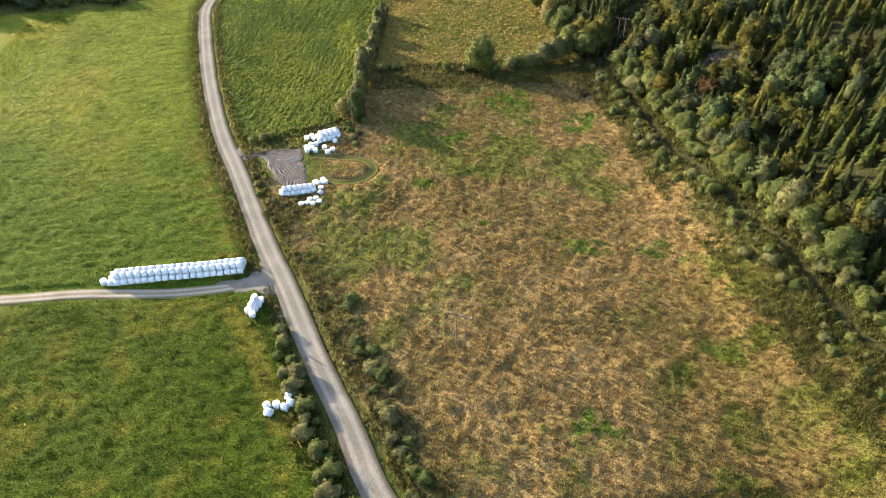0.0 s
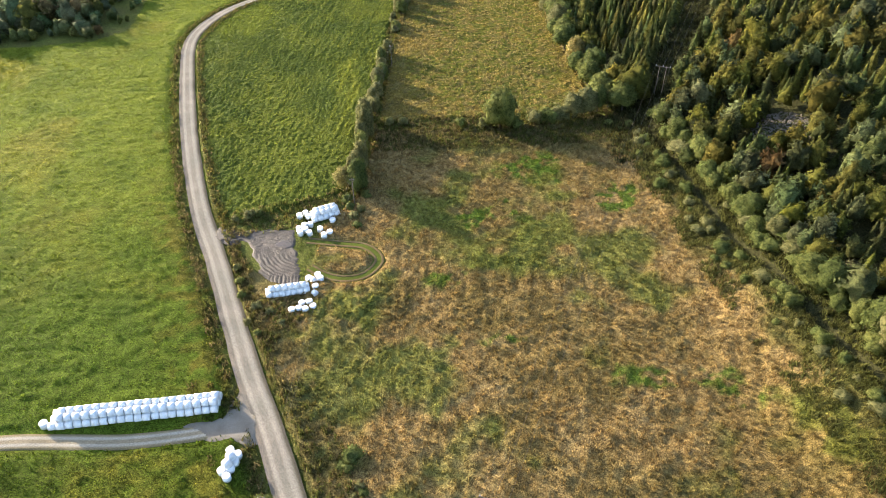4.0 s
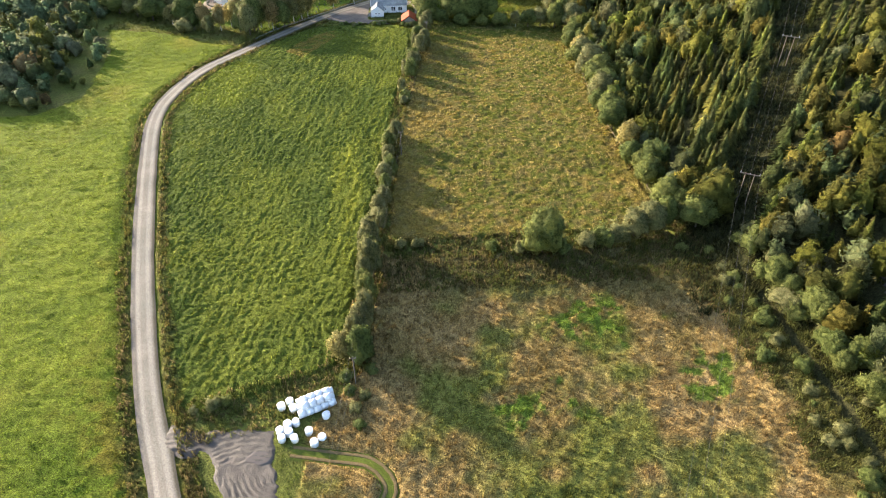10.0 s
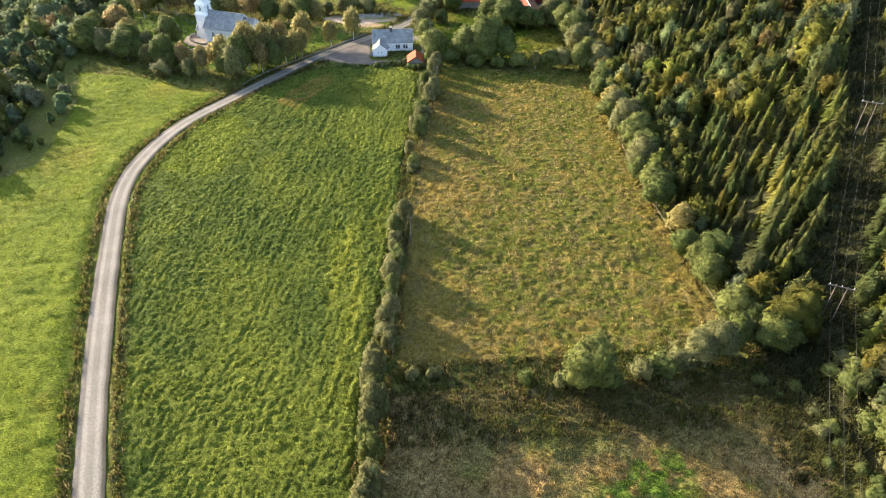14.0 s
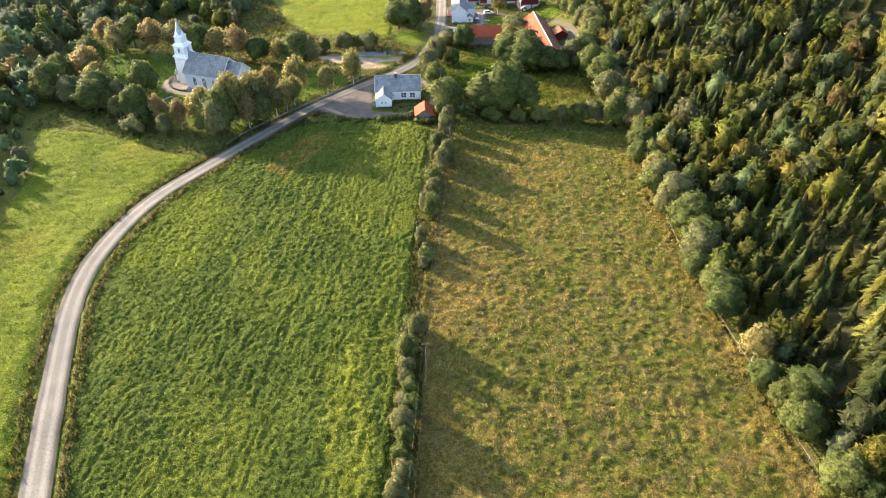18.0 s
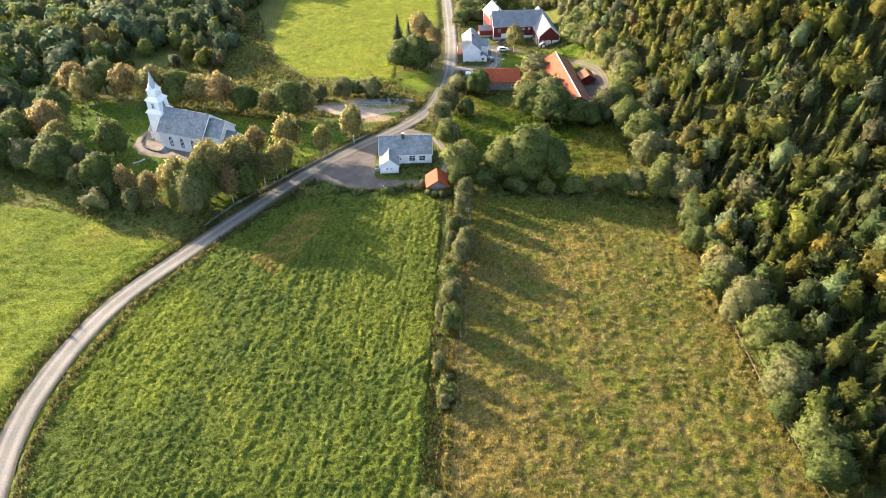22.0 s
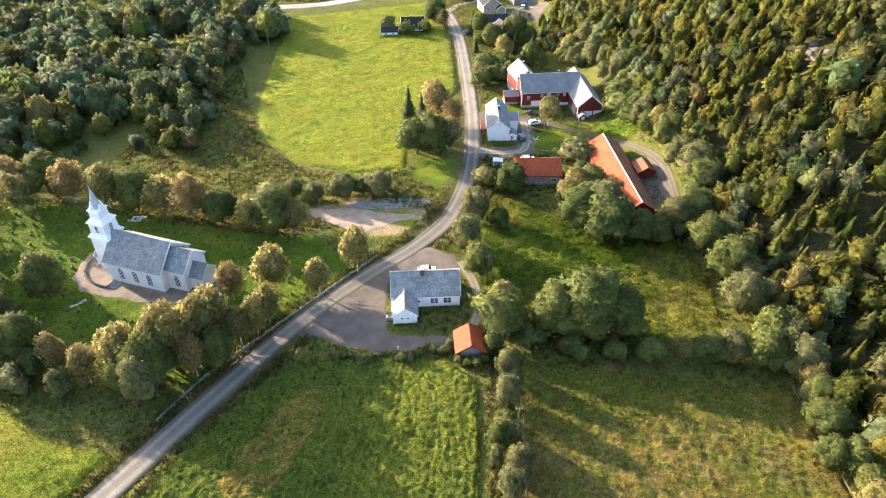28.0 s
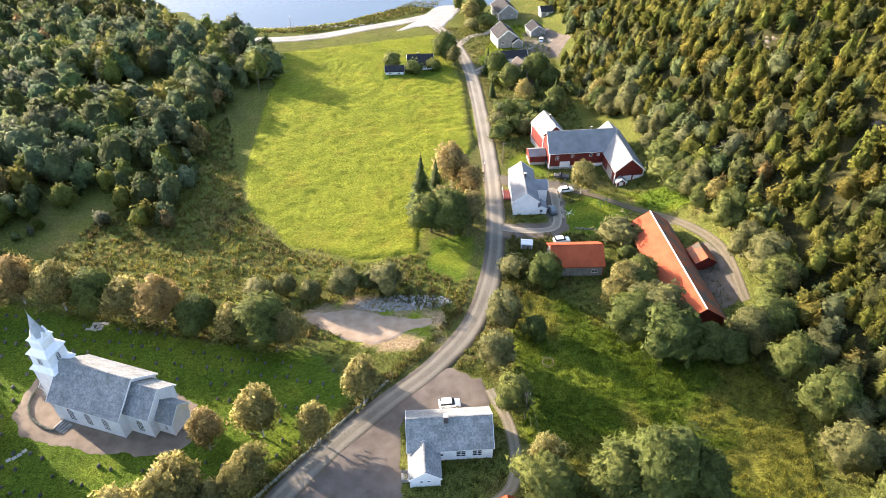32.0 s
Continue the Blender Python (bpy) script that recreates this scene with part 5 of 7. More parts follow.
# trees between the white house and the farm
for x, y, h, k in [(-2, 402, 7, "willow"), (0, 391, 7, "green"), (1, 414, 6.5, "willow"), (7, 409, 5, "green"), (3, 377, 7, "yellow"), (2, 371, 7, "green"), (14, 371, 8.4, "green2"), (20, 371, 8.8, "round"),
                   (26, 370, 8.2, "green"), (12, 426, 7.5, "green2"), (6, 430, 4, "bush"), (30, 464, 8, "yellow"), (-12, 449, 8, "green"), (-7, 448, 8, "green2"), (-2, 451, 8, "orange"),
                   (-14, 457, 11, "spruce"), (-10, 462, 10, "spruce"), (-5, 470, 9, "orange"), (-1, 464, 9, "orange"), (-9, 455, 8, "orange")]:
    plant(k, x, y, h, 1.1, "farm trees")
for x, y, h, k in [(33.6, 433, 3.4, "green"), (34, 441, 4.5, "bush"), (26, 417, 7.5, "yellow"), (27, 408, 9, "green"), (33, 407, 9, "willow"), (36.5, 405, 6, "green2"), (44, 400, 6.4, "green"), (49, 402, 8, "willow"),
                   (30.6, 412, 6.8, "willow"), (34.6, 411, 5.4, "green"), (32.4, 420, 5.4, "green2"), (35, 440, 4.5, "bush"), (52, 462, 4.5, "dark_bush"), (54, 455, 4.5, "dark_bush"), (53, 470, 5, "dark_bush"), (56, 448, 5, "green"), (29, 421, 6.5, "yellow"), (54, 404, 8, "green2"), (50, 404, 3.6, "dark_bush"), (33.4, 424, 5.4, "green"), (34, 416, 5.6, "willow"), (40, 401, 6.4, "green"), (33, 402, 8, "green2")]:
    plant(k, x, y, h, 1.15, "farm trees")
for x, y, h, k in [(7, 367, 4.5, "dark_bush"), (31, 362, 4, "dark_bush"), (37, 361, 5, "yellow"), (42, 361, 5, "green"), (47, 361, 5.5, "willow"), (52, 358, 6, "green2"), (16, 364, 3.5, "dark_bush"),
                   (24, 363, 3.5, "dark_bush"), (56, 364, 8, "green"), (54, 374, 8, "willow"), (55, 384, 9, "green2"), (53, 393, 8, "green")]:
    plant(k, x, y, h, 1.1, "meadow edge")
# gardens by the shore
for x, y, h, k in [(0, 563, 7, "green"), (3, 557, 6, "yellow"), (-5, 553, 3.5, "dark_bush"), (-12, 551, 4, "dark_bush"), (-20, 558, 4.5, "dark_bush"), (15, 549, 7, "spruce"), (18, 546, 6.5, "green"),
                   (25, 532, 7, "spruce"), (24, 521, 6, "yellow"), (21, 534, 6, "green"), (31, 540, 7, "green2"), (29, 527, 5, "spruce"), (16, 512, 4, "dark_bush"), (22, 510, 4.5, "dark_bush"),
                   (28, 509, 5, "green"), (15, 604, 7, "yellow"), (17, 612, 7, "green"), (13, 620, 6, "green2"), (12, 497, 4, "dark_bush"), (34, 519, 6, "green"), (14, 500, 3.4, "dark_bush"), (18, 503, 3.6, "dark_bush"), (22, 501, 3.4, "bush"), (26, 503, 3.8, "dark_bush"), (13, 507, 3.2, "bush"), (31, 511, 5.5, "green2"), (36, 527, 6, "spruce"), (21, 516, 4, "bush"), (14, 529, 4.5, "spruce"), (17, 540, 4, "dark_bush"), (36, 536, 6.5, "green"), (21, 600, 4, "dark_bush"), (14, 596, 4, "bush")]:
    plant(k, x, y, h, 1.05, "garden trees")


# ---- woods ----
WOOD_COLOURS = {"dark": (0.098, 0.117, 0.046), "olive": (0.121, 0.126, 0.031), "yellow": (0.159, 0.146, 0.033), "grey": (0.132, 0.155, 0.075), "rust": (0.175, 0.134, 0.051), "needle": (0.08, 0.092, 0.032), "pine": (0.138, 0.14, 0.035)}
P_HILL = [(96, 40), (88, 70), (83, 94), (79, 122), (75, 145), (72, 162), (69.5, 186), (67, 205), (62, 218), (55.5, 230), (53, 250), (51.4, 290), (52.8, 330), (54.5, 355), (56, 372), (55, 400), (56, 425), (55, 440), (54, 460), (52, 475),
          (52, 500), (42, 515), (40, 545), (50, 560), (52, 600), (46, 640), (60, 660), (138, 620), (138, 40)]
P_WEST = [(-215, 290), (-144, 290), (-118, 295), (-113, 310), (-116, 345), (-128, 372), (-122, 396), (-128, 434), (-118, 446), (-104, 470), (-92, 452), (-76, 452), (-75, 476), (-79, 492), (-77, 520), (-73, 535), (-66, 550), (-66, 575), (-80, 586), (-110, 594), (-170, 614), (-215, 632)]
P_SPIT = [(-135, 640), (-112, 608), (-180, 630), (-215, 650), (-215, 690), (-190, 690)]
POWER = [(-57, -42), (7.4, 92.9), (73, 228), (100.7, 276.6), (150, 372)]
ROCKS = [(92, 189.5, 6.8, 8.5), (83.5, 491, 4, 3), (89, 434, 3.4, 6), (64, 460, 2.4, 4)]


def stand(poly, spacing, seed):
    """Tree places in a wood, each keeping its distance roughly."""
    rng = np.random.default_rng(seed)
    xs, ys = [p[0] for p in poly], [p[1] for p in poly]
    gx_, gy_ = np.meshgrid(np.arange(min(xs), max(xs), spacing), np.arange(min(ys), max(ys), spacing))
    x, y = gx_.ravel() + rng.uniform(-0.48, 0.48, gx_.size) * spacing, gy_.ravel() + rng.uniform(-0.48, 0.48, gx_.size) * spacing
    keep = inside(x, y, poly) & (line_dist(x, y, POWER) > 4.8) & (line_dist(x, y, COAST) > 6)
    for cx, cy, a, b in ROCKS:
        keep &= np.hypot((x - cx) / a, (y - cy) / b) > 0.9
    return x[keep], y[keep], rng


FAR_BROAD = [broadleaf(150, 0.8, 8.0, 6.0, 21, 12, 0.02, 0.2, 2), broadleaf(150, 0.8, 8.0, 5.6, 22, 15, 0.02, 0.12, 2), broadleaf(150, 0.75, 9.0, 5.4, 23, 13, 0.02, 0.32, 2)]
FAR_WIDE = [broadleaf(190, 0.95, 9.0, 8.4, 31, 16, -0.05, 0.15, 2), broadleaf(190, 0.95, 9.0, 7.6, 32, 20, -0.05, 0.25, 2), broadleaf(190, 0.9, 10.0, 6.8, 33, 15, -0.05, 0.35, 2)]
FAR_SPRUCE = [conifer(15, 12, 9.5, 6.2, 24, 0.03, 0.8), conifer(15, 12, 9.5, 5.6, 25, 0.03, 0.85), conifer(14, 12, 9.0, 6.4, 28, 0.03, 0.7)]
FAR_PINE = [broadleaf(150, 0.8, 9.0, 5.0, 26, 13, 0.05, 0.42, 2), broadleaf(150, 0.8, 9.0, 4.6, 27, 12, 0.05, 0.5, 2)]


def wood(name, x, y, kinds, colours, tall, label, rng):
    groups_v, groups_f, groups_c, groups_n, at = [], [], [], [], 0
    pick = rng.integers(0, len(kinds), len(x))
    for k, (verts, tris, nor, solid) in enumerate(kinds):
        s = pick == k
        n = int(s.sum())
        if not n:
            continue
        size = tall[s] / verts[:, 2].max()
        turn = rng.uniform(0, 6.28, n)
        groups_n.append(scatter(nor, tris, np.zeros((n, 3)), turn, np.ones(n))[0])
        v, f = scatter(verts, tris, np.stack([x[s], y[s], height(x[s], y[s]) - 0.1], -1), turn, np.stack([size * rng.uniform(0.8, 1.15, n), size * rng.uniform(0.8, 1.15, n), size], -1))
        groups_v.append(v)
        groups_f.append(f + at)
        groups_c.append(np.column_stack([np.repeat(colours[s], len(verts), 0), np.tile(solid, n)]))
        at += len(v)
    me = mesh_from(name, np.concatenate(groups_v), np.concatenate(groups_f), M_WOOD_LEAF, np.concatenate(groups_c), False, np.concatenate(groups_n))
    return tagged(new(name, me), label, "wood", kind="stuff")


def tints(names, weights, n, rng):
    c = np.array([WOOD_COLOURS[k] for k in names])[rng.choice(len(names), n, p=np.array(weights) / sum(weights))]
    return c * rng.uniform(0.75, 1.25, (n, 1)) * rng.uniform(0.9, 1.1, (n, 3))


# hillside wood
x, y, rng = stand(P_HILL, 3.75, 31)
back = (x > 118) & (rng.uniform(size=len(x)) < 0.35)
x, y = x[~back], y[~back]
inner = x - np.interp(y, [40, 73, 112, 142, 192, 230, 290, 355, 400, 440, 500, 640], [96, 87, 80, 75, 69, 56, 52, 55, 56, 56, 52, 46])
fir = fbm(x, y, 24, 91, 3) + 0.12 * smooth(4, 12, inner) - 0.25 * (1 - smooth(2, 7, inner)) - 0.1 * smooth(400, 440, y)
u = rng.uniform(size=len(x))
is_fir = fir + (u - 0.5) * 0.55 - 0.1 * smooth(350, 400, y) + 0.1 * smooth(150, 190, y) * smooth(300, 250, y) + 0.08 * smooth(8, 16, inner) * smooth(420, 380, y) > 0.61
is_pine = ~is_fir & (inner > 9) & (rng.uniform(size=len(x)) < 0.25 + 0.5 * smooth(390, 430, y))
is_leaf = ~is_fir & ~is_pine
lee = line_dist(x, y, POWER)
west_side = (x < np.interp(y, [-13, 228, 276.6, 372], [-45, 73, 100.7, 150])) & (lee < 16) & (y > 215)
edge_tree = (inner < 3.4) & (y > 70) & (y < 520) & is_leaf
tall = np.where(is_fir, rng.uniform(4.5, 10, len(x)), np.where(is_pine, rng.uniform(7, 10.5, len(x)), rng.uniform(6.5, 11.5, len(x)))) * (0.72 + 0.28 * smooth(0, 6, inner)) * (1 - 0.1 * smooth(420, 450, y)) * np.where(west_side, 1.3, 1.0)
for k in np.nonzero(edge_tree)[0]:
    plant(tree_rng.choice(("willow", "green", "green", "green2", "willow", "green2") if y[k] < 260 else ("willow", "willow", "green", "green2", "willow", "green2", "willow", "green", "willow", "yellow")), float(x[k]), float(y[k]), float(tall[k]) * (0.78 if y[k] < 215 else 1.0), 1.1, "wood edge")
s = is_fir
wood("spruce_wood", x[s], y[s], FAR_SPRUCE, tints(("needle", "pine", "dark", "olive"), (4.5, 2.2, 2, 1), int(s.sum()), rng), tall[s], "dense dark spruce wood on the hillside", rng)
s = is_pine
wood("pine_wood", x[s], y[s], FAR_PINE, tints(("pine", "olive", "dark"), (5, 3, 2), int(s.sum()), rng), tall[s], "olive-green pines on the rocky hillside", rng)
s = is_leaf & ~edge_tree
wood("mixed_wood", x[s], y[s], FAR_BROAD, tints(("olive", "grey", "dark", "yellow", "rust"), (5, 4, 3, 1.6, 0.4), int(s.sum()), rng) * (0.8 + 0.2 * smooth(230, 300, y[s]))[:, None], tall[s], "mixed broadleaf wood turning yellow on the hillside", rng)
sow("clearing_scrub", [(52, 195), (64, 195), (106, 270), (160, 380), (150, 390), (95, 300), (70, 240), (54, 215)], 0.9, TUFT_WEED, 0.8, 1.8, "dark scrub and heather under the power line", 0.4, None, lambda x, y, col, rng: np.array((0.06, 0.062, 0.026)) * rng.uniform(0.6, 1.4, (len(x), 1)), seed=25)
# western wood
x, y, rng = stand(P_WEST, 6.1, 32)
clear = (fbm(x, y, 20, 95, 3) < 0.33) & (x > -140)
rim = line_dist(x, y, P_WEST[1:9])
keep = ~clear & ~((x < -200) & (rng.uniform(size=len(x)) < 0.4))
x, y, rim = x[keep], y[keep], rim[keep]
east = np.where(y < 545, line_dist(x, y, [(-118, 446), (-104, 470), (-92, 452), (-76, 452), (-75, 476), (-79, 492), (-77, 520), (-66, 550)]), 99)
# distant haze put into the leaf colours: lighter and bluer than the hill
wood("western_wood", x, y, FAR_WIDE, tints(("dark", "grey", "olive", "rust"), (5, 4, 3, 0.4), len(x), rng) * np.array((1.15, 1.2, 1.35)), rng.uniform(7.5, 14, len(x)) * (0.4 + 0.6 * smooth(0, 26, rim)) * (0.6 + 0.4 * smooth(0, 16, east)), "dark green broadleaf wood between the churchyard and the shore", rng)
x, y, rng = stand(P_SPIT, 4.5, 33)
wood("shore_wood", x, y, FAR_BROAD, tints(("dark", "grey", "olive"), (5, 2, 3), len(x), rng), rng.uniform(6, 10, len(x)), "trees on the point by the water", rng)


# ---- buildings ----
def window(parent, m, w, h, bars=(1, 1), arched=False, name="window"):
    """A framed window on a wall: m puts its sill's middle on the wall, facing -y."""
    ob = new(name)
    ob.parent = parent
    ob.matrix_basis = m
    f = 0.08
    if arched:
        n = 10
        arc = [(w / 2 * math.cos(math.pi * k / n), h - w / 2 + w / 2 * math.sin(math.pi * k / n)) for k in range(n + 1)]
        outer = [(-w / 2, 0), (w / 2, 0)] + arc
    else:
        outer = [(-w / 2, 0), (w / 2, 0), (w / 2, h), (-w / 2, h)]
    cx, cz = 0.0, h / 2
    wide = [(x * (1 + 2 * f / w), cz + (z - cz) * (1 + 2 * f / h)) for x, z in outer]
    bm = bmesh.new()
    n = len(outer)
    for y0, pts in ((-0.09, wide), (-0.09, outer), (0.02, wide), (0.02, outer)):
        for x, z in pts:
            bm.verts.new((x, y0, z))
    bm.verts.ensure_lookup_table()
    for k in range(n):
        j = (k + 1) % n
        for a, b in ((0, 1), (1, 3), (2, 0)):
            bm.faces.new((bm.verts[a * n + k], bm.verts[a * n + j], bm.verts[b * n + j], bm.verts[b * n + k]))
    bmesh.ops.recalc_face_normals(bm, faces=bm.faces)
    part("frame", bm, M_TRIM, ob)
    part("pane", prism(outer, 0.02, None, Matrix.Translation((0, -0.035, 0))), M_PANE, ob, "dark glass pane")
    bm = bmesh.new()
    for k in range(1, bars[0] + 1):
        x = -w / 2 + w * k / (bars[0] + 1)
        box(x - 0.03, x + 0.03, -0.075, -0.03, 0, h * (0.97 if not arched else 0.93), bm=bm)
    for k in range(1, bars[1] + 1):
        z = h * k / (bars[1] + 1)
        box(-w / 2, w / 2, -0.07, -0.03, z - 0.03, z + 0.03, bm=bm)
    part("glazing_bar", bm, M_TRIM, ob)
    return ob


def wall_at(L, W, side, along, z):
    """A pose on one of the four walls: s and n are the long sides, w and e the gables."""
    if side == "s":
        return pose(along, -W / 2, z)
    if side == "n":
        return pose(along, W / 2, z, rz=180)
    if side == "w":
        return pose(-L / 2, along, z, rz=-90)
    return pose(L / 2, along, z, rz=90)


def gable(parent, at, L, W, h, r, wall_mat, roof_mat, over=0.35, foundation=0.4, trim=M_TRIM, thick=0.16, roof_mats=None, verge=True, ridge=None):
    """Walls with gables and a roof of two slopes; the ridge runs along x. Returns the wall."""
    body = new("body")
    body.parent = parent
    body.matrix_basis = at
    wall = prism([(-W / 2, 0), (W / 2, 0), (W / 2, h), (0, r - 0.05), (-W / 2, h)], L, None, Matrix.Translation((-L / 2, 0, 0)) @ Matrix(((0, 1, 0, 0), (1, 0, 0, 0), (0, 0, 1, 0), (0, 0, 0, 1))))
    part("wall", wall, wall_mat, body)
    part("foundation", box(-L / 2 - 0.04, L / 2 + 0.04, -W / 2 - 0.04, W / 2 + 0.04, -1.2, foundation * 0.6, 0.03), M_CONCRETE, body)
    run = W / 2 + over
    drop = (r - h) / (W / 2) * run
    slope = math.hypot(run, drop)
    ang = math.atan2(drop, run)
    for k, sgn in enumerate((-1, 1)):
        bm = box(-L / 2 - over, L / 2 + over, 0, slope, 0, thick, 0.02)
        m = pose(0, 0, r) @ (Matrix.Identity(4) if sgn > 0 else pose(0, 0, 0, rz=180)) @ Matrix.Rotation(-ang, 4, "X")
        bmesh.ops.transform(bm, verts=bm.verts, matrix=m)
        part("roof_slope", bm, roof_mats[k] if roof_mats else roof_mat, body)
    part("ridge_cap", box(-L / 2 - over, L / 2 + over, -0.14, 0.14, r + thick - 0.03, r + thick + 0.09, 0.03), ridge or roof_mat, body)
    if verge:
        for e in (-1, 1):
            for sgn in (-1, 1):
                bm = box(-0.03, 0.03, 0, slope, -0.14, thick + 0.05)
                m = pose(e * (L / 2 + over + 0.035), 0, r) @ (Matrix.Identity(4) if sgn > 0 else pose(0, 0, 0, rz=180)) @ Matrix.Rotation(-ang, 4, "X")
                bmesh.ops.transform(bm, verts=bm.verts, matrix=m)
                part("barge_board", bm, trim, body)
        for sgn in (-1, 1):
            y = sgn * (run + 0.03)
            part("eaves_board", box(-L / 2 - over, L / 2 + over, y - 0.03, y + 0.03, r - drop - 0.08, r - drop + thick * 0.8), trim, body)
        for sx in (-1, 1):
            for sy in (-1, 1):
                part("corner_board", box(sx * (L / 2 + 0.02) - 0.09, sx * (L / 2 + 0.02) + 0.09, sy * (W / 2 + 0.02) - 0.09, sy * (W / 2 + 0.02) + 0.09, 0.2, h - 0.1), trim, body)
    return body


def chimney(parent, m, w=0.7, tall=1.4, cap=M_CONCRETE):
    ob = part("chimney", box(-w / 2, w / 2, -w / 2, w / 2, -0.6, tall, 0.03), M_BRICK, parent, "dark brick chimney")
    ob.matrix_basis = m
    part("cap", box(-w / 2 - 0.06, w / 2 + 0.06, -w / 2 - 0.06, w / 2 + 0.06, tall, tall + 0.1, 0.02), cap, ob)
    return ob


def door(parent, m, w, h, mat=M_TRIM, name="door"):
    ob = part(name, box(-w / 2, w / 2, -0.07, 0.03, 0, h, 0.015), mat, parent)
    ob.matrix_basis = m
    part("handle", box(w * 0.34, w * 0.4, -0.12, -0.07, h * 0.47, h * 0.52), M_METAL, ob)
    return ob


# church
church = empty("church", pose(-75.4, 397.2, gz(-75.4, 397.2) - 0.1, rz=-21.8), "white timber church with grey slate roofs and a stepped tower", "church")
nave = gable(church, pose(0, 0, 0), 14.4, 10.6, 6.3, 10.9, M_WHITE, M_SLATE, 0.45, 0.9)
choir = gable(church, pose(9.6, 0.2, 0), 5.0, 7.6, 6.4, 9.6, M_WHITE, M_SLATE, 0.4, 0.9)
apse = gable(church, pose(13.7, 0.2, 0), 3.4, 4.6, 4.3, 6.5, M_WHITE, M_SLATE, 0.35, 0.9)
for sgn, side in ((-1, "s"), (1, "n")):
    for x in (-3.6, 0.1, 3.8):
        window(nave, wall_at(14.4, 10.6, side, x, 1.7), 1.25, 3.1, (2, 6), True)
    window(choir, wall_at(5.0, 7.6, side, 0.2, 1.7), 1.2, 3.0, (2, 6), True)
    window(apse, wall_at(3.4, 4.6, side, 0.2, 1.7), 0.6, 1.2, (1, 3), True)
tower = empty("tower", pose(-9.7, 0.1, 0))
tower.parent = church


def stage(name, w0, w1, z0, z1, mat, parent, sides=4, label=""):
    bm = bmesh.new()
    r = bmesh.ops.create_cone(bm, cap_ends=True, segments=sides, radius1=w0 / 2 / math.cos(math.pi / sides), radius2=max(0.01, w1 / 2 / math.cos(math.pi / sides)), depth=z1 - z0)
    bmesh.ops.transform(bm, verts=bm.verts, matrix=Matrix.Translation((0, 0, (z0 + z1) / 2)) @ Matrix.Rotation(math.pi / sides, 4, "Z"))
    return part(name, bm, mat, parent, label)


stage("lower_stage", 5.0, 4.9, 0, 9.7, M_WHITE, tower)
stage("skirt_roof", 5.7, 4.1, 9.6, 10.6, M_TRIM, tower)
stage("bell_stage", 4.2, 4.0, 10.4, 13.4, M_WHITE, tower)
stage("skirt_roof", 4.8, 2.9, 13.3, 14.3, M_TRIM, tower)
stage("lantern_stage", 2.8, 2.7, 14.2, 16.4, M_WHITE, tower)
stage("skirt_roof", 3.3, 2.3, 16.3, 16.8, M_TRIM, tower)
stage("spire", 2.3, 0.02, 16.7, 22.0, M_SPIRE, tower, 8, "grey-blue sheet metal spire")
for a in range(4):
    m = Matrix.Rotation(math.pi / 2 * a, 4, "Z")
    part("spire_gable", prism([(-0.7, 0), (0.7, 0), (0, 1.2)], 0.5, None, m @ Matrix.Translation((0, -1.45, 16.6))), M_TRIM, tower)
    window(tower, m @ pose(0, -2.08, 11.0), 0.9, 1.7, (1, 4), True)
part("finial", tube(0.05, 0.02, 21.9, 23.2, 6), M_METAL, tower)
porch = gable(church, pose(-12.8, 0.1, 0, rz=0), 1.8, 3.4, 3.2, 4.8, M_WHITE, M_SLATE, 0.3, 0.8)
door(porch, wall_at(1.8, 3.4, "w", 0, 0.2), 1.6, 2.3, M_BRICK)
for k in range(4):
    part("step", box(-14.2 - 0.35 * k, -13.8 - 0.35 * k, -1.6, 1.8, -0.5, 0.2 - 0.14 * k, 0.02), M_STONE, church)

# white parish house with a wing
z = gz(-12.8, 384) + 0.05
house = empty("white_house", pose(-12.8, 384.5, z, rz=-0.5), "white timber house with a grey slate roof and a small wing", "house")
main = gable(house, pose(0, 0, 0), 14.4, 8.2, 3.5, 6.8, M_WHITE, M_SLATE, 0.3, 0.5)
for x in (1.8, 4.6):
    window(main, wall_at(14.4, 8.2, "s", x - 0.42, 1.2), 0.72, 1.5, (0, 2))
    window(main, wall_at(14.4, 8.2, "s", x + 0.42, 1.2), 0.72, 1.5, (0, 2))
for x in (-5, -2, 1, 4, 6):
    window(main, wall_at(14.4, 8.2, "n", x, 1.2), 1.0, 1.5, (1, 2))
for s in "we":
    for yy in (-2, 2):
        window(main, wall_at(14.4, 8.2, s, yy, 1.2), 1.0, 1.5, (1, 2))
window(main, wall_at(14.4, 8.2, "s", -1.5, 1.6), 0.4, 0.5, (0, 0))
chimney(main, pose(-0.6, -0.5, 6.4), 0.8, 1.5)
wing = gable(house, pose(-4.6, -6.2, 0, rz=90), 5.6, 4.9, 2.8, 4.7, M_WHITE, M_SLATE, 0.3, 0.5)
part("wing_roof_join", prism([(-2.75, 0), (2.75, 0), (0, 2.05)], 3.0, None, pose(-4.6, -3.8, 2.8)), M_SLATE, house)
for yy in (-0.6, 0.6):
    window(wing, wall_at(5.6, 4.9, "w", yy, 1.6), 0.45, 0.4, (0, 0))
door(wing, wall_at(5.6, 4.9, "n", -0.8, 0.2), 1.1, 2.1)
part("steps", box(-8.6, -7.2, -8.0, -6.2, -0.6, 0.35, 0.04), M_STONE, house)
for yy in (-8.0, -6.2):
    part("stair_rail", box(-8.6, -7.2, yy - 0.04, yy + 0.04, 0.35, 1.2, 0.01), M_GREY, house)

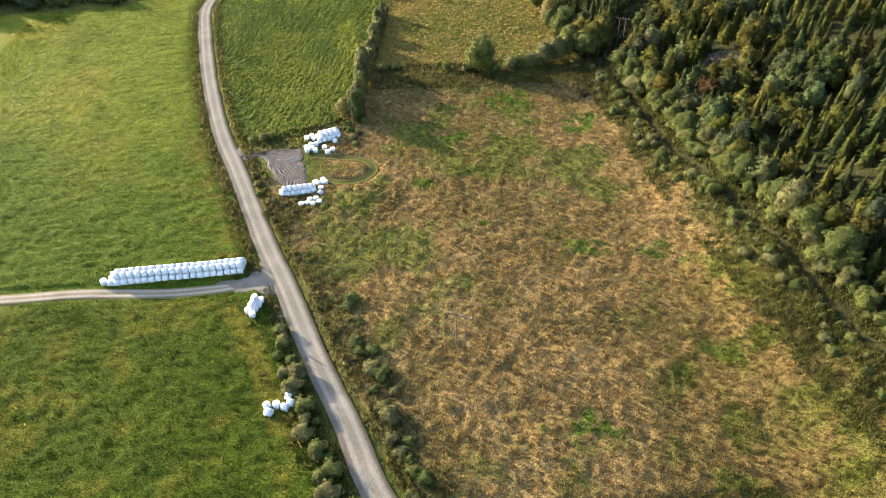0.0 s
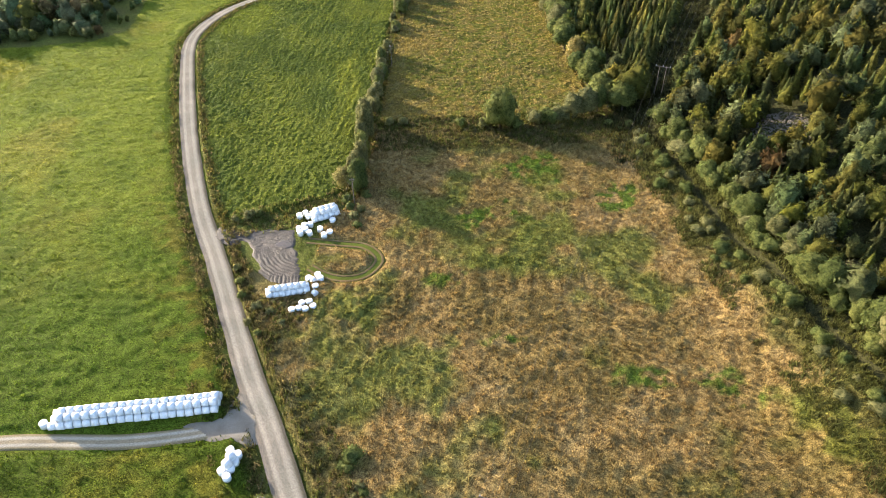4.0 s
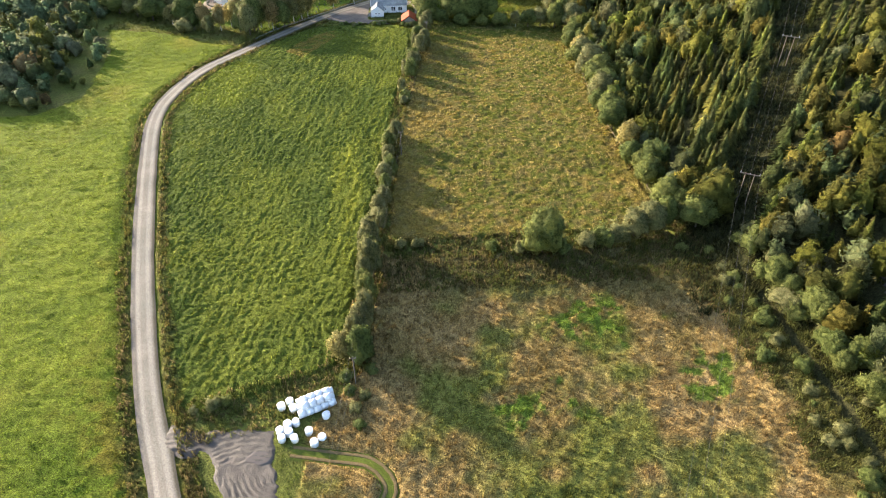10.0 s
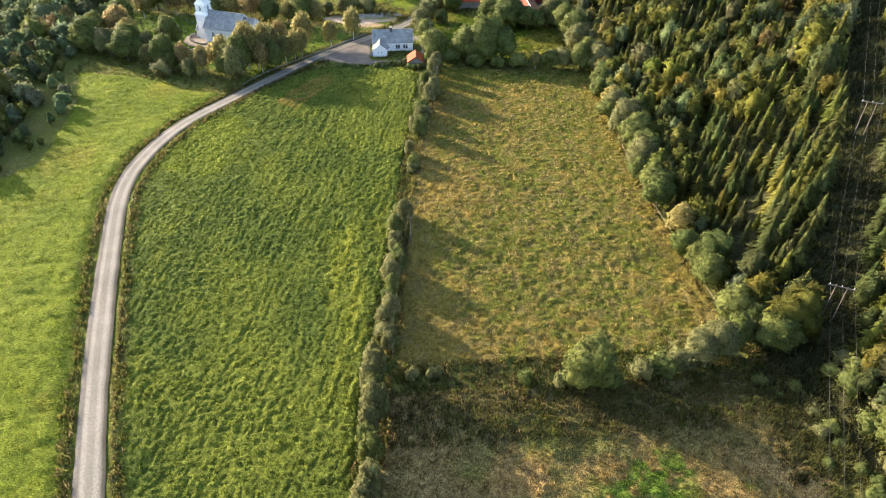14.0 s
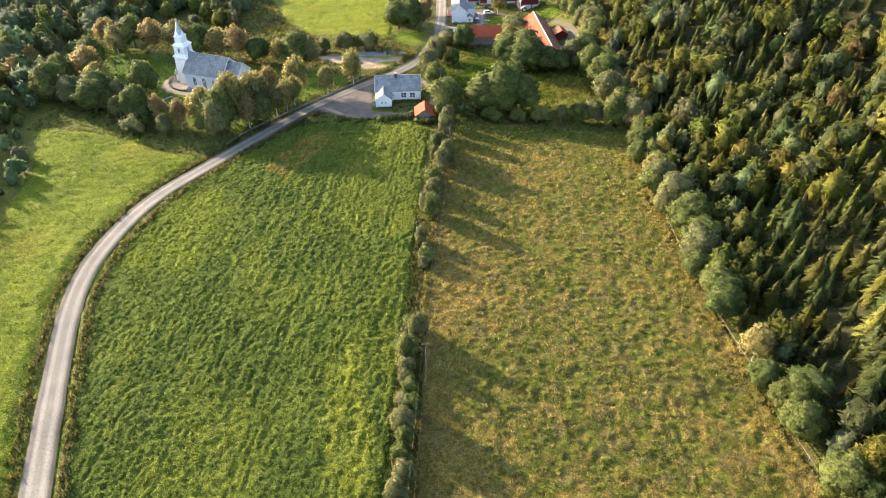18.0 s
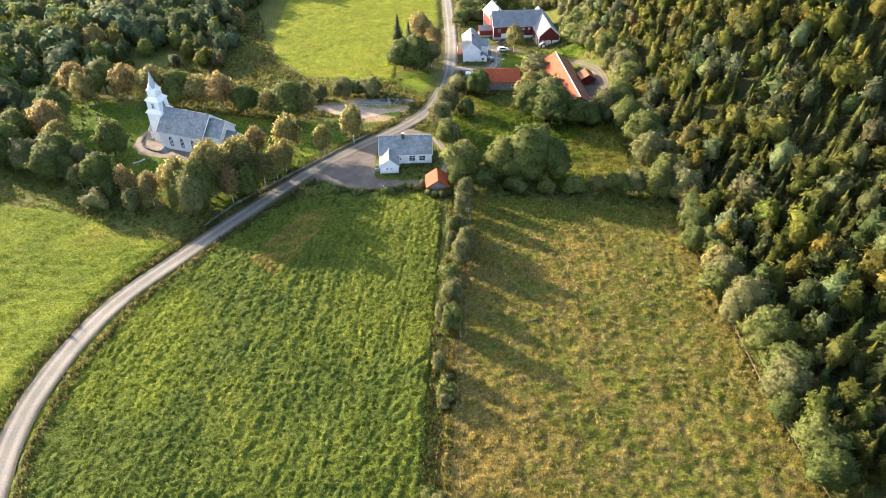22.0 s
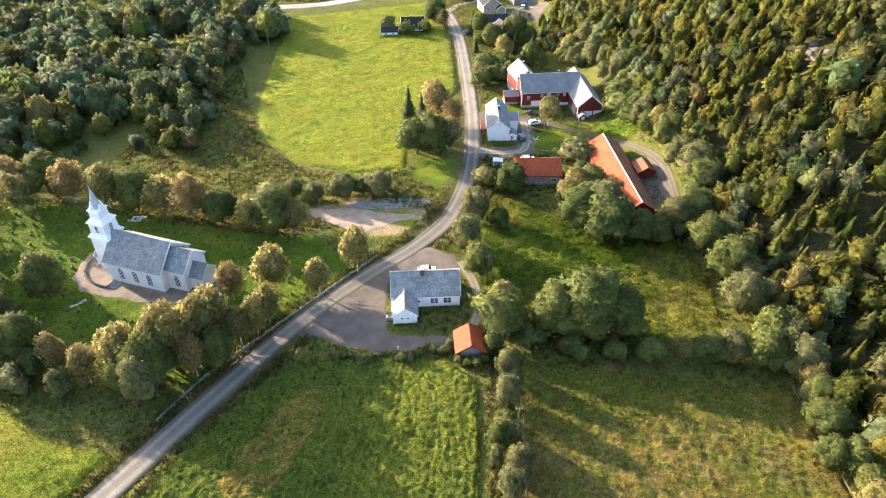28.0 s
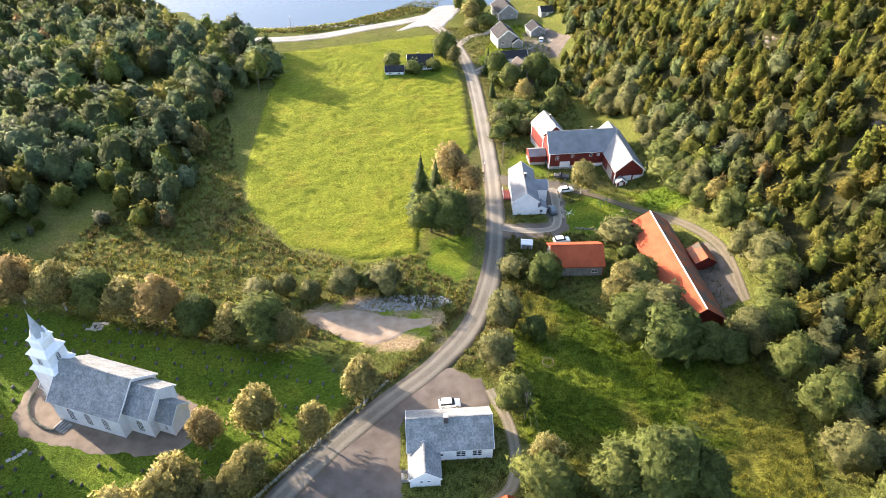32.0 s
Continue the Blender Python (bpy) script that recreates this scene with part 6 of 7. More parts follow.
# small orange-roofed shed by the hedge
ob = empty("orange_roofed_shed", pose(-4.7, 367.1, gz(-4.7, 367.1), rz=90), "small timber shed with an orange sheet roof", "shed")
b = gable(ob, pose(0, 0, 0), 5.6, 5.6, 2.0, 3.9, M_GREY, M_ORANGE, 0.3, 0.2, M_ORANGE)
door(b, wall_at(5.6, 5.6, "w", 0, 0.1), 1.2, 1.9, M_GREY)

# grey shed with an orange roof, by the farm
ob = empty("grey_shed", pose(21, 433, gz(21, 433), rz=-2), "weathered grey timber shed with an orange sheet roof", "shed")
b = gable(ob, pose(0, 0, 0), 11.6, 8.4, 3.4, 6.1, M_GREY, M_ORANGE, 0.35, 0.3, M_ORANGE)
window(b, wall_at(11.6, 8.4, "s", 3.6, 1.3), 0.6, 0.9, (0, 1))
window(b, wall_at(11.6, 8.4, "s", 4.3, 1.3), 0.6, 0.9, (0, 1))
door(b, wall_at(11.6, 8.4, "e", 0, 0.1), 2.4, 2.4, M_GREY)

# long barn
ob = empty("long_barn", pose(42.1, 426.2, gz(42, 428) - 0.2, rz=92.4), "long low barn with a mossy orange sheet roof", "barn")
b = gable(ob, pose(0, 0, 0), 33.6, 10.0, 3.2, 6.7, M_RED, M_ORANGE, 0.4, 0.3, M_RED, roof_mats=(M_RUSTY, M_ORANGE), ridge=M_TRIM)
door(b, wall_at(33.6, 10.0, "e", 0, 0.1), 3.0, 2.8, M_GREY)
ob = empty("small_red_shed", pose(49.6, 429, gz(49.6, 429) - 0.2, rz=93), "small dark red shed with an orange roof", "shed")
b = gable(ob, pose(0, 0, 0), 5.0, 4.4, 2.5, 3.9, M_RED, M_RUSTY, 0.3, 0.3, M_RED)
door(b, wall_at(5.0, 4.4, "w", 0, 0.1), 1.4, 1.9, M_RED)

# red barn with a wing
z = gz(36, 482) + 0.5
ob = empty("red_barn", pose(33.3, 483, z, rz=1.4), "large red timber barn with grey sheet roofs and white doors", "barn")
b = gable(ob, pose(0.3, 0, 0), 19.6, 9.6, 5.2, 9.2, M_RED, M_GREYSHEET, 0.4, 0.9, M_TRIM)
for x, zz, w, h in ((-7.6, 2.7, 0.8, 1.0), (-3.2, 3.4, 0.7, 0.7), (2.2, 3.4, 0.7, 0.7), (4.4, 3.4, 0.7, 0.7), (7, 1.0, 0.9, 0.6)):
    window(b, wall_at(19.6, 9.6, "s", x, zz), w, h, (1, 1))
door(b, wall_at(19.6, 9.6, "s", -5.2, 0.1), 3.0, 1.9, M_TRIM, "barn_door")
door(b, wall_at(19.6, 9.6, "s", 4.6, 0.1), 5.0, 0.9, M_TRIM, "barn_door")
chimney(b, pose(3, 0.6, 9.0), 0.4, 0.9, M_METAL)
bw = gable(ob, pose(10.3, -4.8, 0, rz=92), 20.4, 8.0, 4.8, 8.4, M_RED, M_GREYSHEET, 0.4, 0.9, M_TRIM)
for yy in (-1.95, 1.05):
    door(bw, wall_at(20.4, 8.0, "w", yy - 0.6, 0.3), 2.6, 2.6, M_TRIM, "barn_door")
door(bw, wall_at(20.4, 8.0, "n", -6, 0.1), 4.0, 3.0, M_BEIGE, "barn_door")
br = gable(ob, pose(-7.0, 8.8, 0, rz=100), 9.0, 7.0, 5.4, 8.6, M_RED, M_GREYSHEET, 0.35, 0.8, M_TRIM)
chimney(br, pose(1.0, -0.4, 8.2), 0.5, 1.1)
bs = gable(ob, pose(-12.2, 0.6, 0), 4.6, 4.4, 2.2, 3.2, M_RED, M_GREYSHEET, 0.2, 0.3, M_RED)
bp = gable(ob, pose(8.2, -15.6, 0, rz=92), 2.2, 2.6, 2.0, 3.0, M_RED, M_GREYSHEET, 0.25, 0.3, M_TRIM)
door(bp, wall_at(2.2, 2.6, "w", 0, 0.1), 1.1, 1.8, M_TRIM)

# white farmhouse
z = gz(13.5, 462)
ob = empty("farmhouse", pose(13.5, 462.3, z, rz=86.3), "tall white timber farmhouse with a grey roof and side wings", "house")
b = gable(ob, pose(0, 0, 0), 14.6, 6.2, 4.8, 7.2, M_WHITE, M_GREYSHEET, 0.35, 0.6)
for zz in (1.0, 3.2):
    for x in (-5.5, -2.6, 0.4, 3.4, 5.6):
        window(b, wall_at(14.6, 6.2, "n", x, zz), 0.9, 1.2, (1, 1))
        window(b, wall_at(14.6, 6.2, "s", x, zz), 0.9, 1.2, (1, 1))
chimney(b, pose(0.8, -0.4, 6.8), 0.6, 1.2)
b2 = gable(ob, pose(1.5, -4.2, 0, rz=90), 4.2, 4.4, 4.0, 5.4, M_WHITE, M_GREYSHEET, 0.3, 0.5)
b3 = gable(ob, pose(-5.6, -4.2, 0), 3.0, 2.6, 2.2, 2.9, M_WHITE, M_GREYSHEET, 0.2, 0.4)
window(b3, wall_at(3.0, 2.6, "w", 0, 1.0), 0.7, 0.9, (1, 1))
part("veranda", box(-0.5, 4.0, 3.1, 5.2, 0.3, 0.5, 0.02), M_RED, ob, "reddish timber veranda deck")
for x in (-0.4, 1.8, 3.9):
    part("veranda_post", box(x - 0.06, x + 0.06, 5.05, 5.17, 0.5, 1.5), M_TRIM, ob)
part("veranda_rail", box(-0.5, 4.0, 5.08, 5.15, 1.4, 1.5), M_TRIM, ob)


def cottage(name, x, y, rz, L, W, h, r, wall, roof, label, doors=True, lift=0.0):
    ob = empty(name, pose(x, y, gz(x, y) + lift, rz=rz), label, "house" if "shed" not in name and "garage" not in name else "shed")
    b = gable(ob, pose(0, 0, 0), L, W, h, r, wall, roof, 0.4, 0.5)
    for s in "sn":
        for k in range(max(1, int(L / 3))):
            window(b, wall_at(L, W, s, -L / 2 + (k + 0.5) * L / max(1, int(L / 3)), h * 0.4), 0.9, min(1.1, h * 0.42), (1, 1))
    for s in "we":
        for yy in (-W / 4, W / 4):
            window(b, wall_at(L, W, s, yy, h * 0.4), 0.9, min(1.1, h * 0.42), (1, 1))
    if doors:
        door(b, wall_at(L, W, "s", 0.2, 0.1), 1.0, 2.0, M_TRIM)
    return ob, b


ob, b = cottage("bungalow", -9.6, 557, 1, 9.2, 6.7, 2.5, 5.0, M_WHITE, M_DARKROOF, "white bungalow with a dark tiled roof in the field")
chimney(b, pose(-0.6, 0.3, 4.7), 0.5, 1.0)
cottage("garden_shed", -19.4, 551.5, -0.5, 6.3, 3.8, 1.9, 3.2, M_WHITE, M_DARKROOF, "low white shed with a dark roof in the field", False)
ob, b = cottage("grey_villa", 25.5, 579, 100, 9.5, 8.0, 4.4, 7.3, M_BEIGE, M_DARKROOF, "two-storey grey house with a dark roof")
gable(ob, pose(-4.2, -3.8, 0, rz=0), 4.0, 4.0, 2.6, 4.0, M_BEIGE, M_DARKROOF, 0.3, 0.4)
cottage("garage", 40, 588, 100, 6.5, 6.0, 2.6, 4.6, M_BEIGE, M_DARKROOF, "grey garage with a dark roof")
cottage("dark_garage", 26.5, 561, 5, 9.5, 6.0, 2.4, 3.9, M_WHITE, M_DARKROOF, "long low white garage with a dark roof")
cottage("brown_villa", 27.5, 543, 110, 10, 8.0, 3.4, 6.6, M_GREY, two_scale("brown_tiles", (0.05, 0.04, 0.033), (0.09, 0.072, 0.06), 0.8, 6), "brown-roofed house half hidden by garden trees")
cottage("upper_villa", 30.5, 613, 100, 11, 8.5, 3.6, 6.8, M_BEIGE, M_DARKROOF, "grey house with a dark roof near the shore")
cottage("upper_shed", 48, 607, 5, 5, 4.5, 2.2, 3.6, M_BEIGE, M_DARKROOF, "small grey shed with a dark roof")

# ---- wrapped silage bales ----
bm = bmesh.new()
bmesh.ops.create_cone(bm, cap_ends=True, segments=20, radius1=0.72, radius2=0.72, depth=1.34)
bmesh.ops.bevel(bm, geom=[e for e in bm.edges if len(e.link_faces) == 2 and any(len(f.verts) > 4 for f in e.link_faces)], offset=0.07, segments=2, affect="EDGES")
for v in bm.verts:
    a = math.atan2(v.co.y, v.co.x)
    s = 1 + 0.03 * math.sin(3 * a + v.co.z * 4) + 0.02 * math.sin(7 * a)
    v.co.x, v.co.y = v.co.x * s, v.co.y * s
for f in bm.faces:
    f.smooth = len(f.verts) == 4
BALE = bpy.data.meshes.new("silage_bale")
bm.to_mesh(BALE)
bm.free()
BALE.materials.append(M_WRAP)
bale_rng = random.Random(9)


def bale(x, y, z=None, lying=None, group=""):
    ob = new("silage_bale", BALE)
    low = gz(x, y)
    tilt = bale_rng.uniform(-3, 3)
    if lying is None:
        m = pose(x, y, (low if z is None else z) + 0.66, tilt, bale_rng.uniform(-3, 3), bale_rng.uniform(0, 360))
    else:
        m = pose(x, y, (low if z is None else z) + 0.7, 90, tilt, lying)
    ob.matrix_basis = m @ Matrix.Scale(bale_rng.uniform(0.95, 1.05), 4)
    return tagged(ob, "round silage bale wrapped in white plastic film", "silage bale", group)


# long row beside the track
for k in range(20):
    f = k / 19
    x0, y0 = -67.8 + 28.0 * f, 116.6 + 2.0 * f
    low = gz(x0, y0)
    for j in range(3):
        bale(x0 + bale_rng.uniform(-0.06, 0.06), y0 + 1.42 * j + bale_rng.uniform(-0.08, 0.08), low - 0.05, 94 + bale_rng.uniform(-3, 3), "long bale row")
    if 0 < k < 21:
        for j in range(2):
            bale(x0 - 0.1 + bale_rng.uniform(-0.06, 0.06), y0 + 0.7 + 1.4 * j, low + 1.2, 94 + bale_rng.uniform(-3, 3), "long bale row")
bale(-69.4, 117.0, None, None, "long bale row")
for x, y, up in [(-36, 105.5, 0), (-34.7, 105.9, 0), (-35.6, 106.8, 0), (-34.2, 107.2, 0), (-35.2, 108.2, 0), (-33.9, 108.5, 0), (-35.3, 109.4, 0), (-35.0, 106.2, 1.2), (-34.7, 107.6, 1.2), (-35.0, 104.3, 0)]:
    bale(x, y, gz(x, y) + up, None if up == 0 else 30, "heap by the junction")
for x, y in [(-28.6, 80.4), (-28.1, 79.0), (-26.9, 80.5), (-25.3, 79.9), (-24.3, 80.8), (-24.9, 82.3)]:
    bale(x, y, None, bale_rng.choice((None, 20, 70)), "scattered bales")
# stack on the south side of the mud yard
for k in range(7):
    for j in range(2):
        x0, y0 = -34.2 + 1.3 * k - 0.3 * j, 148.0 + 0.24 * k + 1.3 * j
        bale(x0, y0, None, 100, "stack south of the mud yard")
        if j == 0 and k < 6:
            bale(x0 + 0.6, y0 + 0.8, gz(x0, y0) + 1.22, 100, "stack south of the mud yard")
for x, y in [(-26.3, 153.1), (-25.3, 152.4), (-24.4, 154.1), (-23.8, 152.9), (-24.6, 150.3), (-24.5, 148.2), (-28.9, 143.3), (-27.0, 145.3), (-27.5, 143.7), (-26.1, 143.4), (-25.5, 145.5), (-24.5, 144.1)]:
    bale(x, y, None, bale_rng.choice((None, None, 40)), "bales by the mud yard")
# stack on the north side
for k in range(5):
    for j in range(3):
        x0, y0 = -26.9 + 1.3 * k - 0.35 * j, 174.6 + 0.55 * k + 1.32 * j
        bale(x0, y0, None, 113, "stack north of the mud yard")
        if j < 2 and k < 4:
            bale(x0 + 0.55, y0 + 0.85, gz(x0, y0) + 1.22, 113, "stack north of the mud yard")
for x, y in [(-30.8, 176.4), (-29.4, 177.4), (-28.6, 175.9), (-30.4, 171.2), (-29.2, 172.4), (-27.8, 172.8), (-28.8, 170.8), (-29.9, 169.6), (-27.7, 169.5), (-25.3, 170.8), (-24.2, 168.4), (-22.9, 169.4), (-22.5, 173.9)]:
    bale(x, y, None, None, "bales by the mud yard")


# ---- power lines ----
def cable(name, a, b, sag, parent=None, r=0.016):
    """A hanging wire between two points."""
    a, b = Vector(a), Vector(b)
    n = 14
    pts = [a.lerp(b, k / n) - Vector((0, 0, sag * 4 * (k / n) * (1 - k / n))) for k in range(n + 1)]
    cu = bpy.data.curves.new(name, "CURVE")
    cu.dimensions, cu.bevel_depth, cu.bevel_resolution = "3D", r, 0
    sp = cu.splines.new("POLY")
    sp.points.add(n)
    for p, q in zip(sp.points, pts):
        p.co = (*q, 1)
    cu.materials.append(M_WIRE)
    ob = new(name, cu)
    if parent is not None:
        ob.parent = parent
    return tagged(ob, "thin dark overhead power cable", "cable") if parent is None else ob


def h_pole(x, y, rz, tall=9.0, gap=2.0):
    ob = empty("power_pole", pose(x, y, gz(x, y), rz=rz), "weathered twin timber power pole with a crossarm", "power pole", "high line")
    for s in (-1, 1):
        p = part("post", tube(0.13, 0.1, -0.5, tall, 8), M_POLE, ob)
        p.matrix_basis = pose(s * gap / 2, 0, 0)
    part("crossarm", box(-2.3, 2.3, -0.08, 0.08, tall - 0.4, tall - 0.18, 0.02), M_POLE, ob)
    for s in (-2.1, 0, 2.1):
        p = part("insulator", tube(0.08, 0.05, tall - 0.18, tall + 0.2, 8), M_METAL, ob)
        p.matrix_basis = pose(s, 0, 0)
    return ob


spots = POWER
ang = math.degrees(math.atan2(136, 66.6)) - 90
for x, y in spots:
    h_pole(x, y, ang)
off = Vector((math.cos(radians(ang)), math.sin(radians(ang)), 0))
for (xa, ya), (xb, yb) in zip(spots, spots[1:]):
    for s in (-2.1, 0, 2.1):
        cable("power_cable", Vector((xa, ya, gz(xa, ya) + 9.15)) + off * s, Vector((xb, yb, gz(xb, yb) + 9.15)) + off * s, 1.5)


def single_pole(x, y, tall=8.0, name="utility_pole", group="low line", arm=True, rz=0):
    ob = empty(name, pose(x, y, gz(x, y), rz=rz), "single weathered timber utility pole", "utility pole", group)
    part("post", tube(0.13, 0.09, -0.4, tall, 8), M_POLE, ob)
    if arm:
        part("crossarm", box(-0.6, 0.6, -0.05, 0.05, tall - 0.5, tall - 0.36, 0.01), M_POLE, ob)
    for s in (-0.5, 0.5):
        p = part("insulator", tube(0.05, 0.04, tall - 0.36, tall - 0.15, 6), M_METAL, ob)
        p.matrix_basis = pose(s, 0, 0)
    return ob


low = [(-27, 96), (-17.6, 181), (-8.5, 262), (1.5, 345), (1.5, 388), (-4, 452)]
for x, y in low:
    single_pole(x, y, 8)
for (xa, ya), (xb, yb) in zip(low, low[1:]):
    for s in (-0.5, 0.5):
        cable("power_cable", (xa + s, ya, gz(xa, ya) + 7.85), (xb + s, yb, gz(xb, yb) + 7.85), 1.0, r=0.012)
shore_line = [(-190, 588), (-67, 538), (13, 506)]
for x, y in shore_line:
    single_pole(x, y, 8.5, rz=-20, group="shore line")
for (xa, ya), (xb, yb) in zip(shore_line, shore_line[1:]):
    for s in (-0.5, 0.5):
        cable("power_cable", (xa, ya + s, gz(xa, ya) + 8.3), (xb, yb + s, gz(xb, yb) + 8.3), 1.5, r=0.014)

# ---- fence by the wood's edge ----
fence_line = spline([(55.5, 232), (53.6, 255), (51.8, 288), (53.4, 322), (55, 352)], 3.2)
fence = empty("field_fence", Matrix.Identity(4), "low weathered rail fence along the wood's edge", "fence")
bm = tube(0.06, 0.05, -0.3, 1.1, 6)
POST = bpy.data.meshes.new("post")
bm.to_mesh(POST)
bm.free()
POST.materials.append(M_RAIL)
for (xa, ya), (xb, yb) in zip(fence_line, fence_line[1:]):
    p = new("post", POST)
    p.parent = fence
    p.matrix_basis = pose(xa, ya, gz(xa, ya))
    A, B = Vector((xa, ya, gz(xa, ya) + 0.95)), Vector((xb, yb, gz(xb, yb) + 0.95))
    r = part("rail", box(0, (B - A).length, -0.035, 0.035, -0.05, 0.05), M_RAIL, fence)
    r.matrix_basis = Matrix.Translation(A) @ (B - A).to_track_quat("X", "Z").to_matrix().to_4x4()

# ---- churchyard: wall and graves ----
stone_meshes = []
srng = random.Random(3)
for k in range(4):
    bm = bmesh.new()
    bmesh.ops.create_icosphere(bm, subdivisions=1, radius=0.5)
    for v in bm.verts:
        v.co *= srng.uniform(0.75, 1.15)
        v.co.z *= 0.7
    me = bpy.data.meshes.new("stone")
    bm.to_mesh(me)
    bm.free()
    me.materials.append(M_WALLSTONE)
    stone_meshes.append(me)
wall = tagged(new("churchyard_wall"), "low dry-stone wall along the lane", "stone wall")
for k, (x, y) in enumerate(spline([(-62, 352), (-56, 361.5), (-49, 369.5), (-40.5, 379), (-32, 388), (-22.5, 398.5)], 0.55)):
    for j in range(2):
        s = new("stone", stone_meshes[(k * 2 + j) % 4])
        s.parent = wall
        s.matrix_basis = pose(x - 1.1 + srng.uniform(-0.1, 0.1), y + 0.9 + srng.uniform(-0.1, 0.1), gz(x, y) + 0.12 + 0.26 * j, rz=srng.uniform(0, 360)) @ Matrix.Scale(srng.uniform(0.5, 0.8), 4)
GRAVES = []
for k, (w, h) in enumerate(((0.6, 0.8), (0.5, 0.65), (0.75, 0.7))):
    bm = prism([(-w / 2, -0.2), (w / 2, -0.2), (w / 2, h * 0.75), (w * 0.28, h * 0.95), (0, h), (-w * 0.28, h * 0.95), (-w / 2, h * 0.75)], 0.16, None, Matrix.Translation((0, -0.08, 0)))
    me = bpy.data.meshes.new("gravestone")
    bm.to_mesh(me)
    bm.free()
    me.materials.append(M_GRAVE)
    GRAVES.append(me)
count = 0
for x in np.arange(-122, -36, 2.6):
    for y in np.arange(366, 432, 3.4):
        px, py = x + srng.uniform(-0.6, 0.6) + (y - 400) * 0.3, y - (x + 80) * 0.25 + srng.uniform(-0.5, 0.5)
        q = (np.array([px]), np.array([py]))
        if not inside(*q, P_YARDGRASS)[0] or inside(*q, [(a * 1.0 + (-1 if a < -75 else 1), b + (-1.5 if b < 395 else 1.5)) for a, b in P_CHURCH_GRAVEL])[0] or srng.random() < 0.3:
            continue
        ob = new("gravestone", srng.choice(GRAVES))
        ob.matrix_basis = pose(px, py, gz(px, py), srng.uniform(-4, 4), 0, -21.8 + 90 + srng.uniform(-6, 6))
        tagged(ob, "small grey gravestone on the churchyard lawn", "gravestone", "graves")
        count += 1


terrace = empty("church_terrace", Matrix.Identity(4), "curved stone terrace wall with steps beside the church tower", "terrace")
for k, (x, y) in enumerate(spline([(-91.4, 403.2), (-91.6, 400), (-90.5, 396.8), (-88.6, 394.6), (-86.5, 393.1), (-84.4, 392.2)], 0.5)):
    for j in range(2):
        p = new("stone", stone_meshes[(k + j) % 4])
        p.parent = terrace
        p.matrix_basis = pose(x, y, gz(x, y) + 0.12 + 0.28 * j, rz=srng.uniform(0, 360)) @ Matrix.Scale(srng.uniform(0.6, 0.8), 4)
for k in range(5):
    p = part("step", box(-0.2, 0.2, -1.1, 1.1, -0.4, 0.14 * (k + 1), 0.02), M_STONE, terrace)
    p.matrix_basis = pose(-82.0 - 0.42 * k, 392.4 + 0.24 * k, gz(-82, 392.4) + 0.05, rz=-30)


def slabs(x, y, rz, n, label):
    """A short run of pale flagstones let into the lawn."""
    ob = empty("flagstones", pose(x, y, gz(x, y), rz=rz), label, "paving")
    for k in range(n):
        p = part("flagstone", box(-0.4, 0.4, -0.35, 0.35, -0.1, 0.1, 0.03), M_CONCRETE, ob)
        p.matrix_basis = pose(0.9 * (k - n / 2), srng.uniform(-0.15, 0.15), srng.uniform(0, 0.02), rz=srng.uniform(-8, 8))


slabs(-64.0, 382.6, 62, 5, "pale flagstone path on the churchyard lawn")
slabs(-88.5, 387.4, 40, 4, "pale flagstones beside the churchyard graves")
for k in range(3):
    slabs(-85.6 + 0.5 * k, 419.2 + 0.85 * k, -8, 4 - k % 2, "pale stone slabs of an old grave plot")
monument = empty("monument", pose(-65.9, 373.2, gz(-65.9, 373.2), rz=20), "small white stone monument on a stepped base", "monument")
part("base", box(-0.6, 0.6, -0.6, 0.6, -0.2, 0.3, 0.04), M_STONE, monument)
part("plinth", box(-0.4, 0.4, -0.4, 0.4, 0.3, 0.7, 0.04), M_TRIM, monument)
part("pillar", tube(0.26, 0.16, 0.7, 2.0, 8), M_TRIM, monument)

dryer = empty("rotary_dryer", pose(24.1, 452.6, gz(24.1, 452.6)), "rotary clothes dryer with pale arms on the lawn", "clothes dryer")
part("post", tube(0.04, 0.03, -0.2, 1.7, 8), M_METAL, dryer)
for k in range(4):
    p = part("arm", box(0, 1.5, -0.04, 0.04, 0, 0.06), M_TRIM, dryer)
    p.matrix_basis = pose(0, 0, 1.45, 0, -12, 45 + 90 * k)
M_GREENPAINT = two_scale("green_paint", (0.03, 0.12, 0.05), (0.05, 0.17, 0.08), 2, 12, 0.5, 0.1, 0.01)
swing = empty("swing_frame", pose(34.4, 457.5, gz(34.4, 457.5), rz=25), "green tubular swing frame on the farm lawn", "swing")
for sx in (-1.3, 1.3):
    for tilt in (-20, 20):
        p = part("leg", tube(0.05, 0.05, -0.1, 2.3, 6), M_GREENPAINT, swing)
        p.matrix_basis = pose(sx, math.tan(radians(tilt)) * 2.15, 0, tilt)
part("crossbar", box(-1.45, 1.45, -0.05, 0.05, 2.08, 2.2, 0.01), M_GREENPAINT, swing)
for sx in (-0.5, 0.4):
    part("rope", box(sx - 0.25, sx - 0.22, -0.015, 0.015, 0.5, 2.1), M_WIRE, swing)
    part("rope", box(sx + 0.22, sx + 0.25, -0.015, 0.015, 0.5, 2.1), M_WIRE, swing)
    part("seat", box(sx - 0.28, sx + 0.28, -0.1, 0.1, 0.45, 0.5, 0.01), M_GREENPAINT, swing)
bed = empty("garden_bed", pose(28, 447.2, gz(28, 447.2), rz=-8), "low stone-edged garden bed by the farm drive", "garden bed")
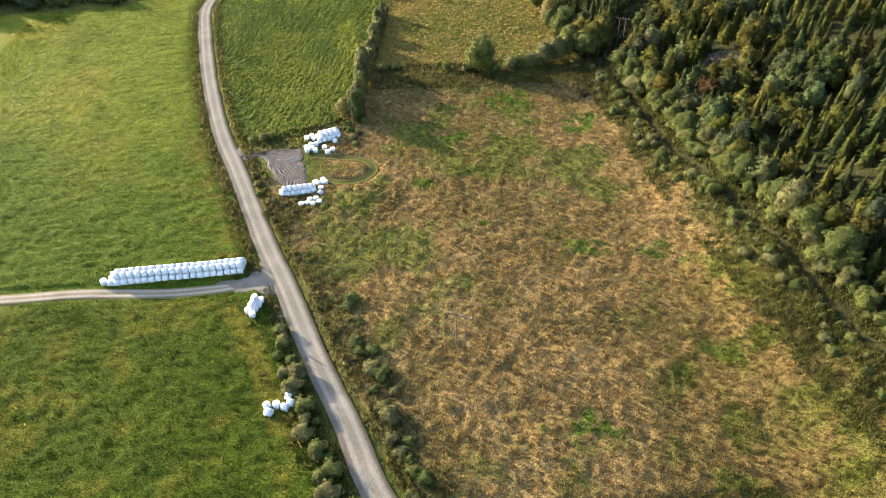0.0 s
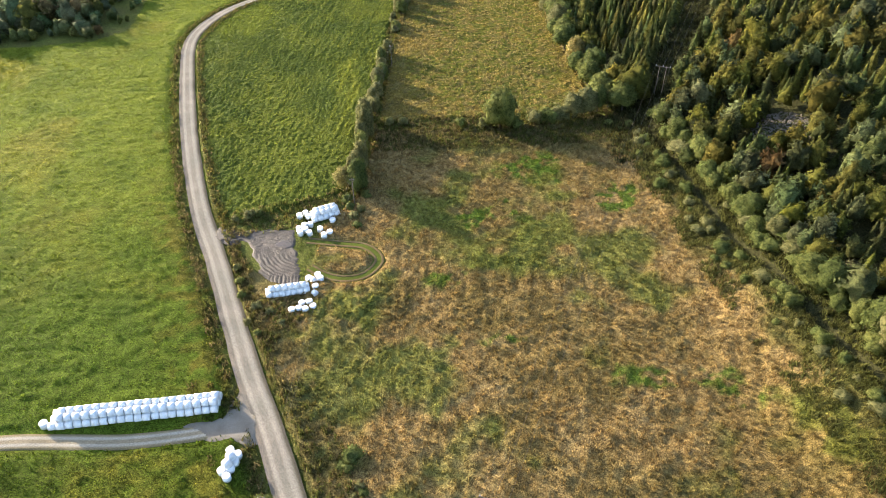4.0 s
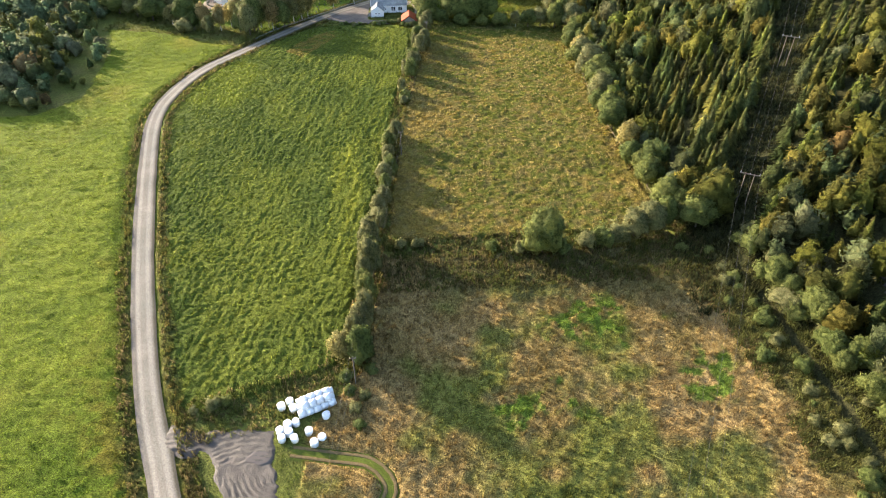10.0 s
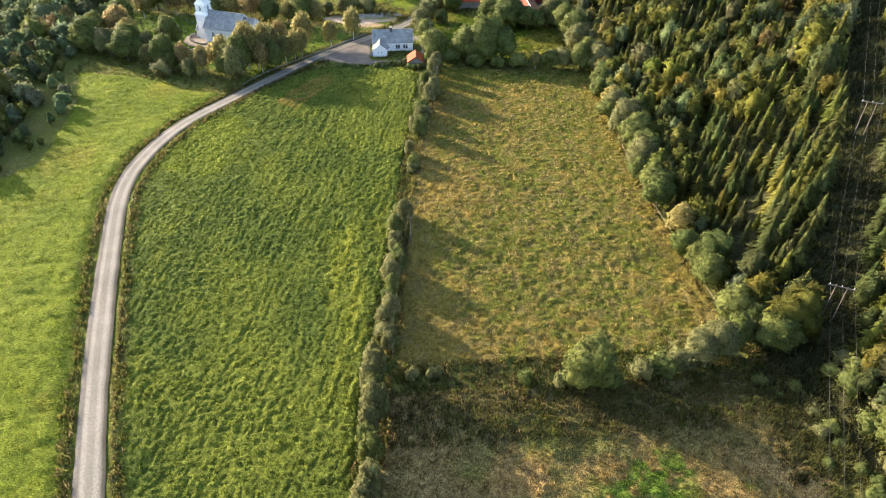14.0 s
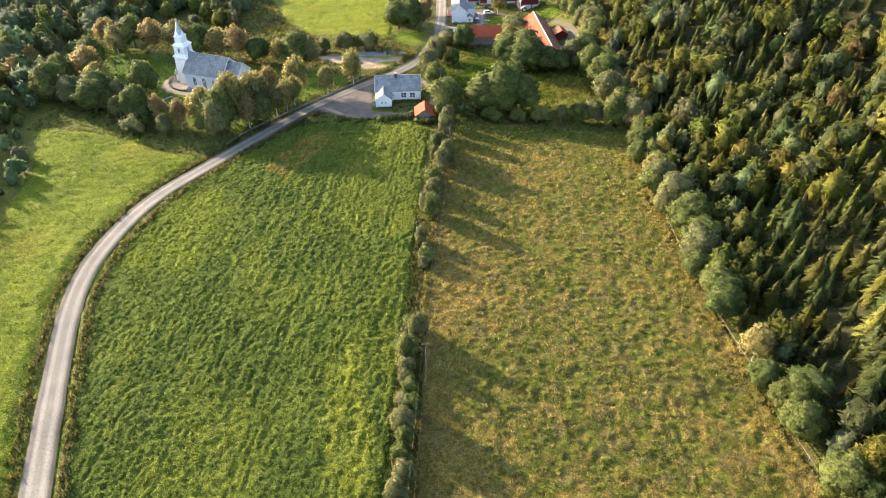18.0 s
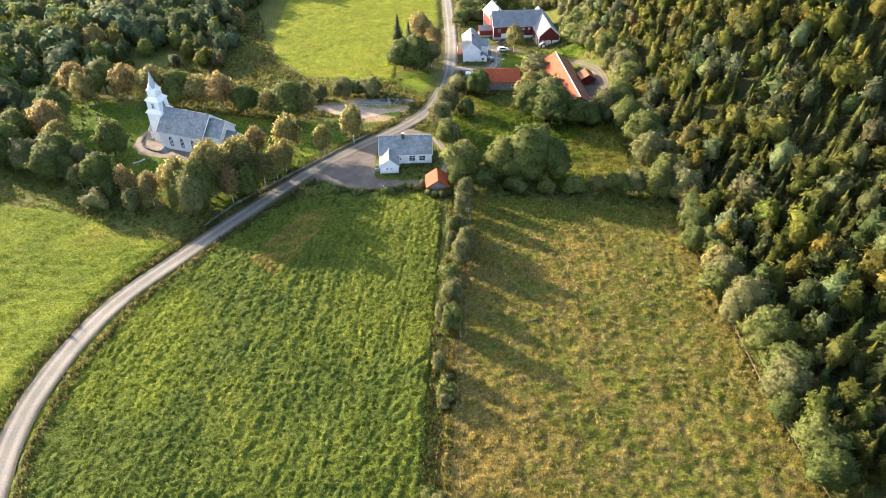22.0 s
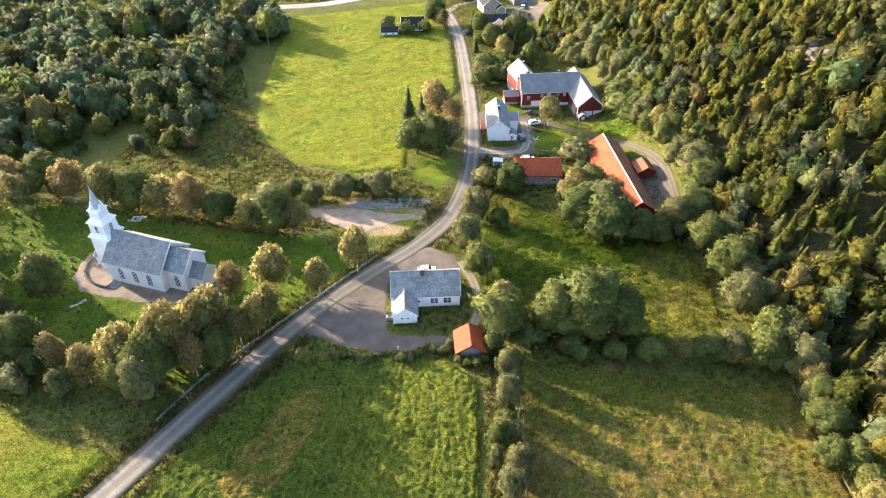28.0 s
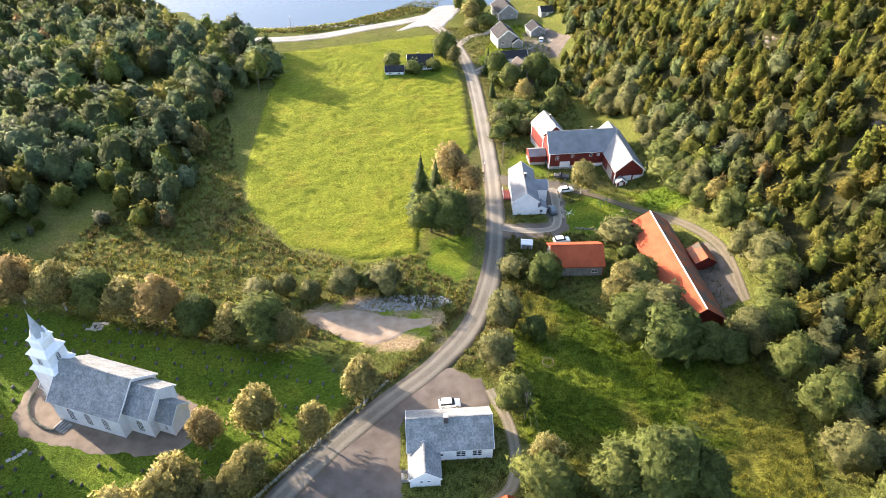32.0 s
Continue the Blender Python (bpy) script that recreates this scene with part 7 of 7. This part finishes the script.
for k in range(16):
    p = new("stone", stone_meshes[k % 4])
    p.parent = bed
    p.matrix_basis = pose(-3.2 + 0.42 * k, srng.uniform(-0.3, 0.3), 0.12, rz=srng.uniform(0, 360)) @ Matrix.Scale(srng.uniform(0.6, 0.95), 4)
# plain post in place of a small white and red object, not identified
post = empty("yard_marker", pose(-19.1, 367.9, gz(-19.1, 367.9)), "short white post standing for a small unidentified thing", "marker post")
part("post", tube(0.16, 0.13, -0.2, 0.85, 8), M_TRIM, post)
part("cap", tube(0.18, 0.06, 0.85, 1.0, 8), M_TRIM, post)
single_pole(-3.0, 446.2, 7.5)
single_pole(10.9, 481.6, 7.5)


# ---- stones ----
def rocks(name, cx, cy, a, b, n, low, high, label, mat=M_ROCK, seed=1, lift=0.0):
    rng = np.random.default_rng(seed)
    r, t = np.sqrt(rng.uniform(size=n)), rng.uniform(0, 6.28, n)
    x, y = cx + a * r * np.cos(t), cy + b * r * np.sin(t)
    bm = bmesh.new()
    bmesh.ops.create_icosphere(bm, subdivisions=1, radius=0.5)
    vs = np.array([v.co for v in bm.verts])
    fs = np.array([[v.index for v in f.verts] for f in bm.faces])
    bm.free()
    vs = vs * np.random.default_rng(seed + 9).uniform(0.7, 1.25, (len(vs), 1))
    sc = rng.uniform(low, high, (n, 1)) * rng.uniform(0.6, 1.3, (n, 3)) * np.array((1, 1, 0.7))
    v, f = scatter(vs, fs, np.stack([x, y, height(x, y) + lift], -1), rng.uniform(0, 6.28, n), sc)
    return tagged(new(name, mesh_from(name, v, f, mat)), label, "stones", kind="stuff")


rocks("riprap_stones", -20, 422.5, 11, 2.6, 700, 0.25, 0.7, "grey rip-rap stones banking the stream", M_STONE, 3)
rocks("scree", 92, 189.5, 6.5, 8.5, 800, 0.22, 0.85, "pale broken scree on the hillside", M_ROCK, 4)
rocks("rock_outcrop", 83.5, 491, 5, 4, 40, 1.2, 3.2, "pale bare rock outcrop on the hillside", M_ROCK, 5, -0.8)
rocks("rock_outcrop", 89, 434, 4, 7, 60, 1.2, 3.6, "grey rock face among pines", M_ROCK, 6, -0.6)
rocks("rock_outcrop", 64.2, 460, 3.5, 6, 50, 0.8, 2.4, "broken rock slope behind the barn", M_ROCK, 7, -0.5)
rocks("shore_rocks", -60, 606.5, 45, 1.6, 200, 0.5, 1.3, "dark stones along the waterline", M_STONE, 8)


# ---- vehicles ----
def car(x, y, rz, paint, label, pickup=False):
    m, nt, b = material("car_paint_" + label.split()[0], 0.3, 0.5)
    b.inputs["Base Color"].default_value = (*paint, 1)
    b.inputs["Coat Weight"].default_value = 0.6
    ob = empty("pickup_truck" if pickup else "car", pose(x, y, gz(x, y) + 0.12, rz=rz), label, "car")
    L, W = 4.1, 1.72
    side = [(-L / 2, 0.3), (L / 2, 0.3), (L / 2, 0.72), (L / 2 - 0.25, 0.86), (0.75, 0.98), (0.7, 1.0), (-L / 2 + 0.05, 1.0), (-L / 2, 0.8)]
    bm = prism(side, W, None, Matrix.Translation((0, -W / 2, 0)))
    bmesh.ops.bevel(bm, geom=list(bm.edges), offset=0.07, segments=2, affect="EDGES")
    part("body", bm, m, ob)
    back = -0.1 if pickup else -L / 2 + 0.25
    cab = [(back, 0.98), (1.0, 0.98), (0.35, 1.45), (back + 0.3, 1.48)]
    bm = prism(cab, W - 0.16, None, Matrix.Translation((0, -W / 2 + 0.08, 0)))
    bmesh.ops.bevel(bm, geom=list(bm.edges), offset=0.05, segments=1, affect="EDGES")
    part("window_band", bm, M_PANE, ob, "dark car glass")
    bm = box(back + 0.25, 0.4, -W / 2 + 0.14, W / 2 - 0.14, 1.44, 1.52, 0.03)
    part("roof", bm, m, ob)
    for sx in (-1.25, 1.3):
        for sy in (-1, 1):
            w = part("wheel", tube(0.32, 0.32, -0.1, 0.1, 14), M_WIRE, ob)
            w.matrix_basis = pose(sx, sy * (W / 2 - 0.08), 0.3, 90)
            part("rim", tube(0.19, 0.17, -0.115, 0.115, 10), M_METAL, w)
    for sy in (-0.6, 0.6):
        part("headlight", box(L / 2 - 0.12, L / 2 + 0.01, sy - 0.16, sy + 0.16, 0.6, 0.74, 0.02), M_TRIM, ob)
    return ob


car(-12.0, 392.6, 3, (0.8, 0.8, 0.8), "white small hatchback parked behind the house")
car(20.4, 455.5, 93, (0.04, 0.06, 0.06), "dark green car parked by the farmhouse")
car(26.5, 472.8, 160, (0.06, 0.06, 0.065), "black and white pickup truck on the farm track", True)
# car shape used in place of a smaller white object that is no car
car(26.2, 465.5, 10, (0.8, 0.8, 0.8), "white small van on the farm lawn")
car(20, 442.2, 5, (0.8, 0.8, 0.8), "white car parked behind the grey shed")
car(41, 579, 70, (0.75, 0.75, 0.75), "white car in the upper forecourt")
ob = empty("storage_hut", pose(11, 441, gz(11, 441), rz=-10), "small pale storage hut among bushes", "hut")
gable(ob, pose(0, 0, 0), 2.6, 1.8, 1.5, 1.9, M_BEIGE, M_TRIM, 0.1, 0.1)

# timber heap beside the long barn, and a bale feeder ring
heap = empty("timber_heap", pose(46.5, 446.5, gz(46.5, 446.5), rz=-55), "heap of pale weathered planks and poles", "timber")
for k in range(26):
    L = srng.uniform(3, 6.5)
    p = part("plank", box(-L / 2, L / 2, -0.12, 0.12, -0.05, 0.05), srng.choice((M_BEIGE, M_POLE, M_METAL)), heap)
    p.matrix_basis = pose(srng.uniform(-1.5, 1.5), srng.uniform(-1.6, 1.6), 0.1 + 0.035 * k, 0, srng.uniform(-4, 4), srng.uniform(-18, 18))
ring = empty("bale_feeder", pose(8.5, 401.5, gz(8.5, 401.5)), "round rusty bale feeder ring in the grass", "feeder")
for z in (0.15, 0.65, 1.1):
    bm = bmesh.new()
    n = 20
    pts = [Vector((1.15 * math.cos(6.2832 * k / n), 1.15 * math.sin(6.2832 * k / n), z)) for k in range(n)]
    for a, b in zip(pts, pts[1:] + pts[:1]):
        tube(0.035, 0.035, 0, (b - a).length, 5, bm, Matrix.Translation(a) @ (b - a).to_track_quat("Z", "Y").to_matrix().to_4x4())
    part("hoop", bm, M_POLE, ring)
for k in range(12):
    p = part("upright", tube(0.03, 0.03, 0, 1.12, 5), M_POLE, ring)
    p.matrix_basis = pose(1.15 * math.cos(k * 0.5236), 1.15 * math.sin(k * 0.5236), 0)


def street_lamp(x, y, rz):
    ob = empty("street_lamp", pose(x, y, gz(x, y), rz=rz), "slim grey street lamp beside the road", "street lamp", "street lamps")
    part("post", tube(0.09, 0.05, -0.3, 7, 8), M_POLE, ob)
    part("arm", box(0, 1.2, -0.03, 0.03, 6.94, 7.0), M_POLE, ob)
    part("lamp_head", box(0.9, 1.5, -0.12, 0.12, 6.84, 6.96, 0.03), M_TRIM, ob)


for x, y in ((-62, 598), (-26, 599), (-100, 601), (4, 470)):
    street_lamp(x, y, 90)

for ob in list(SEED_TREES.values()):
    for child in list(ob.children_recursive):
        bpy.data.objects.remove(child)
    bpy.data.objects.remove(ob)
